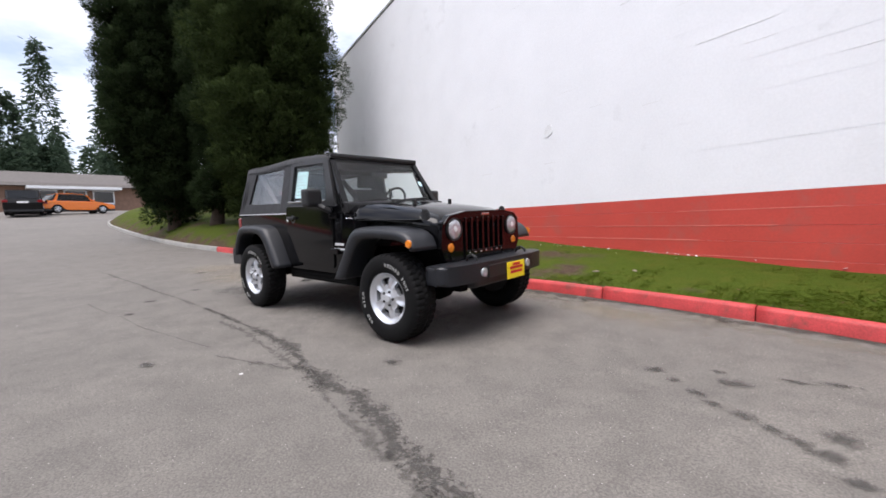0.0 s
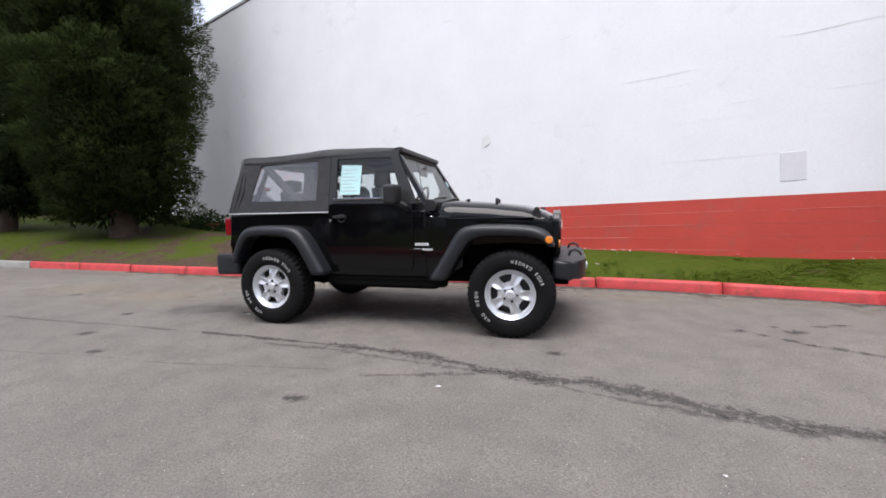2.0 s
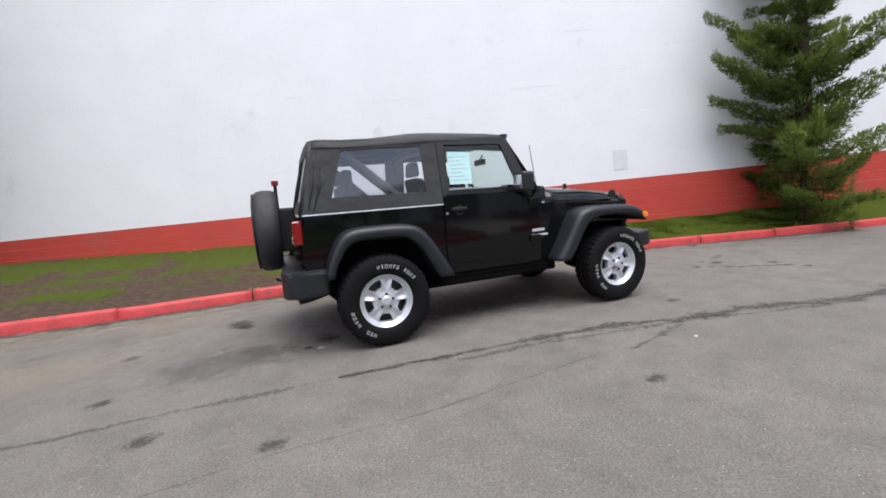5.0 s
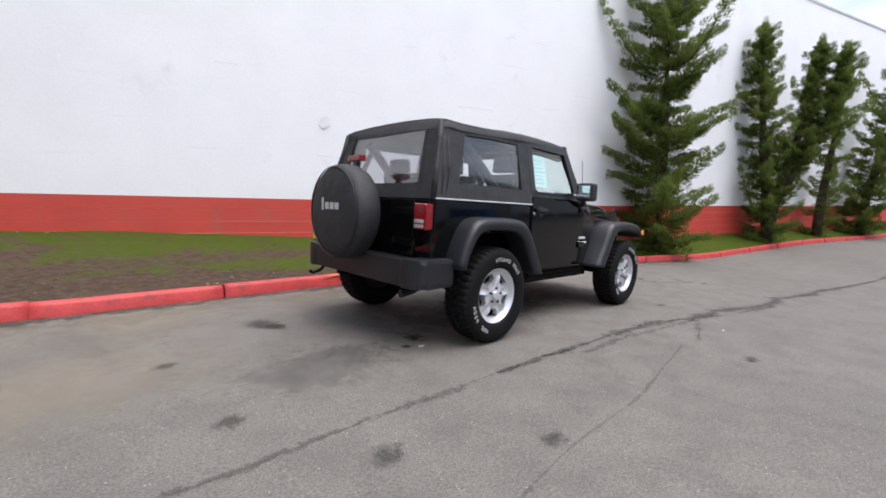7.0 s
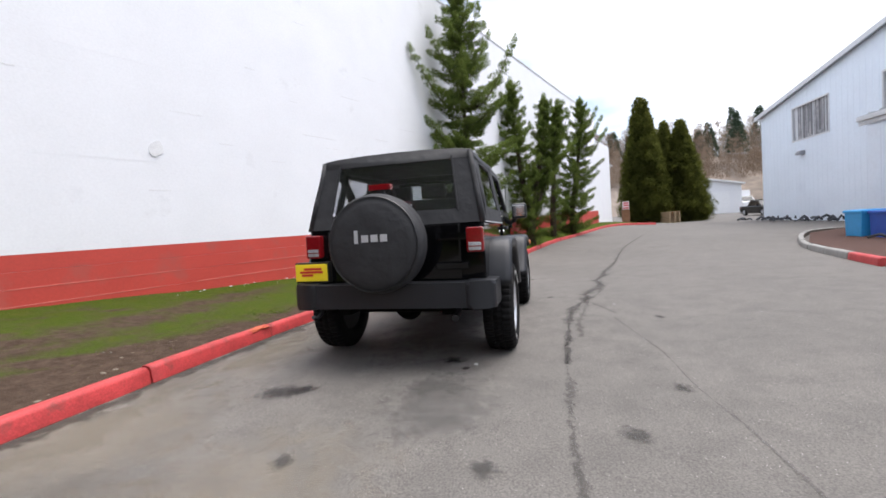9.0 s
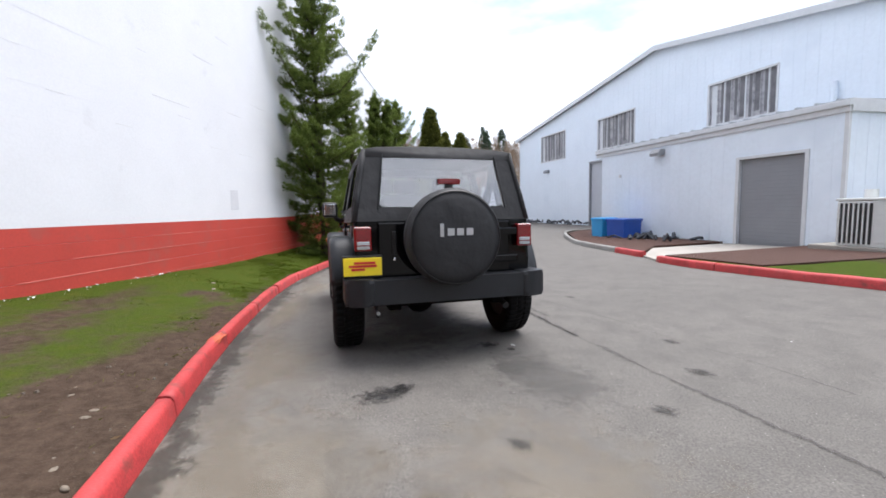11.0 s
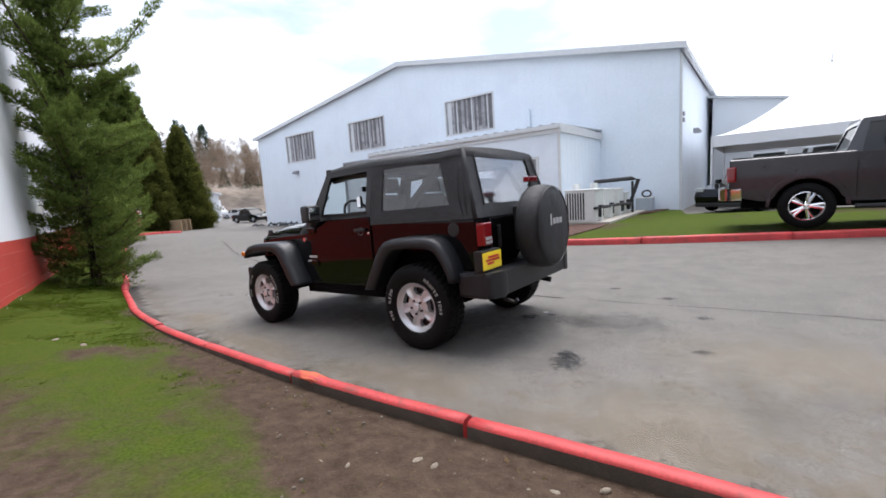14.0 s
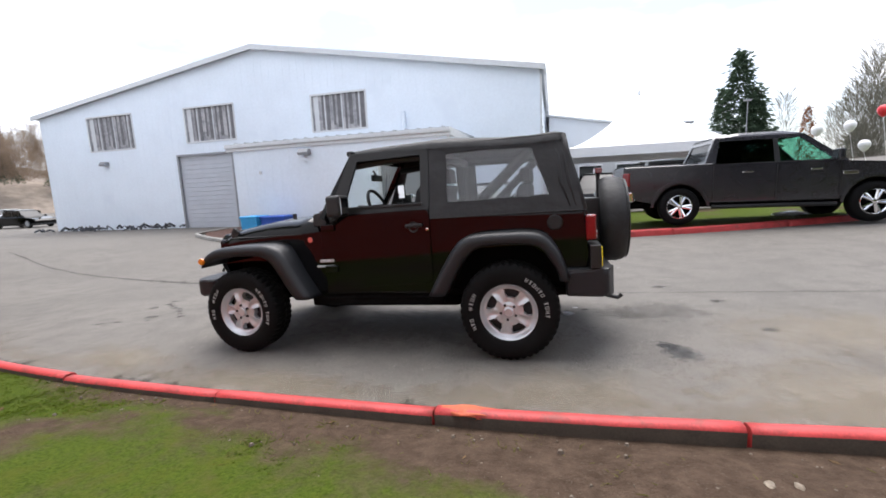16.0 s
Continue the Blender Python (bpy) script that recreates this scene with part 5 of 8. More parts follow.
    P("trail_badge", lathe([(0.0, 0.734), (0.024, 0.733), (0.026, 0.725), (0.0, 0.725)], sides=20, at=(0.53, 0, 1.0)), M_CHROME, "round silver badge")
    P("antenna", tube([(0.46, -0.70, 1.06), (0.40, -0.71, 1.16), (0.33, -0.715, 1.62)], [0.006, 0.004, 0.003], sides=6), M_TRIM, "thin whip aerial")
    P("antenna_base", lathe([(0.0, 1.03), (0.016, 1.03), (0.012, 1.07), (0.0, 1.08)], sides=12, axis="z", at=(0.46, -0.71, 0.0)), M_CHROME)

    # --- windscreen
    ws = lambda u, v, d: (0.435 - 0.335 * v - d, u * (0.715 - 0.085 * v), 1.185 + 0.550 * v - 0.3 * d)
    P("windscreen_frame", frame_panel([(-1, 0), (1, 0), (1, 1.0), (-1, 1.0)], [(-0.90, 0.09), (0.90, 0.09), (0.90, 0.91), (-0.90, 0.91)], ws, 0.045), M_PAINT, "black windscreen frame")
    P("windscreen", plate([(-0.90, 0.09), (0.90, 0.09), (0.90, 0.91), (-0.90, 0.91)], lambda u, v, d: ws(u, v, d + 0.012), 0.005), M_GLASS).visible_shadow = False
    P("cowl", prism(round_line([(0.36, 1.12), (0.50, 1.12), (0.49, 1.225), (0.40, 1.235)], 0.02, 2), -0.71, 0.71, bevel=0.01), M_TRIM)
    for y0, y1 in ((-0.52, -0.08), (0.02, 0.48)):
        P("wiper", tube([(0.445, y0, 1.235), (0.43, (y0 + y1) / 2, 1.255), (0.425, y1, 1.262)], 0.011), M_TRIM)
    P("inspection_sticker", plate([(0.78, 0.42), (0.86, 0.42), (0.86, 0.52), (0.78, 0.52)], lambda u, v, d: ws(u, v, d + 0.005), 0.002), M_PAPER)

    # --- soft top
    def roof_sec(x, ze, zc, hw):
        half = [(hw + 0.020, ze - 0.055), (hw + 0.010, ze - 0.015), (hw - 0.02, ze + 0.012), (hw * 0.8, zc - 0.012), (hw * 0.4, zc - 0.001)]
        return [(x, -y, z) for y, z in half] + [(x, 0, zc + 0.002)] + [(x, y, z) for y, z in reversed(half)]
    roof = P("soft_top_roof", loft([roof_sec(0.125, 1.722, 1.748, 0.63), roof_sec(-0.1, 1.738, 1.768, 0.632), roof_sec(-0.4, 1.746, 1.784, 0.635), roof_sec(-0.62, 1.746, 1.793, 0.64), roof_sec(-0.80, 1.738, 1.79, 0.642),
                                    roof_sec(-0.98, 1.728, 1.772, 0.642), roof_sec(-1.2, 1.716, 1.752, 0.645), roof_sec(-1.42, 1.710, 1.747, 0.648), roof_sec(-1.60, 1.716, 1.756, 0.648), roof_sec(-1.672, 1.705, 1.742, 0.642)]), M_FABRIC, "black canvas soft top", True)
    P("top_front_rail", box(0.09, 0.15, -0.63, 0.63, 1.700, 1.745, 0.015), M_TRIM)
    for s in (-1, 1):
        out3 = lambda u, v, d, s=s: (u, s * (side_y(v) + 0.006 - d + 0.004 * math.sin(u * 23 + v * 9)), v)
        outer = [(-1.79, 1.125), (-0.60, 1.125), (-0.60, 1.72), (-1.10, 1.715), (-1.655, 1.715)]
        inner = [(-1.545, 1.255), (-0.745, 1.25), (-0.745, 1.645), (-1.10, 1.645), (-1.425, 1.63)]
        P("soft_top_side", frame_panel(outer, inner, out3, 0.012), M_FABRIC, parent=roof)
        P("quarter_window", plate(inner, lambda u, v, d, s=s: (u, s * (side_y(v) - 0.004 - d), v), 0.003), M_VINYL, "clear vinyl quarter window", parent=roof).visible_shadow = False
        # folds at the rear corner
        bm = bmesh.new()
        for k, (x0, dx) in enumerate(((-1.705, 0.0), (-1.665, 0.02))):
            tube([(x0 - 0.03, s * side_y(1.15), 1.16), (x0 + 0.015 + dx, s * (side_y(1.35) + 0.006), 1.35), (x0 + 0.045, s * (side_y(1.55) + 0.004), 1.55), (x0 + 0.085, s * (side_y(1.66) - 0.002), 1.66)], [0.006, 0.014, 0.011, 0.004], bm)
        P("canvas_fold", bm, M_FABRIC, parent=roof, smooth=True)
        P("corner_roll", tube([(-1.795, s * 0.735, 1.13), (-1.745, s * (side_y(1.35) - 0.012), 1.35), (-1.69, s * (side_y(1.55) - 0.012), 1.55), (-1.66, s * 0.637, 1.705)], 0.022), M_FABRIC, parent=roof, smooth=True)
    rear3 = lambda u, v, d: (-1.80 + 0.145 * v + d, u * (0.752 - 0.109 * v), 1.125 + 0.59 * v)
    P("soft_top_rear", frame_panel([(-1, 0), (1, 0), (1, 1), (-1, 1)], [(-0.74, 0.20), (0.74, 0.20), (0.755, 0.92), (-0.755, 0.92)], rear3, 0.012), M_FABRIC, parent=roof)
    P("rear_window", plate(round_line([(-0.74, 0.20), (0.74, 0.20), (0.755, 0.92), (-0.755, 0.92)], 0.1, 4), lambda u, v, d: rear3(u, v, d + 0.004), 0.003), M_VINYLREAR, "clear vinyl rear window", parent=roof).visible_shadow = False
    for u in (-0.745, 0.745):
        P("rear_zip", tube([rear3(u, 0.18, -0.004), rear3(u, 0.6, -0.004), rear3(u * 1.01, 0.93, -0.004)], 0.008), M_TRIM, parent=roof)

    # --- roll bar and cabin
    for s in (-1, 1):
        P("roll_bar_hoop", tube([(-0.62, s * 0.60, 1.05), (-0.63, s * 0.58, 1.45), (-0.66, s * 0.52, 1.63), (-0.66, 0, 1.645)], 0.036), M_TRIM)
        P("roll_bar_stay", tube([(-1.45, s * 0.60, 1.65), (-1.22, s * 0.625, 1.44), (-0.90, s * 0.66, 1.15)], 0.042), M_TRIM)
        P("roll_bar_rail", tube([(-0.66, s * 0.54, 1.64), (-0.2, s * 0.56, 1.645), (0.10, s * 0.57, 1.62)], 0.034), M_TRIM)
        P("roll_bar_rear", tube([(-0.66, s * 0.54, 1.64), (-1.42, s * 0.56, 1.62), (-1.66, s * 0.58, 1.12)], 0.03), M_TRIM)
        seat = P("seat", prism(round_line([(-0.10, 1.0), (0.06, 1.0), (-0.06, 1.40), (-0.16, 1.42)], 0.04, 3), s * 0.36 - 0.23, s * 0.36 + 0.23, bevel=0.04, seg=3), M_SEAT, "dark cloth front seat")
        seat.matrix_local = Matrix.Translation((-0.40, 0, 0.0))
        P("headrest", prism(round_line([(-0.17, 1.43), (-0.07, 1.43), (-0.075, 1.585), (-0.15, 1.59)], 0.03, 3), s * 0.36 - 0.13, s * 0.36 + 0.13, bevel=0.03, seg=3), M_SEAT, parent=seat)
    P("rear_bench", prism(round_line([(-1.36, 1.0), (-1.18, 1.0), (-1.30, 1.36), (-1.39, 1.37)], 0.04, 3), -0.46, 0.46, bevel=0.04, seg=3), M_SEAT)
    for y in (-0.24, 0.24):
        P("rear_headrest", box(-1.39, -1.30, y - 0.11, y + 0.11, 1.37, 1.50, 0.03), M_SEAT)
    P("dashboard", prism(round_line([(0.12, 1.02), (0.42, 1.02), (0.40, 1.20), (0.22, 1.225), (0.14, 1.16)], 0.03, 3), -0.66, 0.66, bevel=0.02), M_TRIM)
    wheel_ring = [(0.0 + 0.07 * math.sin(t), 0.36 + 0.18 * math.cos(t), 1.235 + 0.165 * math.sin(t)) for t in (k * 2 * math.pi / 28 for k in range(29))]
    sw = P("steering_wheel", tube(wheel_ring, 0.015), M_TRIM, "black steering wheel")
    P("steering_boss", box(-0.01, 0.05, 0.28, 0.44, 1.19, 1.27, 0.02), M_TRIM, parent=sw)
    P("steering_column", tube([(0.03, 0.36, 1.23), (0.2, 0.36, 1.14)], 0.035), M_TRIM, parent=sw)
    P("rear_view_mirror", box(0.14, 0.17, -0.12, 0.12, 1.50, 1.565, 0.015), M_TRIM, "black rear-view mirror")
    P("mirror_stalk", tube([(0.16, 0, 1.56), (0.19, 0, 1.61)], 0.01), M_TRIM)
    # price sheet inside the passenger window
    sheet = P("window_sheet", plate([(-0.50, 1.30), (-0.28, 1.295), (-0.27, 1.585), (-0.49, 1.595)], lambda u, v, d: (u, -(side_y(v) - 0.025 - d), v), 0.002), M_PAPER, "pale blue printed sheet inside the window")
    for k in range(7):
        v = 1.33 + k * 0.035
        P("print_line", plate([(-0.48, v), (-0.31 - 0.03 * (k % 3), v), (-0.31 - 0.03 * (k % 3), v + 0.007), (-0.48, v + 0.007)], lambda u, vv, d: (u, -(side_y(vv) - 0.0235 - d), vv), 0.001), M_GREYLOGO, parent=sheet)
    P("handle_grip", box(-0.36, -0.30, 0.60, 0.64, 1.30, 1.42, 0.012), M_CHROME)

    # --- running gear
    for x in (1.212, -1.212):
        P("axle", tube([(x, -0.66, 0.39), (x, 0.66, 0.39)], 0.05, sides=10), M_UNDER)
        P("differential", lathe([(0.0, -0.13), (0.10, -0.10), (0.14, 0.0), (0.10, 0.10), (0.0, 0.13)], sides=18, axis="x", at=(x, 0.1 if x < 0 else -0.2, 0.39)), M_UNDER)
    for s in (-1, 1):
        P("frame_rail", box(-1.85, 1.70, s * 0.44 - 0.05, s * 0.44 + 0.05, 0.42, 0.54, 0.01), M_UNDER)
        P("rock_rail", tube([(-0.55, s * 0.70, 0.47), (0.45, s * 0.70, 0.47)], 0.028), M_UNDER)
        for x in (1.12, -1.12):
            P("shock_absorber", tube([(x, s * 0.50, 0.36), (x - 0.05, s * 0.44, 0.85)], 0.03), M_UNDER)
    P("skid_plate", box(-0.75, 0.45, -0.52, 0.52, 0.335, 0.46, 0.04), M_UNDER)
    P("fuel_tank_guard", box(-1.02, -0.77, -0.50, 0.30, 0.37, 0.50, 0.03), M_UNDER)
    P("muffler", tube([(-1.55, -0.42, 0.48), (-1.55, 0.42, 0.48)], 0.09, sides=12), M_UNDER)
    P("exhaust_pipe", tube([(-1.55, -0.45, 0.46), (-1.75, -0.50, 0.42), (-1.88, -0.50, 0.40)], 0.028), M_RIMDARK)
    P("floor_pan", box(-1.75, 0.5, -0.62, 0.62, 0.46, 0.52, 0.01), M_UNDER)
    for x, ang in ((1.212, 0.35), (-1.212, 0.1)):
        for s in (-1, 1):
            at = Matrix.Translation((x, s * 0.785, 0.385))
            if s > 0:
                at = at @ Matrix.Rotation(math.pi, 4, 'Z')
            make_wheel(car, at, ang + (0.7 if s > 0 else 0))
    return car


build_offroader()

# ---------------------------------------------------------------- the pale blue metal building and its outbuilding
M_SIDING = mat("pale_blue_metal_siding", (0.79, 0.855, 0.925), 0.5, vary=0.035, scale=0.8, fine=8, bump=0.05, second=(0.75, 0.815, 0.89), second_at=0.60, second_scale=0.5)
M_EAVE = mat("off_white_eave_trim", (0.66, 0.67, 0.68), 0.5, vary=0.06)
M_ROOFMETAL = mat("grey_metal_roof", (0.42, 0.44, 0.46), 0.45, metal=0.3, vary=0.08)
M_GREYDOOR = mat("grey_roll_up_door", (0.27, 0.275, 0.29), 0.5, vary=0.06, scale=2)
M_PALEDOOR = mat("pale_roll_up_door", (0.52, 0.54, 0.58), 0.5, vary=0.05, scale=2)
M_FROST = mat("weathered_corrugated_skylight", (0.34, 0.33, 0.34), 0.5, vary=0.35, scale=3.0, fine=10, second=(0.52, 0.50, 0.50), second_at=0.54, second_scale=1.6)
# darker tone for the strips between the window ribs
M_FROSTDARK = mat("dark_skylight_band", (0.15, 0.145, 0.15), 0.55, vary=0.35, scale=3.0)
M_BLACKPIPE = mat("black_pipe_wrap", (0.02, 0.02, 0.022), 0.6, vary=0.15)
M_ACGREY = mat("beige_grey_casing", (0.70, 0.71, 0.69), 0.5, vary=0.06)
M_DARKFIN = mat("dark_condenser_fins", (0.05, 0.052, 0.055), 0.5, metal=0.4, vary=0.2)
M_BLUEBIN = mat("blue_plastic", (0.02, 0.09, 0.42), 0.45, vary=0.1)
M_CYANBIN = mat("bright_blue_plastic", (0.04, 0.36, 0.72), 0.45, vary=0.08)
M_CLUTTER = mat("dark_scrap", (0.045, 0.05, 0.06), 0.8, vary=0.5, scale=8)

FY = -16.0                      # face of the main building
B_L, B_R, RIDGE_X = 29.5, -0.96, 13.5


def build_hall():
    hall = thing("warehouse", "large pale blue metal-clad warehouse with a low gable", "building")
    P = lambda name, bm, m, label="", parent=None: part(name, bm, m, parent or hall, label)
    zl, zr, zt = 6.75, 6.40, 9.02
    openings = [(7.39, 10.46, 4.55, 6.38), (15.12, 18.45, 4.56, 6.45), (22.15, 25.65, 4.52, 6.52), (15.55, 19.25, -0.6, 3.85)]
    # face built as strips between openings
    xs = sorted({B_R, B_L, RIDGE_X, *[v for o in openings for v in o[:2]]})
    top = lambda x: zr + (zt - zr) * (x - B_R) / (RIDGE_X - B_R) if x < RIDGE_X else zt + (zl - zt) * (x - RIDGE_X) / (B_L - RIDGE_X)
    bm = bmesh.new()
    for a, b in zip(xs, xs[1:]):
        holes = sorted((o[2], o[3]) for o in openings if o[0] <= a + 1e-6 and o[1] >= b - 1e-6)
        z = -0.8
        for h0, h1 in holes + [(None, None)]:
            za = h0
            if h0 is None:
                quad = [(a, z), (b, z), (b, top(b)), (a, top(a))]
            else:
                quad = [(a, z), (b, z), (b, h0), (a, h0)]
            if h0 is None or h0 - z > 0.05:
                P("front_wall", prism(quad, FY, FY - 0.18), M_SIDING, "pale blue ribbed metal wall")
            z = h1 if h1 is not None else z
    # standing ribs of the cladding
    bm = bmesh.new()
    x = B_R + 0.3
    while x < B_L - 0.2:
        segs = [(-0.75, top(x) - 0.12)]
        for o in openings:
            if o[0] - 0.1 < x < o[1] + 0.1:
                segs = [s for g in segs for s in ((g[0], min(g[1], o[2] - 0.06)), (max(g[0], o[3] + 0.06), g[1])) if s[1] - s[0] > 0.1]
        for z0, z1 in segs:
            box(x - 0.02, x + 0.02, FY, FY + 0.006, z0, z1, bm=bm)
        x += 0.42
    rib = P("cladding_rib", bm, M_SIDING)
    tagged(rib, kind="stuff")
    P("side_wall", box(B_R, B_R + 0.18, FY - 30.0, FY - 0.182, -0.8, 6.37), M_SIDING)
    P("back_wall", box(B_R, B_L, FY - 30.2, FY - 30.0, -0.8, 6.3), M_SIDING)
    P("far_side_wall", box(B_L - 0.18, B_L, FY - 30.0, FY - 0.182, -0.8, 6.6), M_SIDING)
    for nm, pts in (("roof_slope", [(B_R - 0.25, zr - 0.02), (RIDGE_X, zt + 0.02), (RIDGE_X, zt + 0.14), (B_R - 0.25, zr + 0.10)]), ("roof_slope", [(RIDGE_X, zt + 0.02), (B_L + 0.25, zl - 0.02), (B_L + 0.25, zl + 0.10), (RIDGE_X, zt + 0.14)])):
        P(nm, prism(pts, FY + 0.25, FY - 30.2), M_ROOFMETAL)
    for nm, (xa, za), (xb, zb) in (("barge_board", (B_R - 0.27, zr), (RIDGE_X, zt)), ("barge_board", (RIDGE_X, zt), (B_L + 0.27, zl))):
        P(nm, prism([(xa, za - 0.10), (xb, zb - 0.10), (xb, zb + 0.15), (xa, za + 0.15)], FY + 0.26, FY + 0.31), M_EAVE, "off-white roof edge trim")
    # gutter and downpipe at the corner
    P("gutter", box(B_R - 0.30, B_R - 0.16, FY - 10.2, FY + 0.2, 6.20, 6.36, 0.02), M_EAVE)
    P("downpipe", box(B_R - 0.10, B_R - 0.005, FY - 0.12, FY - 0.02, 0.0, 6.2, 0.02), M_EAVE)
    # upper openings with weathered translucent sheets
    for x0, x1, z0, z1 in openings[:3]:
        win = P("window", box(x0 + 0.02, x1 - 0.02, FY - 0.15, FY - 0.10, z0 + 0.02, z1 - 0.02), M_FROST, "weathered grey translucent window panel")
        n = 9
        for k in range(n + 1):
            xx = x0 + 0.1 + (x1 - x0 - 0.2) * k / n
            P("window_rib", box(xx - 0.03, xx + 0.03, FY - 0.10, FY - 0.07, z0 + 0.03, z1 - 0.03, 0.008), M_EAVE if k % 3 == 1 else M_FROST, parent=win)
            if k < n:
                P("window_strip", box(xx + 0.05, xx + 0.05 + (0.12 if k % 2 else 0.20), FY - 0.10, FY - 0.092, z0 + 0.04 + 0.12 * (k % 3), z1 - 0.03), M_FROSTDARK, parent=win)
        for a, b, c, d in ((x0, x1, z1 - 0.05, z1 + 0.03), (x0, x1, z0 - 0.03, z0 + 0.05), (x0 - 0.02, x0 + 0.06, z0, z1), (x1 - 0.06, x1 + 0.02, z0, z1)):
            P("window_frame", box(a, b, FY - 0.06, FY + 0.03, c, d, 0.006), M_EAVE, parent=win)
        P("window_side", box(x1 - 0.42, x1 - 0.1, FY - 0.098, FY - 0.085, z0 + 0.05, z1 - 0.05), M_EAVE, parent=win)
    # pale roll-up door
    x0, x1, z0, z1 = openings[3]
    door = P("roll_up_door", box(x0, x1, FY - 0.17, FY - 0.14, z0, z1), M_PALEDOOR, "pale grey slatted roll-up door")
    k = 0
    z = -0.4
    while z < z1 - 0.1:
        P("door_slat", box(x0 + 0.03, x1 - 0.03, FY - 0.14, FY - 0.11, z + 0.012, z + 0.235, 0.01), M_PALEDOOR, parent=door)
        z += 0.25
    for a, b, c, d in ((x0 - 0.06, x0 + 0.05, -0.5, z1), (x1 - 0.05, x1 + 0.06, -0.5, z1), (x0 - 0.06, x1 + 0.06, z1 - 0.02, z1 + 0.10)):
        P("door_frame", box(a, b, FY - 0.10, FY + 0.02, c, d, 0.006), M_GREYDOOR, parent=door)
    P("eyebrow_pipe", tube([(5.45, FY + 0.12, 3.6), (5.45, FY + 0.12, 5.15)], 0.10, sides=12), M_SIDING)
    return hall


def wall_lamp(name, at, turn):
    lamp = thing(name, "bronze wall-mounted floodlight on the blue building", "wall lamp", "wall lamps", at=Matrix.Translation(at) @ Matrix.Rotation(turn, 4, 'Z'))
    part("lamp_housing", prism([(0.0, -0.10), (0.0, 0.12), (0.20, 0.12), (0.32, -0.02), (0.30, -0.10)], -0.22, 0.22, bevel=0.015), M_GREYDOOR, lamp)
    part("lamp_lens", box(0.06, 0.29, -0.19, 0.19, -0.125, -0.10, 0.01), M_CLEARLENS, lamp)


def build_annex():
    AY, x0, x1 = -11.1, 2.1, 11.3
    an = thing("outbuilding", "pale blue lean-to outbuilding with a grey roll-up door", "building")
    P = lambda name, bm, m, label="", parent=None: part(name, bm, m, parent or an, label)
    dx0, dx1, dz = 2.98, 4.80, 2.44
    bm = bmesh.new()
    for a, b, z0, z1 in ((x0, dx0, -0.5, 3.5), (dx0, dx1, dz, 3.5), (dx1, x1, -0.5, 3.45)):
        P("front_wall", prism([(a, z0), (b, z0), (b, z1), (a, z1)], AY, AY - 0.18), M_SIDING)
    P("side_wall", box(x0, x0 + 0.18, FY + 0.002, AY - 0.182, -0.5, 3.55), M_SIDING)
    P("end_wall", box(x1 - 0.18, x1, FY + 0.002, AY - 0.182, -0.5, 3.4), M_SIDING)
    bm = bmesh.new()
    x = x0 + 0.3
    while x < x1 - 0.1:
        if not dx0 - 0.15 < x < dx1 + 0.15:
            box(x - 0.018, x + 0.018, AY, AY + 0.005, -0.4, 3.3, bm=bm)
        x += 0.42
    y = AY - 0.3
    while y > FY + 0.1:
        box(x0 - 0.005, x0, y - 0.018, y + 0.018, -0.4, 3.3, bm=bm)
        y -= 0.42
    tagged(P("cladding_rib", bm, M_SIDING), kind="stuff")
    P("roof_deck", prism([(AY + 0.10, 3.505), (FY + 0.001, 3.66), (FY + 0.001, 3.72), (AY + 0.10, 3.565)], x0 - 0.06, x1 + 0.3, "x"), M_ROOFMETAL)
    P("eave_board", box(x0 - 0.05, x1 + 0.32, AY + 0.004, AY + 0.06, 3.27, 3.40, 0.01), M_EAVE, "off-white eave board")
    P("eave_gutter", box(x0 - 0.08, x1 + 0.33, AY + 0.004, AY + 0.12, 3.405, 3.55, 0.02), M_EAVE)
    P("side_eave", box(x0 - 0.07, x0 - 0.004, FY + 0.01, AY - 0.002, 3.28, 3.58, 0.01), M_EAVE)
    for k in range(20):
        xx = x0 + 0.2 + k * (x1 - x0 - 0.4) / 19
        P("roof_rib", prism([(AY + 0.10, 3.567), (FY + 0.001, 3.722), (FY + 0.001, 3.762), (AY + 0.10, 3.607)], xx - 0.03, xx + 0.03, "x"), M_ROOFMETAL)
    door = P("roll_up_door", box(dx0, dx1, AY - 0.14, AY - 0.10, -0.3, dz), M_GREYDOOR, "closed dark grey roll-up door")
    for k in range(24):
        z = -0.1 + k * 0.105
        P("door_slat", box(dx0 + 0.03, dx1 - 0.03, AY - 0.10, AY - 0.09, z + 0.004, z + 0.10, 0.004), M_GREYDOOR, parent=door)
    for a, b, c, d in ((dx0 - 0.09, dx0 + 0.01, -0.3, dz + 0.08), (dx1 - 0.01, dx1 + 0.09, -0.3, dz + 0.08), (dx0 + 0.011, dx1 - 0.011, dz, dz + 0.08)):
        P("door_frame", box(a, b, AY - 0.08, AY + 0.03, c, d, 0.006), M_EAVE, parent=door)
    P("corner_trim", box(x0 - 0.03, x0 + 0.06, AY - 0.05, AY + 0.03, -0.4, 3.4, 0.005), M_EAVE)
    P("junction_box", box(10.0, 10.12, AY + 0.002, AY + 0.06, 2.3, 2.42, 0.01), M_EAVE)


build_hall()
build_annex()
wall_lamp("wall_lamp", (24.6, FY, 3.75), radians(90))
wall_lamp("wall_lamp", (7.9, -11.1, 3.05), radians(90))
wall_lamp("wall_lamp", (B_R - 0.0, -20.6, 3.6), radians(180))


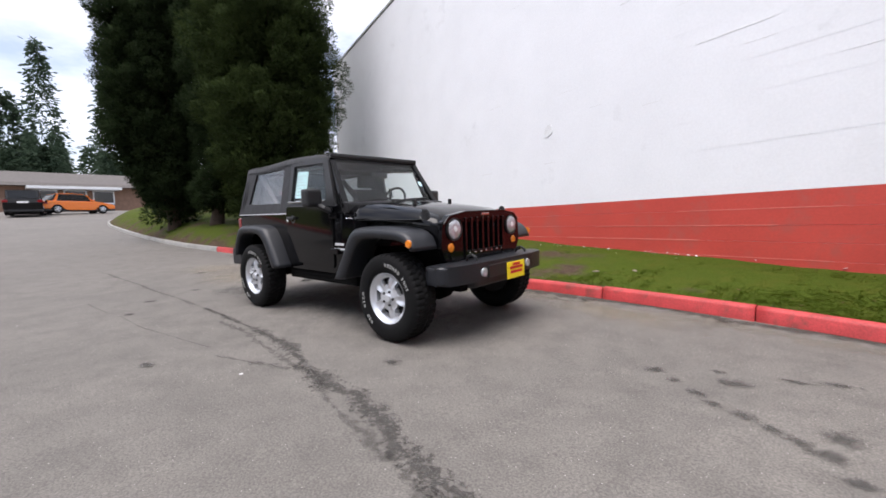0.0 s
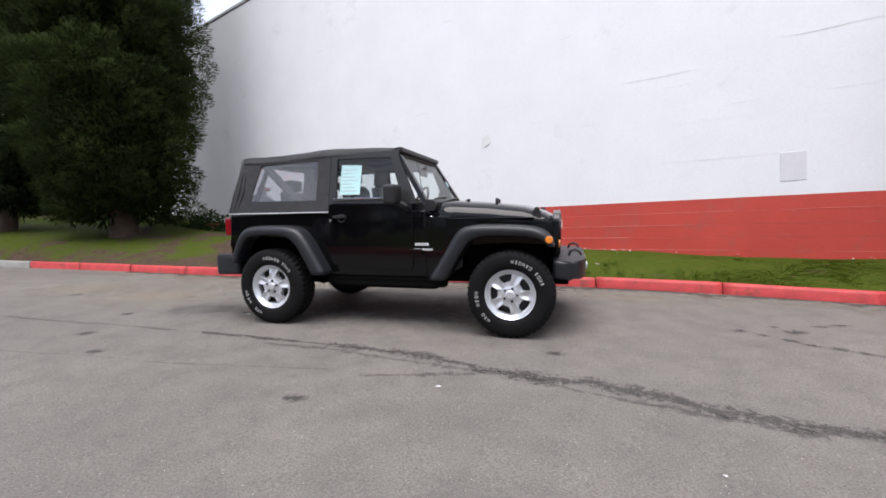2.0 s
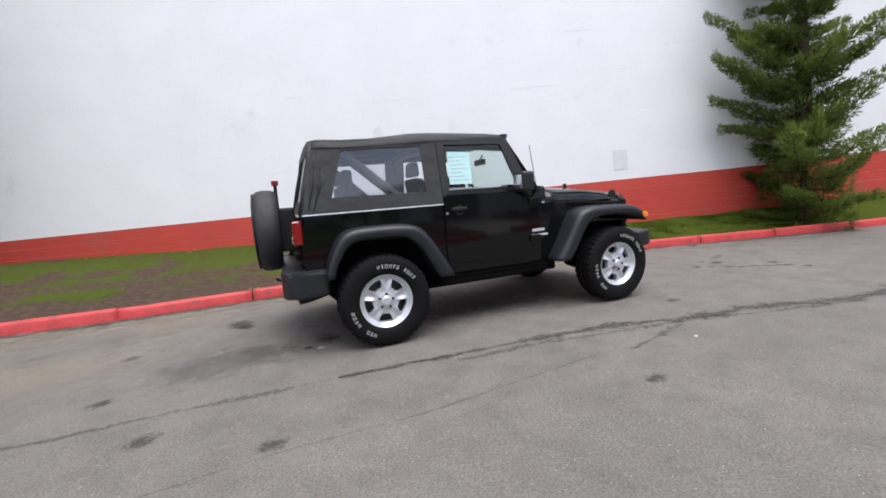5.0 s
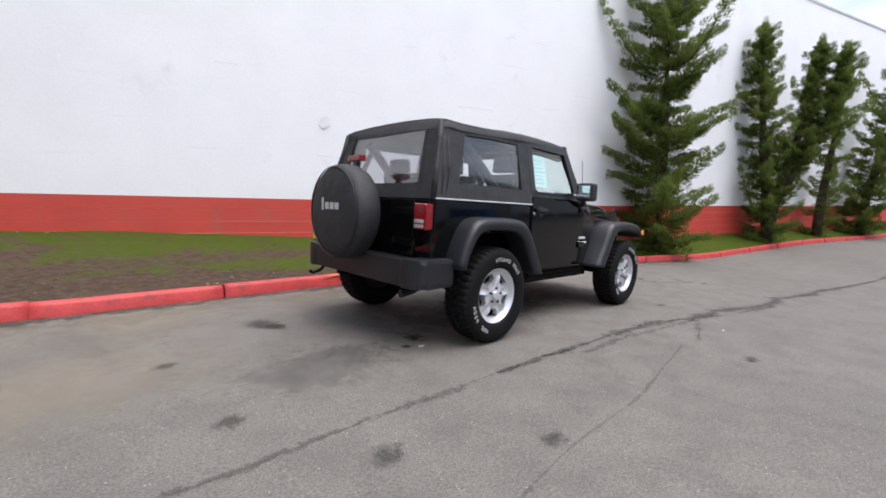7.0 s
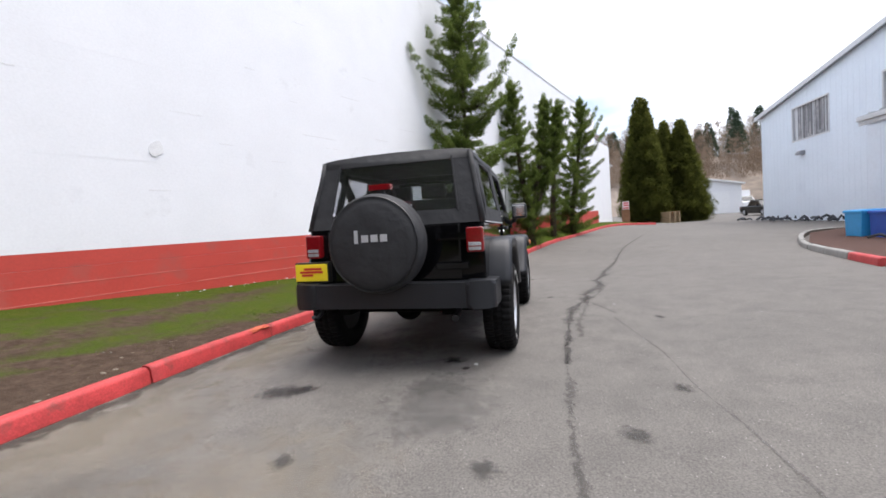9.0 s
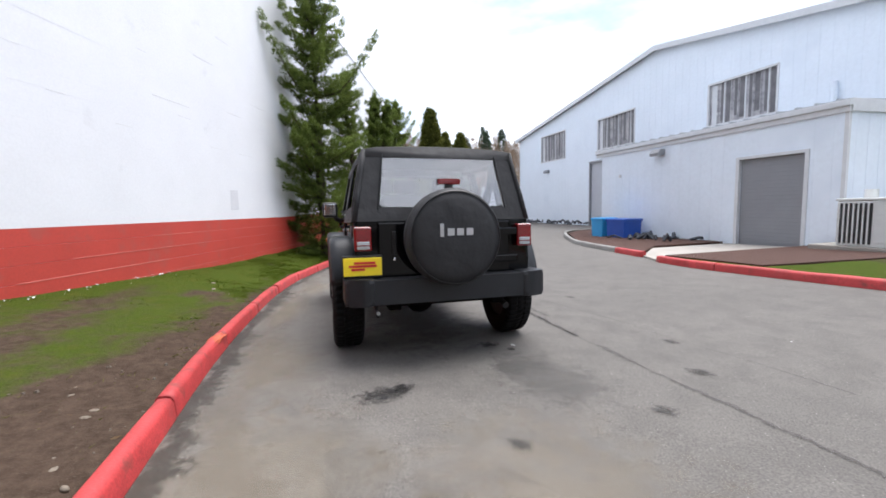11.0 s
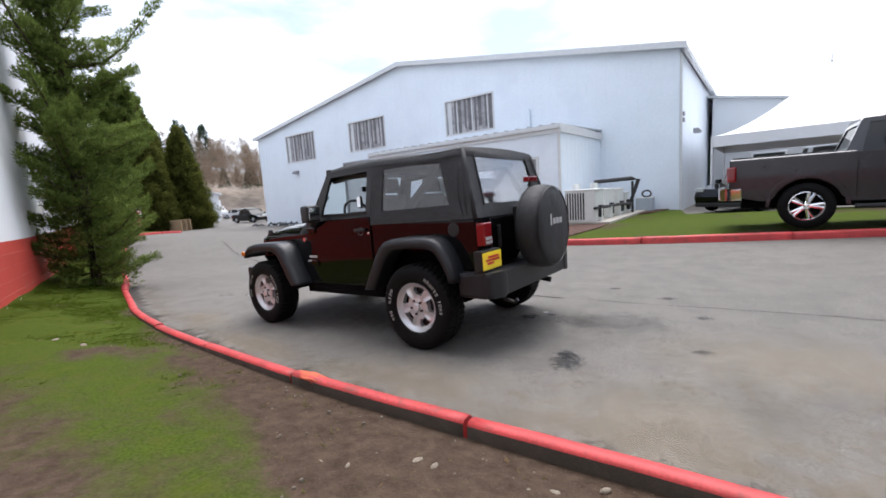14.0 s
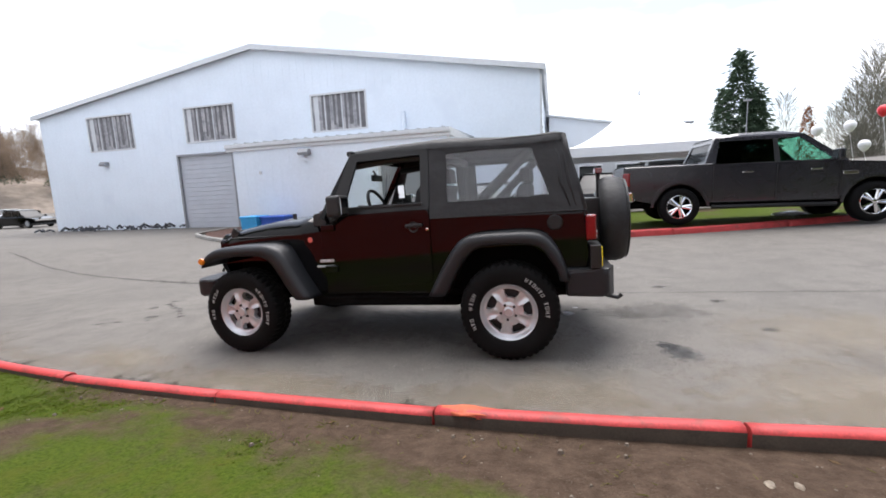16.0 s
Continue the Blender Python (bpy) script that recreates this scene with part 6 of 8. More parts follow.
def meter_box():
    """Two small grey fittings on the side wall, and a hose cabinet at the wall's foot."""
    b = thing("meter_box", "pair of small grey metal boxes on the side wall", "meter box", at=Matrix.Translation((B_R, -16.5, 3.65)))
    for z in (0.0, 0.24):
        part("box_body", box(-0.12, -0.002, -0.16, 0.16, z, z + 0.15, 0.015), M_GREYDOOR, b)
    c = thing("hose_cabinet", "low grey utility cabinet with a coiled black hose", "cabinet", at=Matrix.Translation((0.22, -15.55, gz(0.2, -15.5) + 0.13)))
    part("cabinet_body", box(-0.32, 0.32, -0.25, 0.25, 0.0, 0.52, 0.03), mat("pale_blue_grey_cabinet", (0.42, 0.47, 0.52), 0.5, vary=0.08), c)
    part("cabinet_lid", box(-0.34, 0.34, -0.27, 0.27, 0.522, 0.56, 0.01), M_ACGREY, c)
    part("hose_coil", tube([(-0.06 + 0.17 * math.cos(t), 0.02 * math.sin(3 * t), 0.70 + 0.13 * math.sin(t)) for t in (k * 0.35 for k in range(19))], 0.035), M_BLACKPIPE, c)


meter_box()


def ac_unit(x, y, w, d, h, z):
    u = thing("air_conditioner", "beige outdoor air-conditioning unit on a concrete pad", "air conditioner", "air conditioners", at=Matrix.Translation((x, y, z)))
    part("casing", box(-w / 2, w / 2, -d / 2, d / 2, 0, h, 0.03), M_ACGREY, u)
    part("top_lid", box(-w / 2 - 0.02, w / 2 + 0.02, -d / 2 - 0.02, d / 2 + 0.02, h + 0.002, h + 0.05, 0.015), M_ACGREY, u)
    part("coil_panel", box(w / 2 - 0.06 - w * 0.58, w / 2 - 0.03, d / 2 + 0.002, d / 2 + 0.012, 0.06, h - 0.06), M_DARKFIN, u, "dark condenser coil")
    for k in range(7):
        xx = w / 2 - 0.06 - k * (w * 0.52) / 6
        part("guard_bar", box(xx - 0.016, xx + 0.016, d / 2 + 0.014, d / 2 + 0.034, 0.05, h - 0.05, 0.006), M_ACGREY, u)
    part("service_panel", box(-w / 2 + 0.05, -w / 2 + 0.32, d / 2 + 0.002, d / 2 + 0.015, 0.1, h - 0.3, 0.008), M_ACGREY, u)
    part("valve_box", box(-w / 2 - 0.10, -w / 2 - 0.002, -0.12, 0.15, 0.12, 0.5, 0.01), M_BLACKPIPE, u)
    return u


slab = tagged(link("equipment_pad", box(0.1, 2.0, -15.2, -9.85, gz(1, -12) + 0.10, gz(1, -12) + 0.22, 0.02), M_CONCRETE), "pale concrete equipment pad", "pavement", kind="structure")
PADZ = gz(1, -12) + 0.22
for n, (yy, w, h) in enumerate(((-10.4, 1.0, 0.98), (-11.75, 0.85, 0.95), (-12.9, 0.85, 0.92), (-14.0, 0.7, 0.75))):
    ac_unit(1.05 - 0.05 * n, yy, w, 0.8, h, PADZ)


def pipe_rack():
    r = thing("pipe_rack", "black insulated pipes on a low rack beside the wall", "pipes")
    part("upper_pipe", tube([(1.7, -13.6, PADZ + 1.25), (0.35, -13.9, PADZ + 1.3), (0.12, -13.9, PADZ + 1.25), (0.42, -13.9, PADZ + 0.35), (1.4, -13.2, PADZ + 0.3)], 0.075), M_BLACKPIPE, r)
    part("lower_pipe", tube([(0.55, -9.9, PADZ + 0.42), (0.45, -12.5, PADZ + 0.40), (0.35, -13.8, PADZ + 0.34)], 0.05), M_BLACKPIPE, r)
    for yy in (-10.3, -11.4, -12.5):
        part("pipe_stand", box(0.42, 0.52, yy - 0.03, yy + 0.03, PADZ, PADZ + 0.40, 0.005), M_ACGREY, r)
    part("rack_leg", box(0.30, 0.38, -13.95, -13.87, PADZ - 0.1, PADZ + 1.2, 0.01), M_BLACKPIPE, r)
    for k, (yy, zz) in enumerate(((-10.9, 1.15), (-11.5, 1.15))):
        part("roof_vent", lathe([(0.12, 0.0), (0.12, 0.32), (0.0, 0.32)], sides=16, axis="z", at=(1.45 - k * 0.4, yy, PADZ + 0.9)), M_ACGREY, r)


pipe_rack()


def bin_box(x, y, w, d, h, m, label):
    z = gz(x, y) + 0.08
    b = thing("storage_bin", label, "bin", at=Matrix.Translation((x, y, z)))
    part("bin_body", prism([(-w / 2 + 0.05, 0), (w / 2 - 0.05, 0), (w / 2, h), (-w / 2, h)], -d / 2, d / 2, bevel=0.02), m, b)
    part("bin_rim", box(-w / 2 - 0.03, w / 2 + 0.03, -d / 2 - 0.03, d / 2 + 0.03, h - 0.09, h - 0.01, 0.02), m, b)


bin_box(9.9, -10.2, 0.75, 0.7, 0.78, M_CYANBIN, "bright blue plastic bin on the mulch bed")
bin_box(8.9, -10.35, 1.05, 0.8, 0.76, M_BLUEBIN, "dark blue plastic bin on the mulch bed")


def scrap(x, y, n, spread, seed, label):
    rng = random.Random(seed)
    bm = bmesh.new()
    for _ in range(n):
        px, py = x + rng.uniform(-spread, spread), y + rng.uniform(-spread * 0.4, spread * 0.4)
        z = gz(px, py) + 0.13
        a = rng.uniform(0, 6.3)
        L = rng.uniform(0.2, 0.6)
        tube([(px, py, z), (px + math.cos(a) * L * 0.5, py + math.sin(a) * L * 0.5, z + rng.uniform(0.02, 0.22)), (px + math.cos(a) * L, py + math.sin(a) * L, z + 0.02)], rng.uniform(0.03, 0.07), bm, 6)
    tagged(link("scrap_pile", bm, M_CLUTTER), label, "scrap", kind="stuff")


scrap(7.4, -10.3, 26, 1.3, 3, "heap of dark hoses and scrap on the mulch bed")
scrap(22.0, -15.0, 30, 3.0, 4, "dark scrap and car parts along the building foot")
scrap(26.5, -14.8, 16, 1.6, 5, "dark scrap bags by the building corner")


# ---------------------------------------------------------------- parked vehicles
def simple_wheel(parent, x, y, r, w, s, rim):
    t = part("wheel", lathe([(r * 0.62, -w / 2), (r * 0.75, -w / 2 - 0.01), (r * 0.95, -w / 2 + 0.01), (r, -w / 2 + 0.05), (r, w / 2 - 0.05), (r * 0.95, w / 2 - 0.01), (r * 0.75, w / 2 + 0.01), (r * 0.62, w / 2)], sides=32, closed=True), M_RUBBER, parent, smooth=True)
    t.matrix_local = Matrix.Translation((x, y, r))
    bm = lathe([(r * 0.55, s * (w / 2 - 0.02)), (r * 0.60, s * (w / 2 + 0.004)), (r * 0.64, s * (w / 2 - 0.002)), (r * 0.62, -s * w / 2)], sides=32, closed=True)
    for k in range(5):
        a = k * 2 * math.pi / 5
        for da in (-0.16, 0.16):
            tube([(math.cos(a) * r * 0.12, s * (w / 2 - 0.015), math.sin(a) * r * 0.12), (math.cos(a + da) * r * 0.57, s * (w / 2 - 0.01), math.sin(a + da) * r * 0.57)], [r * 0.085, r * 0.06], bm, 6)
    lathe([(0.0, s * (w / 2 + 0.005)), (r * 0.13, s * (w / 2)), (r * 0.15, s * (w / 2 - 0.04)), (0.0, s * (w / 2 - 0.04))], bm, 16)
    part("rim", bm, rim, t)
    part("brake_disc", lathe([(0.0, s * 0.0), (r * 0.6, s * 0.0), (r * 0.6, s * 0.03), (0.0, s * 0.03)], sides=24), M_UNDER, t)


def arch_cut(x, r, z0, n=8):
    """Points over a wheel opening, from front to back."""
    return [(x + r * math.cos(t), max(z0, r * math.sin(t) + 0.38)) for t in (math.pi * k / n for k in range(n + 1))]


def build_pickup():
    m_body = mat("dark_grey_metallic_paint", (0.030, 0.030, 0.036), 0.25, metal=0.3, vary=0.06, bump=0.0, coat=0.6)
    gzz = gz(-6.1, -7.5) + 0.11
    tr = thing("pickup_truck", "dark grey four-door pickup truck parked on the grass", "pickup truck", at=Matrix.Translation((-6.08, -7.58, gzz)) @ Matrix.Rotation(radians(180.0), 4, 'Z'))
    P = lambda name, bm, m, label="", parent=None: part(name, bm, m, parent or tr, label)
    hw, r = 0.98, 0.42
    low = 0.48
    outline = [(2.72, low + 0.1), (2.74, 0.95), (2.66, 1.12)]
    outline += [(2.3, 1.20), (1.25, 1.28), (1.1, 1.28), (-1.15, 1.28), (-1.17, 1.36), (-2.98, 1.36), (-3.0, 0.62), (-2.55, 0.60)]
    rear = [(-1.80 + 0.56 * math.cos(t), max(0.5, 0.42 + 0.56 * math.sin(t))) for t in (math.pi - math.pi * k / 10 for k in range(11))]
    front = [(1.80 + 0.56 * math.cos(t), max(0.5, 0.42 + 0.56 * math.sin(t))) for t in (math.pi - math.pi * k / 10 for k in range(11))]
    outline += rear + [(-1.2, low), (1.2, low)] + front + [(2.5, low + 0.02)]
    P("body", prism(outline, -hw, hw, bevel=0.05, seg=3), m_body)
    for x in (-1.8, 1.8):
        P("wheel_well", box(x - 0.5, x + 0.5, -0.70, 0.70, 0.45, 1.0), M_UNDER)
        for s in (-1, 1):
            arch = [(x + 0.60 * math.cos(t), 0.42 + 0.60 * math.sin(t)) for t in (math.pi * k / 14 for k in range(15))]
            arch += [(x + 0.545 * math.cos(t), 0.42 + 0.545 * math.sin(t)) for t in (math.pi - math.pi * k / 14 for k in range(15))]
            P("wheel_lip", prism(arch, s * (hw - 0.02), s * (hw + 0.025), bevel=0.008), m_body)
            simple_wheel(tr, x, s * 0.86, r, 0.27, s, M_CHROME)
    # greenhouse
    def cab_sec(x, hw0, z0, hw1, z1):
        return [(x, -hw0, z0), (x, -hw1, z1 - 0.05), (x, -hw1 + 0.08, z1), (x, hw1 - 0.08, z1), (x, hw1, z1 - 0.05), (x, hw0, z0)]
    P("roof", loft([cab_sec(0.62, 0.70, 1.84, 0.66, 1.93), cab_sec(0.2, 0.76, 1.86, 0.70, 1.985), cab_sec(-0.6, 0.78, 1.86, 0.72, 1.99), cab_sec(-1.10, 0.76, 1.83, 0.70, 1.92)]), m_body)
    sidef = lambda s: (lambda u, v, d: (u, s * (0.965 - (v - 1.27) * 0.30 - d), v))
    for s in (-1, 1):
        # pillars and side glass
        P("side_frame", frame_panel([(-1.32, 1.27), (1.30, 1.27), (1.32, 1.30), (0.58, 1.90), (-1.08, 1.90)], [(-1.10, 1.33), (1.02, 1.33), (1.04, 1.36), (0.52, 1.82), (-1.0, 1.82)], sidef(s), 0.05), m_body)
        P("door_pillar", plate([(0.02, 1.32), (0.12, 1.32), (0.10, 1.83), (0.02, 1.83)], sidef(s), 0.04), M_TRIM)
        P("rear_side_window", plate([(-1.10, 1.33), (0.02, 1.33), (0.02, 1.82), (-1.0, 1.82)], lambda u, v, d, s=s: sidef(s)(u, v, d + 0.02), 0.005), M_DARKGLASS, "tinted rear side window")
        P("front_side_window", plate([(0.12, 1.33), (1.02, 1.33), (1.04, 1.36), (0.52, 1.82), (0.11, 1.82)], lambda u, v, d, s=s: sidef(s)(u, v, d + 0.02), 0.005), M_GREENGLASS, "clear greenish side window")
        P("belt_trim", plate([(-1.15, 1.305), (1.1, 1.305), (1.1, 1.33), (-1.15, 1.33)], lambda u, v, d, s=s: sidef(s)(u, v, d - 0.006), 0.01), M_TRIM)
        for x in (0.95, -0.30):
            P("door_handle", box(x - 0.30, x - 0.10, s * hw + (0.005 if s > 0 else -0.03), s * hw + (0.03 if s > 0 else -0.005), 1.12, 1.155, 0.008), M_CHROME, "chrome door handle")
        for x in (1.18, 0.06, -1.14):
            P("door_gap", box(x - 0.006, x + 0.006, s * hw - 0.01, s * hw + 0.002, 0.55, 1.27), M_TRIM)
        P("side_badge", box(1.22, 1.48, s * hw + (0.0 if s > 0 else -0.012), s * hw + (0.012 if s > 0 else 0.0), 1.0, 1.07, 0.005), M_CHROME)
        mir = P("door_mirror", box(0.98, 1.12, s * 1.02, s * 1.24, 1.30, 1.52, 0.04), m_body)
        P("mirror_arm", box(1.02, 1.10, s * 0.93, s * 1.03, 1.31, 1.38, 0.01), M_TRIM, parent=mir)
        P("tail_light", box(-3.02, -2.86, s * hw - 0.10, s * hw + 0.012, 0.92, 1.22, 0.03), M_REDLENS, "red tail light with a clear band")
        P("tail_light_band", box(-3.024, -2.87, s * hw - 0.08, s * hw + 0.015, 0.98, 1.05, 0.01), M_CLEARLENS)
        P("headlight", box(2.55, 2.745, s * 0.58, s * 0.96, 0.95, 1.12, 0.03), M_CLEARLENS)
        P("sill_step", tube([(-1.15, s * 0.97, 0.40), (1.15, s * 0.97, 0.40)], 0.045), M_TRIM)
    wsf = lambda u, v, d: (1.30 - 0.70 * v - d, u * (0.93 - 0.22 * v), 1.29 + 0.60 * v)
    P("windscreen_frame", frame_panel([(-1, 0), (1, 0), (1, 1.02), (-1, 1.02)], [(-0.92, 0.06), (0.92, 0.06), (0.90, 0.94), (-0.90, 0.94)], wsf, 0.05), m_body)
    P("windscreen", plate([(-0.92, 0.06), (0.92, 0.06), (0.90, 0.94), (-0.90, 0.94)], lambda u, v, d: wsf(u, v, d + 0.02), 0.005), M_GLASS)
    bwf = lambda u, v, d: (-1.32 + 0.22 * v + d, u * (0.93 - 0.18 * v), 1.29 + 0.58 * v)
    P("rear_frame", frame_panel([(-1, 0), (1, 0), (1, 1), (-1, 1)], [(-0.85, 0.2), (0.85, 0.2), (0.85, 0.88), (-0.85, 0.88)], bwf, 0.05), m_body)
    P("rear_window", plate([(-0.85, 0.2), (0.85, 0.2), (0.85, 0.88), (-0.85, 0.88)], lambda u, v, d: bwf(u, v, d + 0.02), 0.005), M_DARKGLASS)
    P("bed_cover", box(-2.95, -1.4, -0.80, 0.80, 1.362, 1.39, 0.01), M_TRIM)
    P("rear_bumper", prism(round_line([(-3.0, -0.98), (-3.16, -0.9), (-3.2, -0.5), (-3.2, 0.5), (-3.16, 0.9), (-3.0, 0.98), (-2.75, 0.985), (-2.75, -0.985)], 0.05, 3), 0.56, 0.80, "z", 0.03), M_CHROME, "chrome rear bumper")
    P("front_bumper", prism(round_line([(2.55, -0.98), (2.74, -0.94), (2.84, -0.6), (2.84, 0.6), (2.74, 0.94), (2.55, 0.98)], 0.05, 3), 0.5, 0.76, "z", 0.03), M_CHROME, "chrome front bumper")
    P("front_grille", box(2.70, 2.78, -0.52, 0.52, 0.80, 1.16, 0.03), M_CHROME)
    for s in (-1, 1):
        P("truck_seat", box(-0.25, 0.05, s * 0.4 - 0.25, s * 0.4 + 0.25, 1.0, 1.62, 0.06), M_SEAT)
    P("underbody", box(-2.8, 2.5, -0.6, 0.6, 0.38, 0.52, 0.02), M_UNDER)


build_pickup()


def build_car(name, label, category, at, paint, length=4.4, width=1.78, height=1.48, kind="hatch", rim=M_RIM):
    """A plain parked car; its nose looks along +x."""
    c = thing(name, label, category, at=at)
    P = lambda nm, bm, m, lab="", parent=None: part(nm, bm, m, parent or c, lab)
    L, hw, r = length / 2, width / 2, 0.33 if height < 1.6 else 0.37
    fx, rx = L - 0.85, -L + 0.80
    belt = height * 0.60
    arch = lambda x: [(x + (r + 0.06) * math.cos(t), max(0.28, r + (r + 0.06) * math.sin(t))) for t in (math.pi - math.pi * k / 8 for k in range(9))]
    hoodz = belt - 0.04
    out = [(L - 0.05, 0.34), (L, 0.55), (L - 0.12, hoodz - 0.14), (L - 0.95, hoodz), (L - 1.15, belt), (-L + 0.12, belt + 0.03), (-L, belt - 0.22), (-L + 0.04, 0.36)]
    out += arch(rx) + [(rx + r + 0.2, 0.24), (fx - r - 0.2, 0.24)] + arch(fx)
    P("body", prism(out, -hw, hw, bevel=0.06, seg=3), paint)
    back = -L + (0.30 if kind != "sedan" else 0.95)
    roof_f, roof_r = L - 1.95, -L + (0.75 if kind == "hatch" else 0.45 if kind == "suv" else 1.6)
    green = [(L - 1.15, belt - 0.01), (roof_f, height - 0.06), ((roof_f + roof_r) / 2, height), (roof_r, height - 0.05), (back, belt + 0.01)]
    P("cabin", prism(green, -hw + 0.16, hw - 0.16, bevel=0.07, seg=3), M_TRIM)
    P("roof_panel", prism([(roof_f + 0.05, height - 0.05), ((roof_f + roof_r) / 2, height + 0.012), (roof_r - 0.03, height - 0.04), (roof_r, height - 0.075), ((roof_f + roof_r) / 2, height - 0.03), (roof_f, height - 0.085)], -hw + 0.15, hw - 0.15, bevel=0.02), paint)
    for s in (-1, 1):
        y = s * (hw - 0.16)
        for a, b in ((0.08, 0.48), (0.52, 0.92)):
            x0, x1 = back + 0.25 + (L - 1.4 - back - 0.25) * a, back + 0.25 + (L - 1.4 - back - 0.25) * b
            P("side_window", box(x0, x1, y - 0.01, y + s * 0.012, belt + 0.05, height - 0.14, 0.01), M_DARKGLASS)
        for xx, w in ((L - 1.45, 0.0), (roof_r + 0.1, 0.0)):
            P("pillar", prism([(xx - 0.04, belt), (xx + 0.06, belt), (xx - 0.32, height - 0.07), (xx - 0.40, height - 0.07)] if xx > 0 else [(xx - 0.25, belt), (xx - 0.05, belt), (xx + 0.10, height - 0.07), (xx, height - 0.07)], y - 0.01, y + s * 0.025), paint)
        P("tail_light", box(-L - 0.005, -L + 0.25, s * hw - s * 0.25, s * hw + s * 0.004, belt - 0.20, belt - 0.04, 0.02), M_REDLENS)
        P("headlight", box(L - 0.35, L - 0.06, s * hw - s * 0.32, s * hw - s * 0.01, belt - 0.27, belt - 0.13, 0.02), M_CLEARLENS)
        P("door_mirror", box(L - 1.55, L - 1.38, s * hw, s * (hw + 0.16), belt, belt + 0.13, 0.03), paint)
        for xx in (rx, fx):
            simple_wheel(c, xx, s * (hw - 0.11), r, 0.20, s, rim)
    P("rear_window", prism([(back - 0.005, belt + 0.08), (roof_r - 0.03, height - 0.10), (roof_r - 0.01, height - 0.10), (back + 0.02, belt + 0.08)], -hw + 0.25, hw - 0.25), M_DARKGLASS)
    P("rear_plate", box(-L - 0.012, -L, -0.26, 0.26, belt - 0.25, belt - 0.13), M_WHITE)
    P("lower_trim", box(-L + 0.03, L - 0.03, -hw + 0.03, hw - 0.03, 0.20, 0.34, 0.03), M_TRIM)


def ground_at(x, y, turn, lift=0.0):
    return Matrix.Translation((x, y, gz(x, y) + lift)) @ Matrix.Rotation(radians(turn), 4, 'Z')


M_ORANGE = mat("orange_car_paint", (0.72, 0.17, 0.012), 0.25, vary=0.05, bump=0.0, coat=0.8)
M_SILVER = mat("silver_car_paint", (0.50, 0.52, 0.55), 0.3, metal=0.4, vary=0.05, bump=0.0, coat=0.5)
M_WHITEPAINT = mat("white_car_paint", (0.72, 0.73, 0.74), 0.3, vary=0.05, bump=0.0, coat=0.5)
build_car("hatchback", "bright orange hatchback parked by the street", "car", ground_at(-38.2, 3.0, 102), M_ORANGE)
build_car("dark_suv", "black sport utility vehicle parked beside the orange car", "car", ground_at(-36.2, 0.1, 172), M_PAINT, 4.5, 1.85, 1.66, "suv")
build_car("parked_suv", "black sport utility vehicle parked under the white canopy", "car", ground_at(-3.6, -15.6, 60), M_PAINT, 4.5, 1.85, 1.66, "suv", M_CHROME)
build_car("silver_suv", "silver sport utility vehicle with roof rails behind the truck", "car", ground_at(-6.6, -13.2, 175), M_SILVER, 4.8, 1.9, 1.86, "suv")
build_car("silver_sedan", "silver saloon car parked in the far lot", "car", ground_at(62, -30.5, 200), M_SILVER, 4.6, 1.8, 1.45, "sedan")
build_car("dark_sedan", "dark saloon car parked by the building corner", "car", ground_at(40, -20.5, 185), M_PAINT, 4.6, 1.8, 1.45, "sedan")
build_car("white_sedan", "white car parked in the far lot", "car", ground_at(66, -34.5, 190), M_WHITEPAINT, 4.6, 1.8, 1.5, "sedan")


def build_van():
    v = thing("box_van", "white box van parked in the far lot", "van", at=ground_at(68, -29, 190))
    part("cargo_box", box(-3.0, 1.4, -1.1, 1.1, 0.6, 3.0, 0.06), M_WHITEPAINT, v)
    part("cab", prism([(1.42, 0.5), (3.1, 0.5), (3.1, 1.2), (2.5, 1.4), (2.0, 2.1), (1.42, 2.1)], -1.0, 1.0, bevel=0.06), M_WHITEPAINT, v)
    part("windscreen", prism([(2.52, 1.42), (2.06, 2.05), (2.08, 2.07), (2.55, 1.44)], -0.85, 0.85), M_DARKGLASS, v)
    for x in (-2.0, 2.3):
        for s in (-1, 1):
            simple_wheel(v, x, s * 0.92, 0.4, 0.25, s, M_RIM)


build_van()


# ---------------------------------------------------------------- canopy, far buildings, signs
M_CANVAS = mat("white_canopy_canvas", (0.80, 0.80, 0.81), 0.7, vary=0.03)


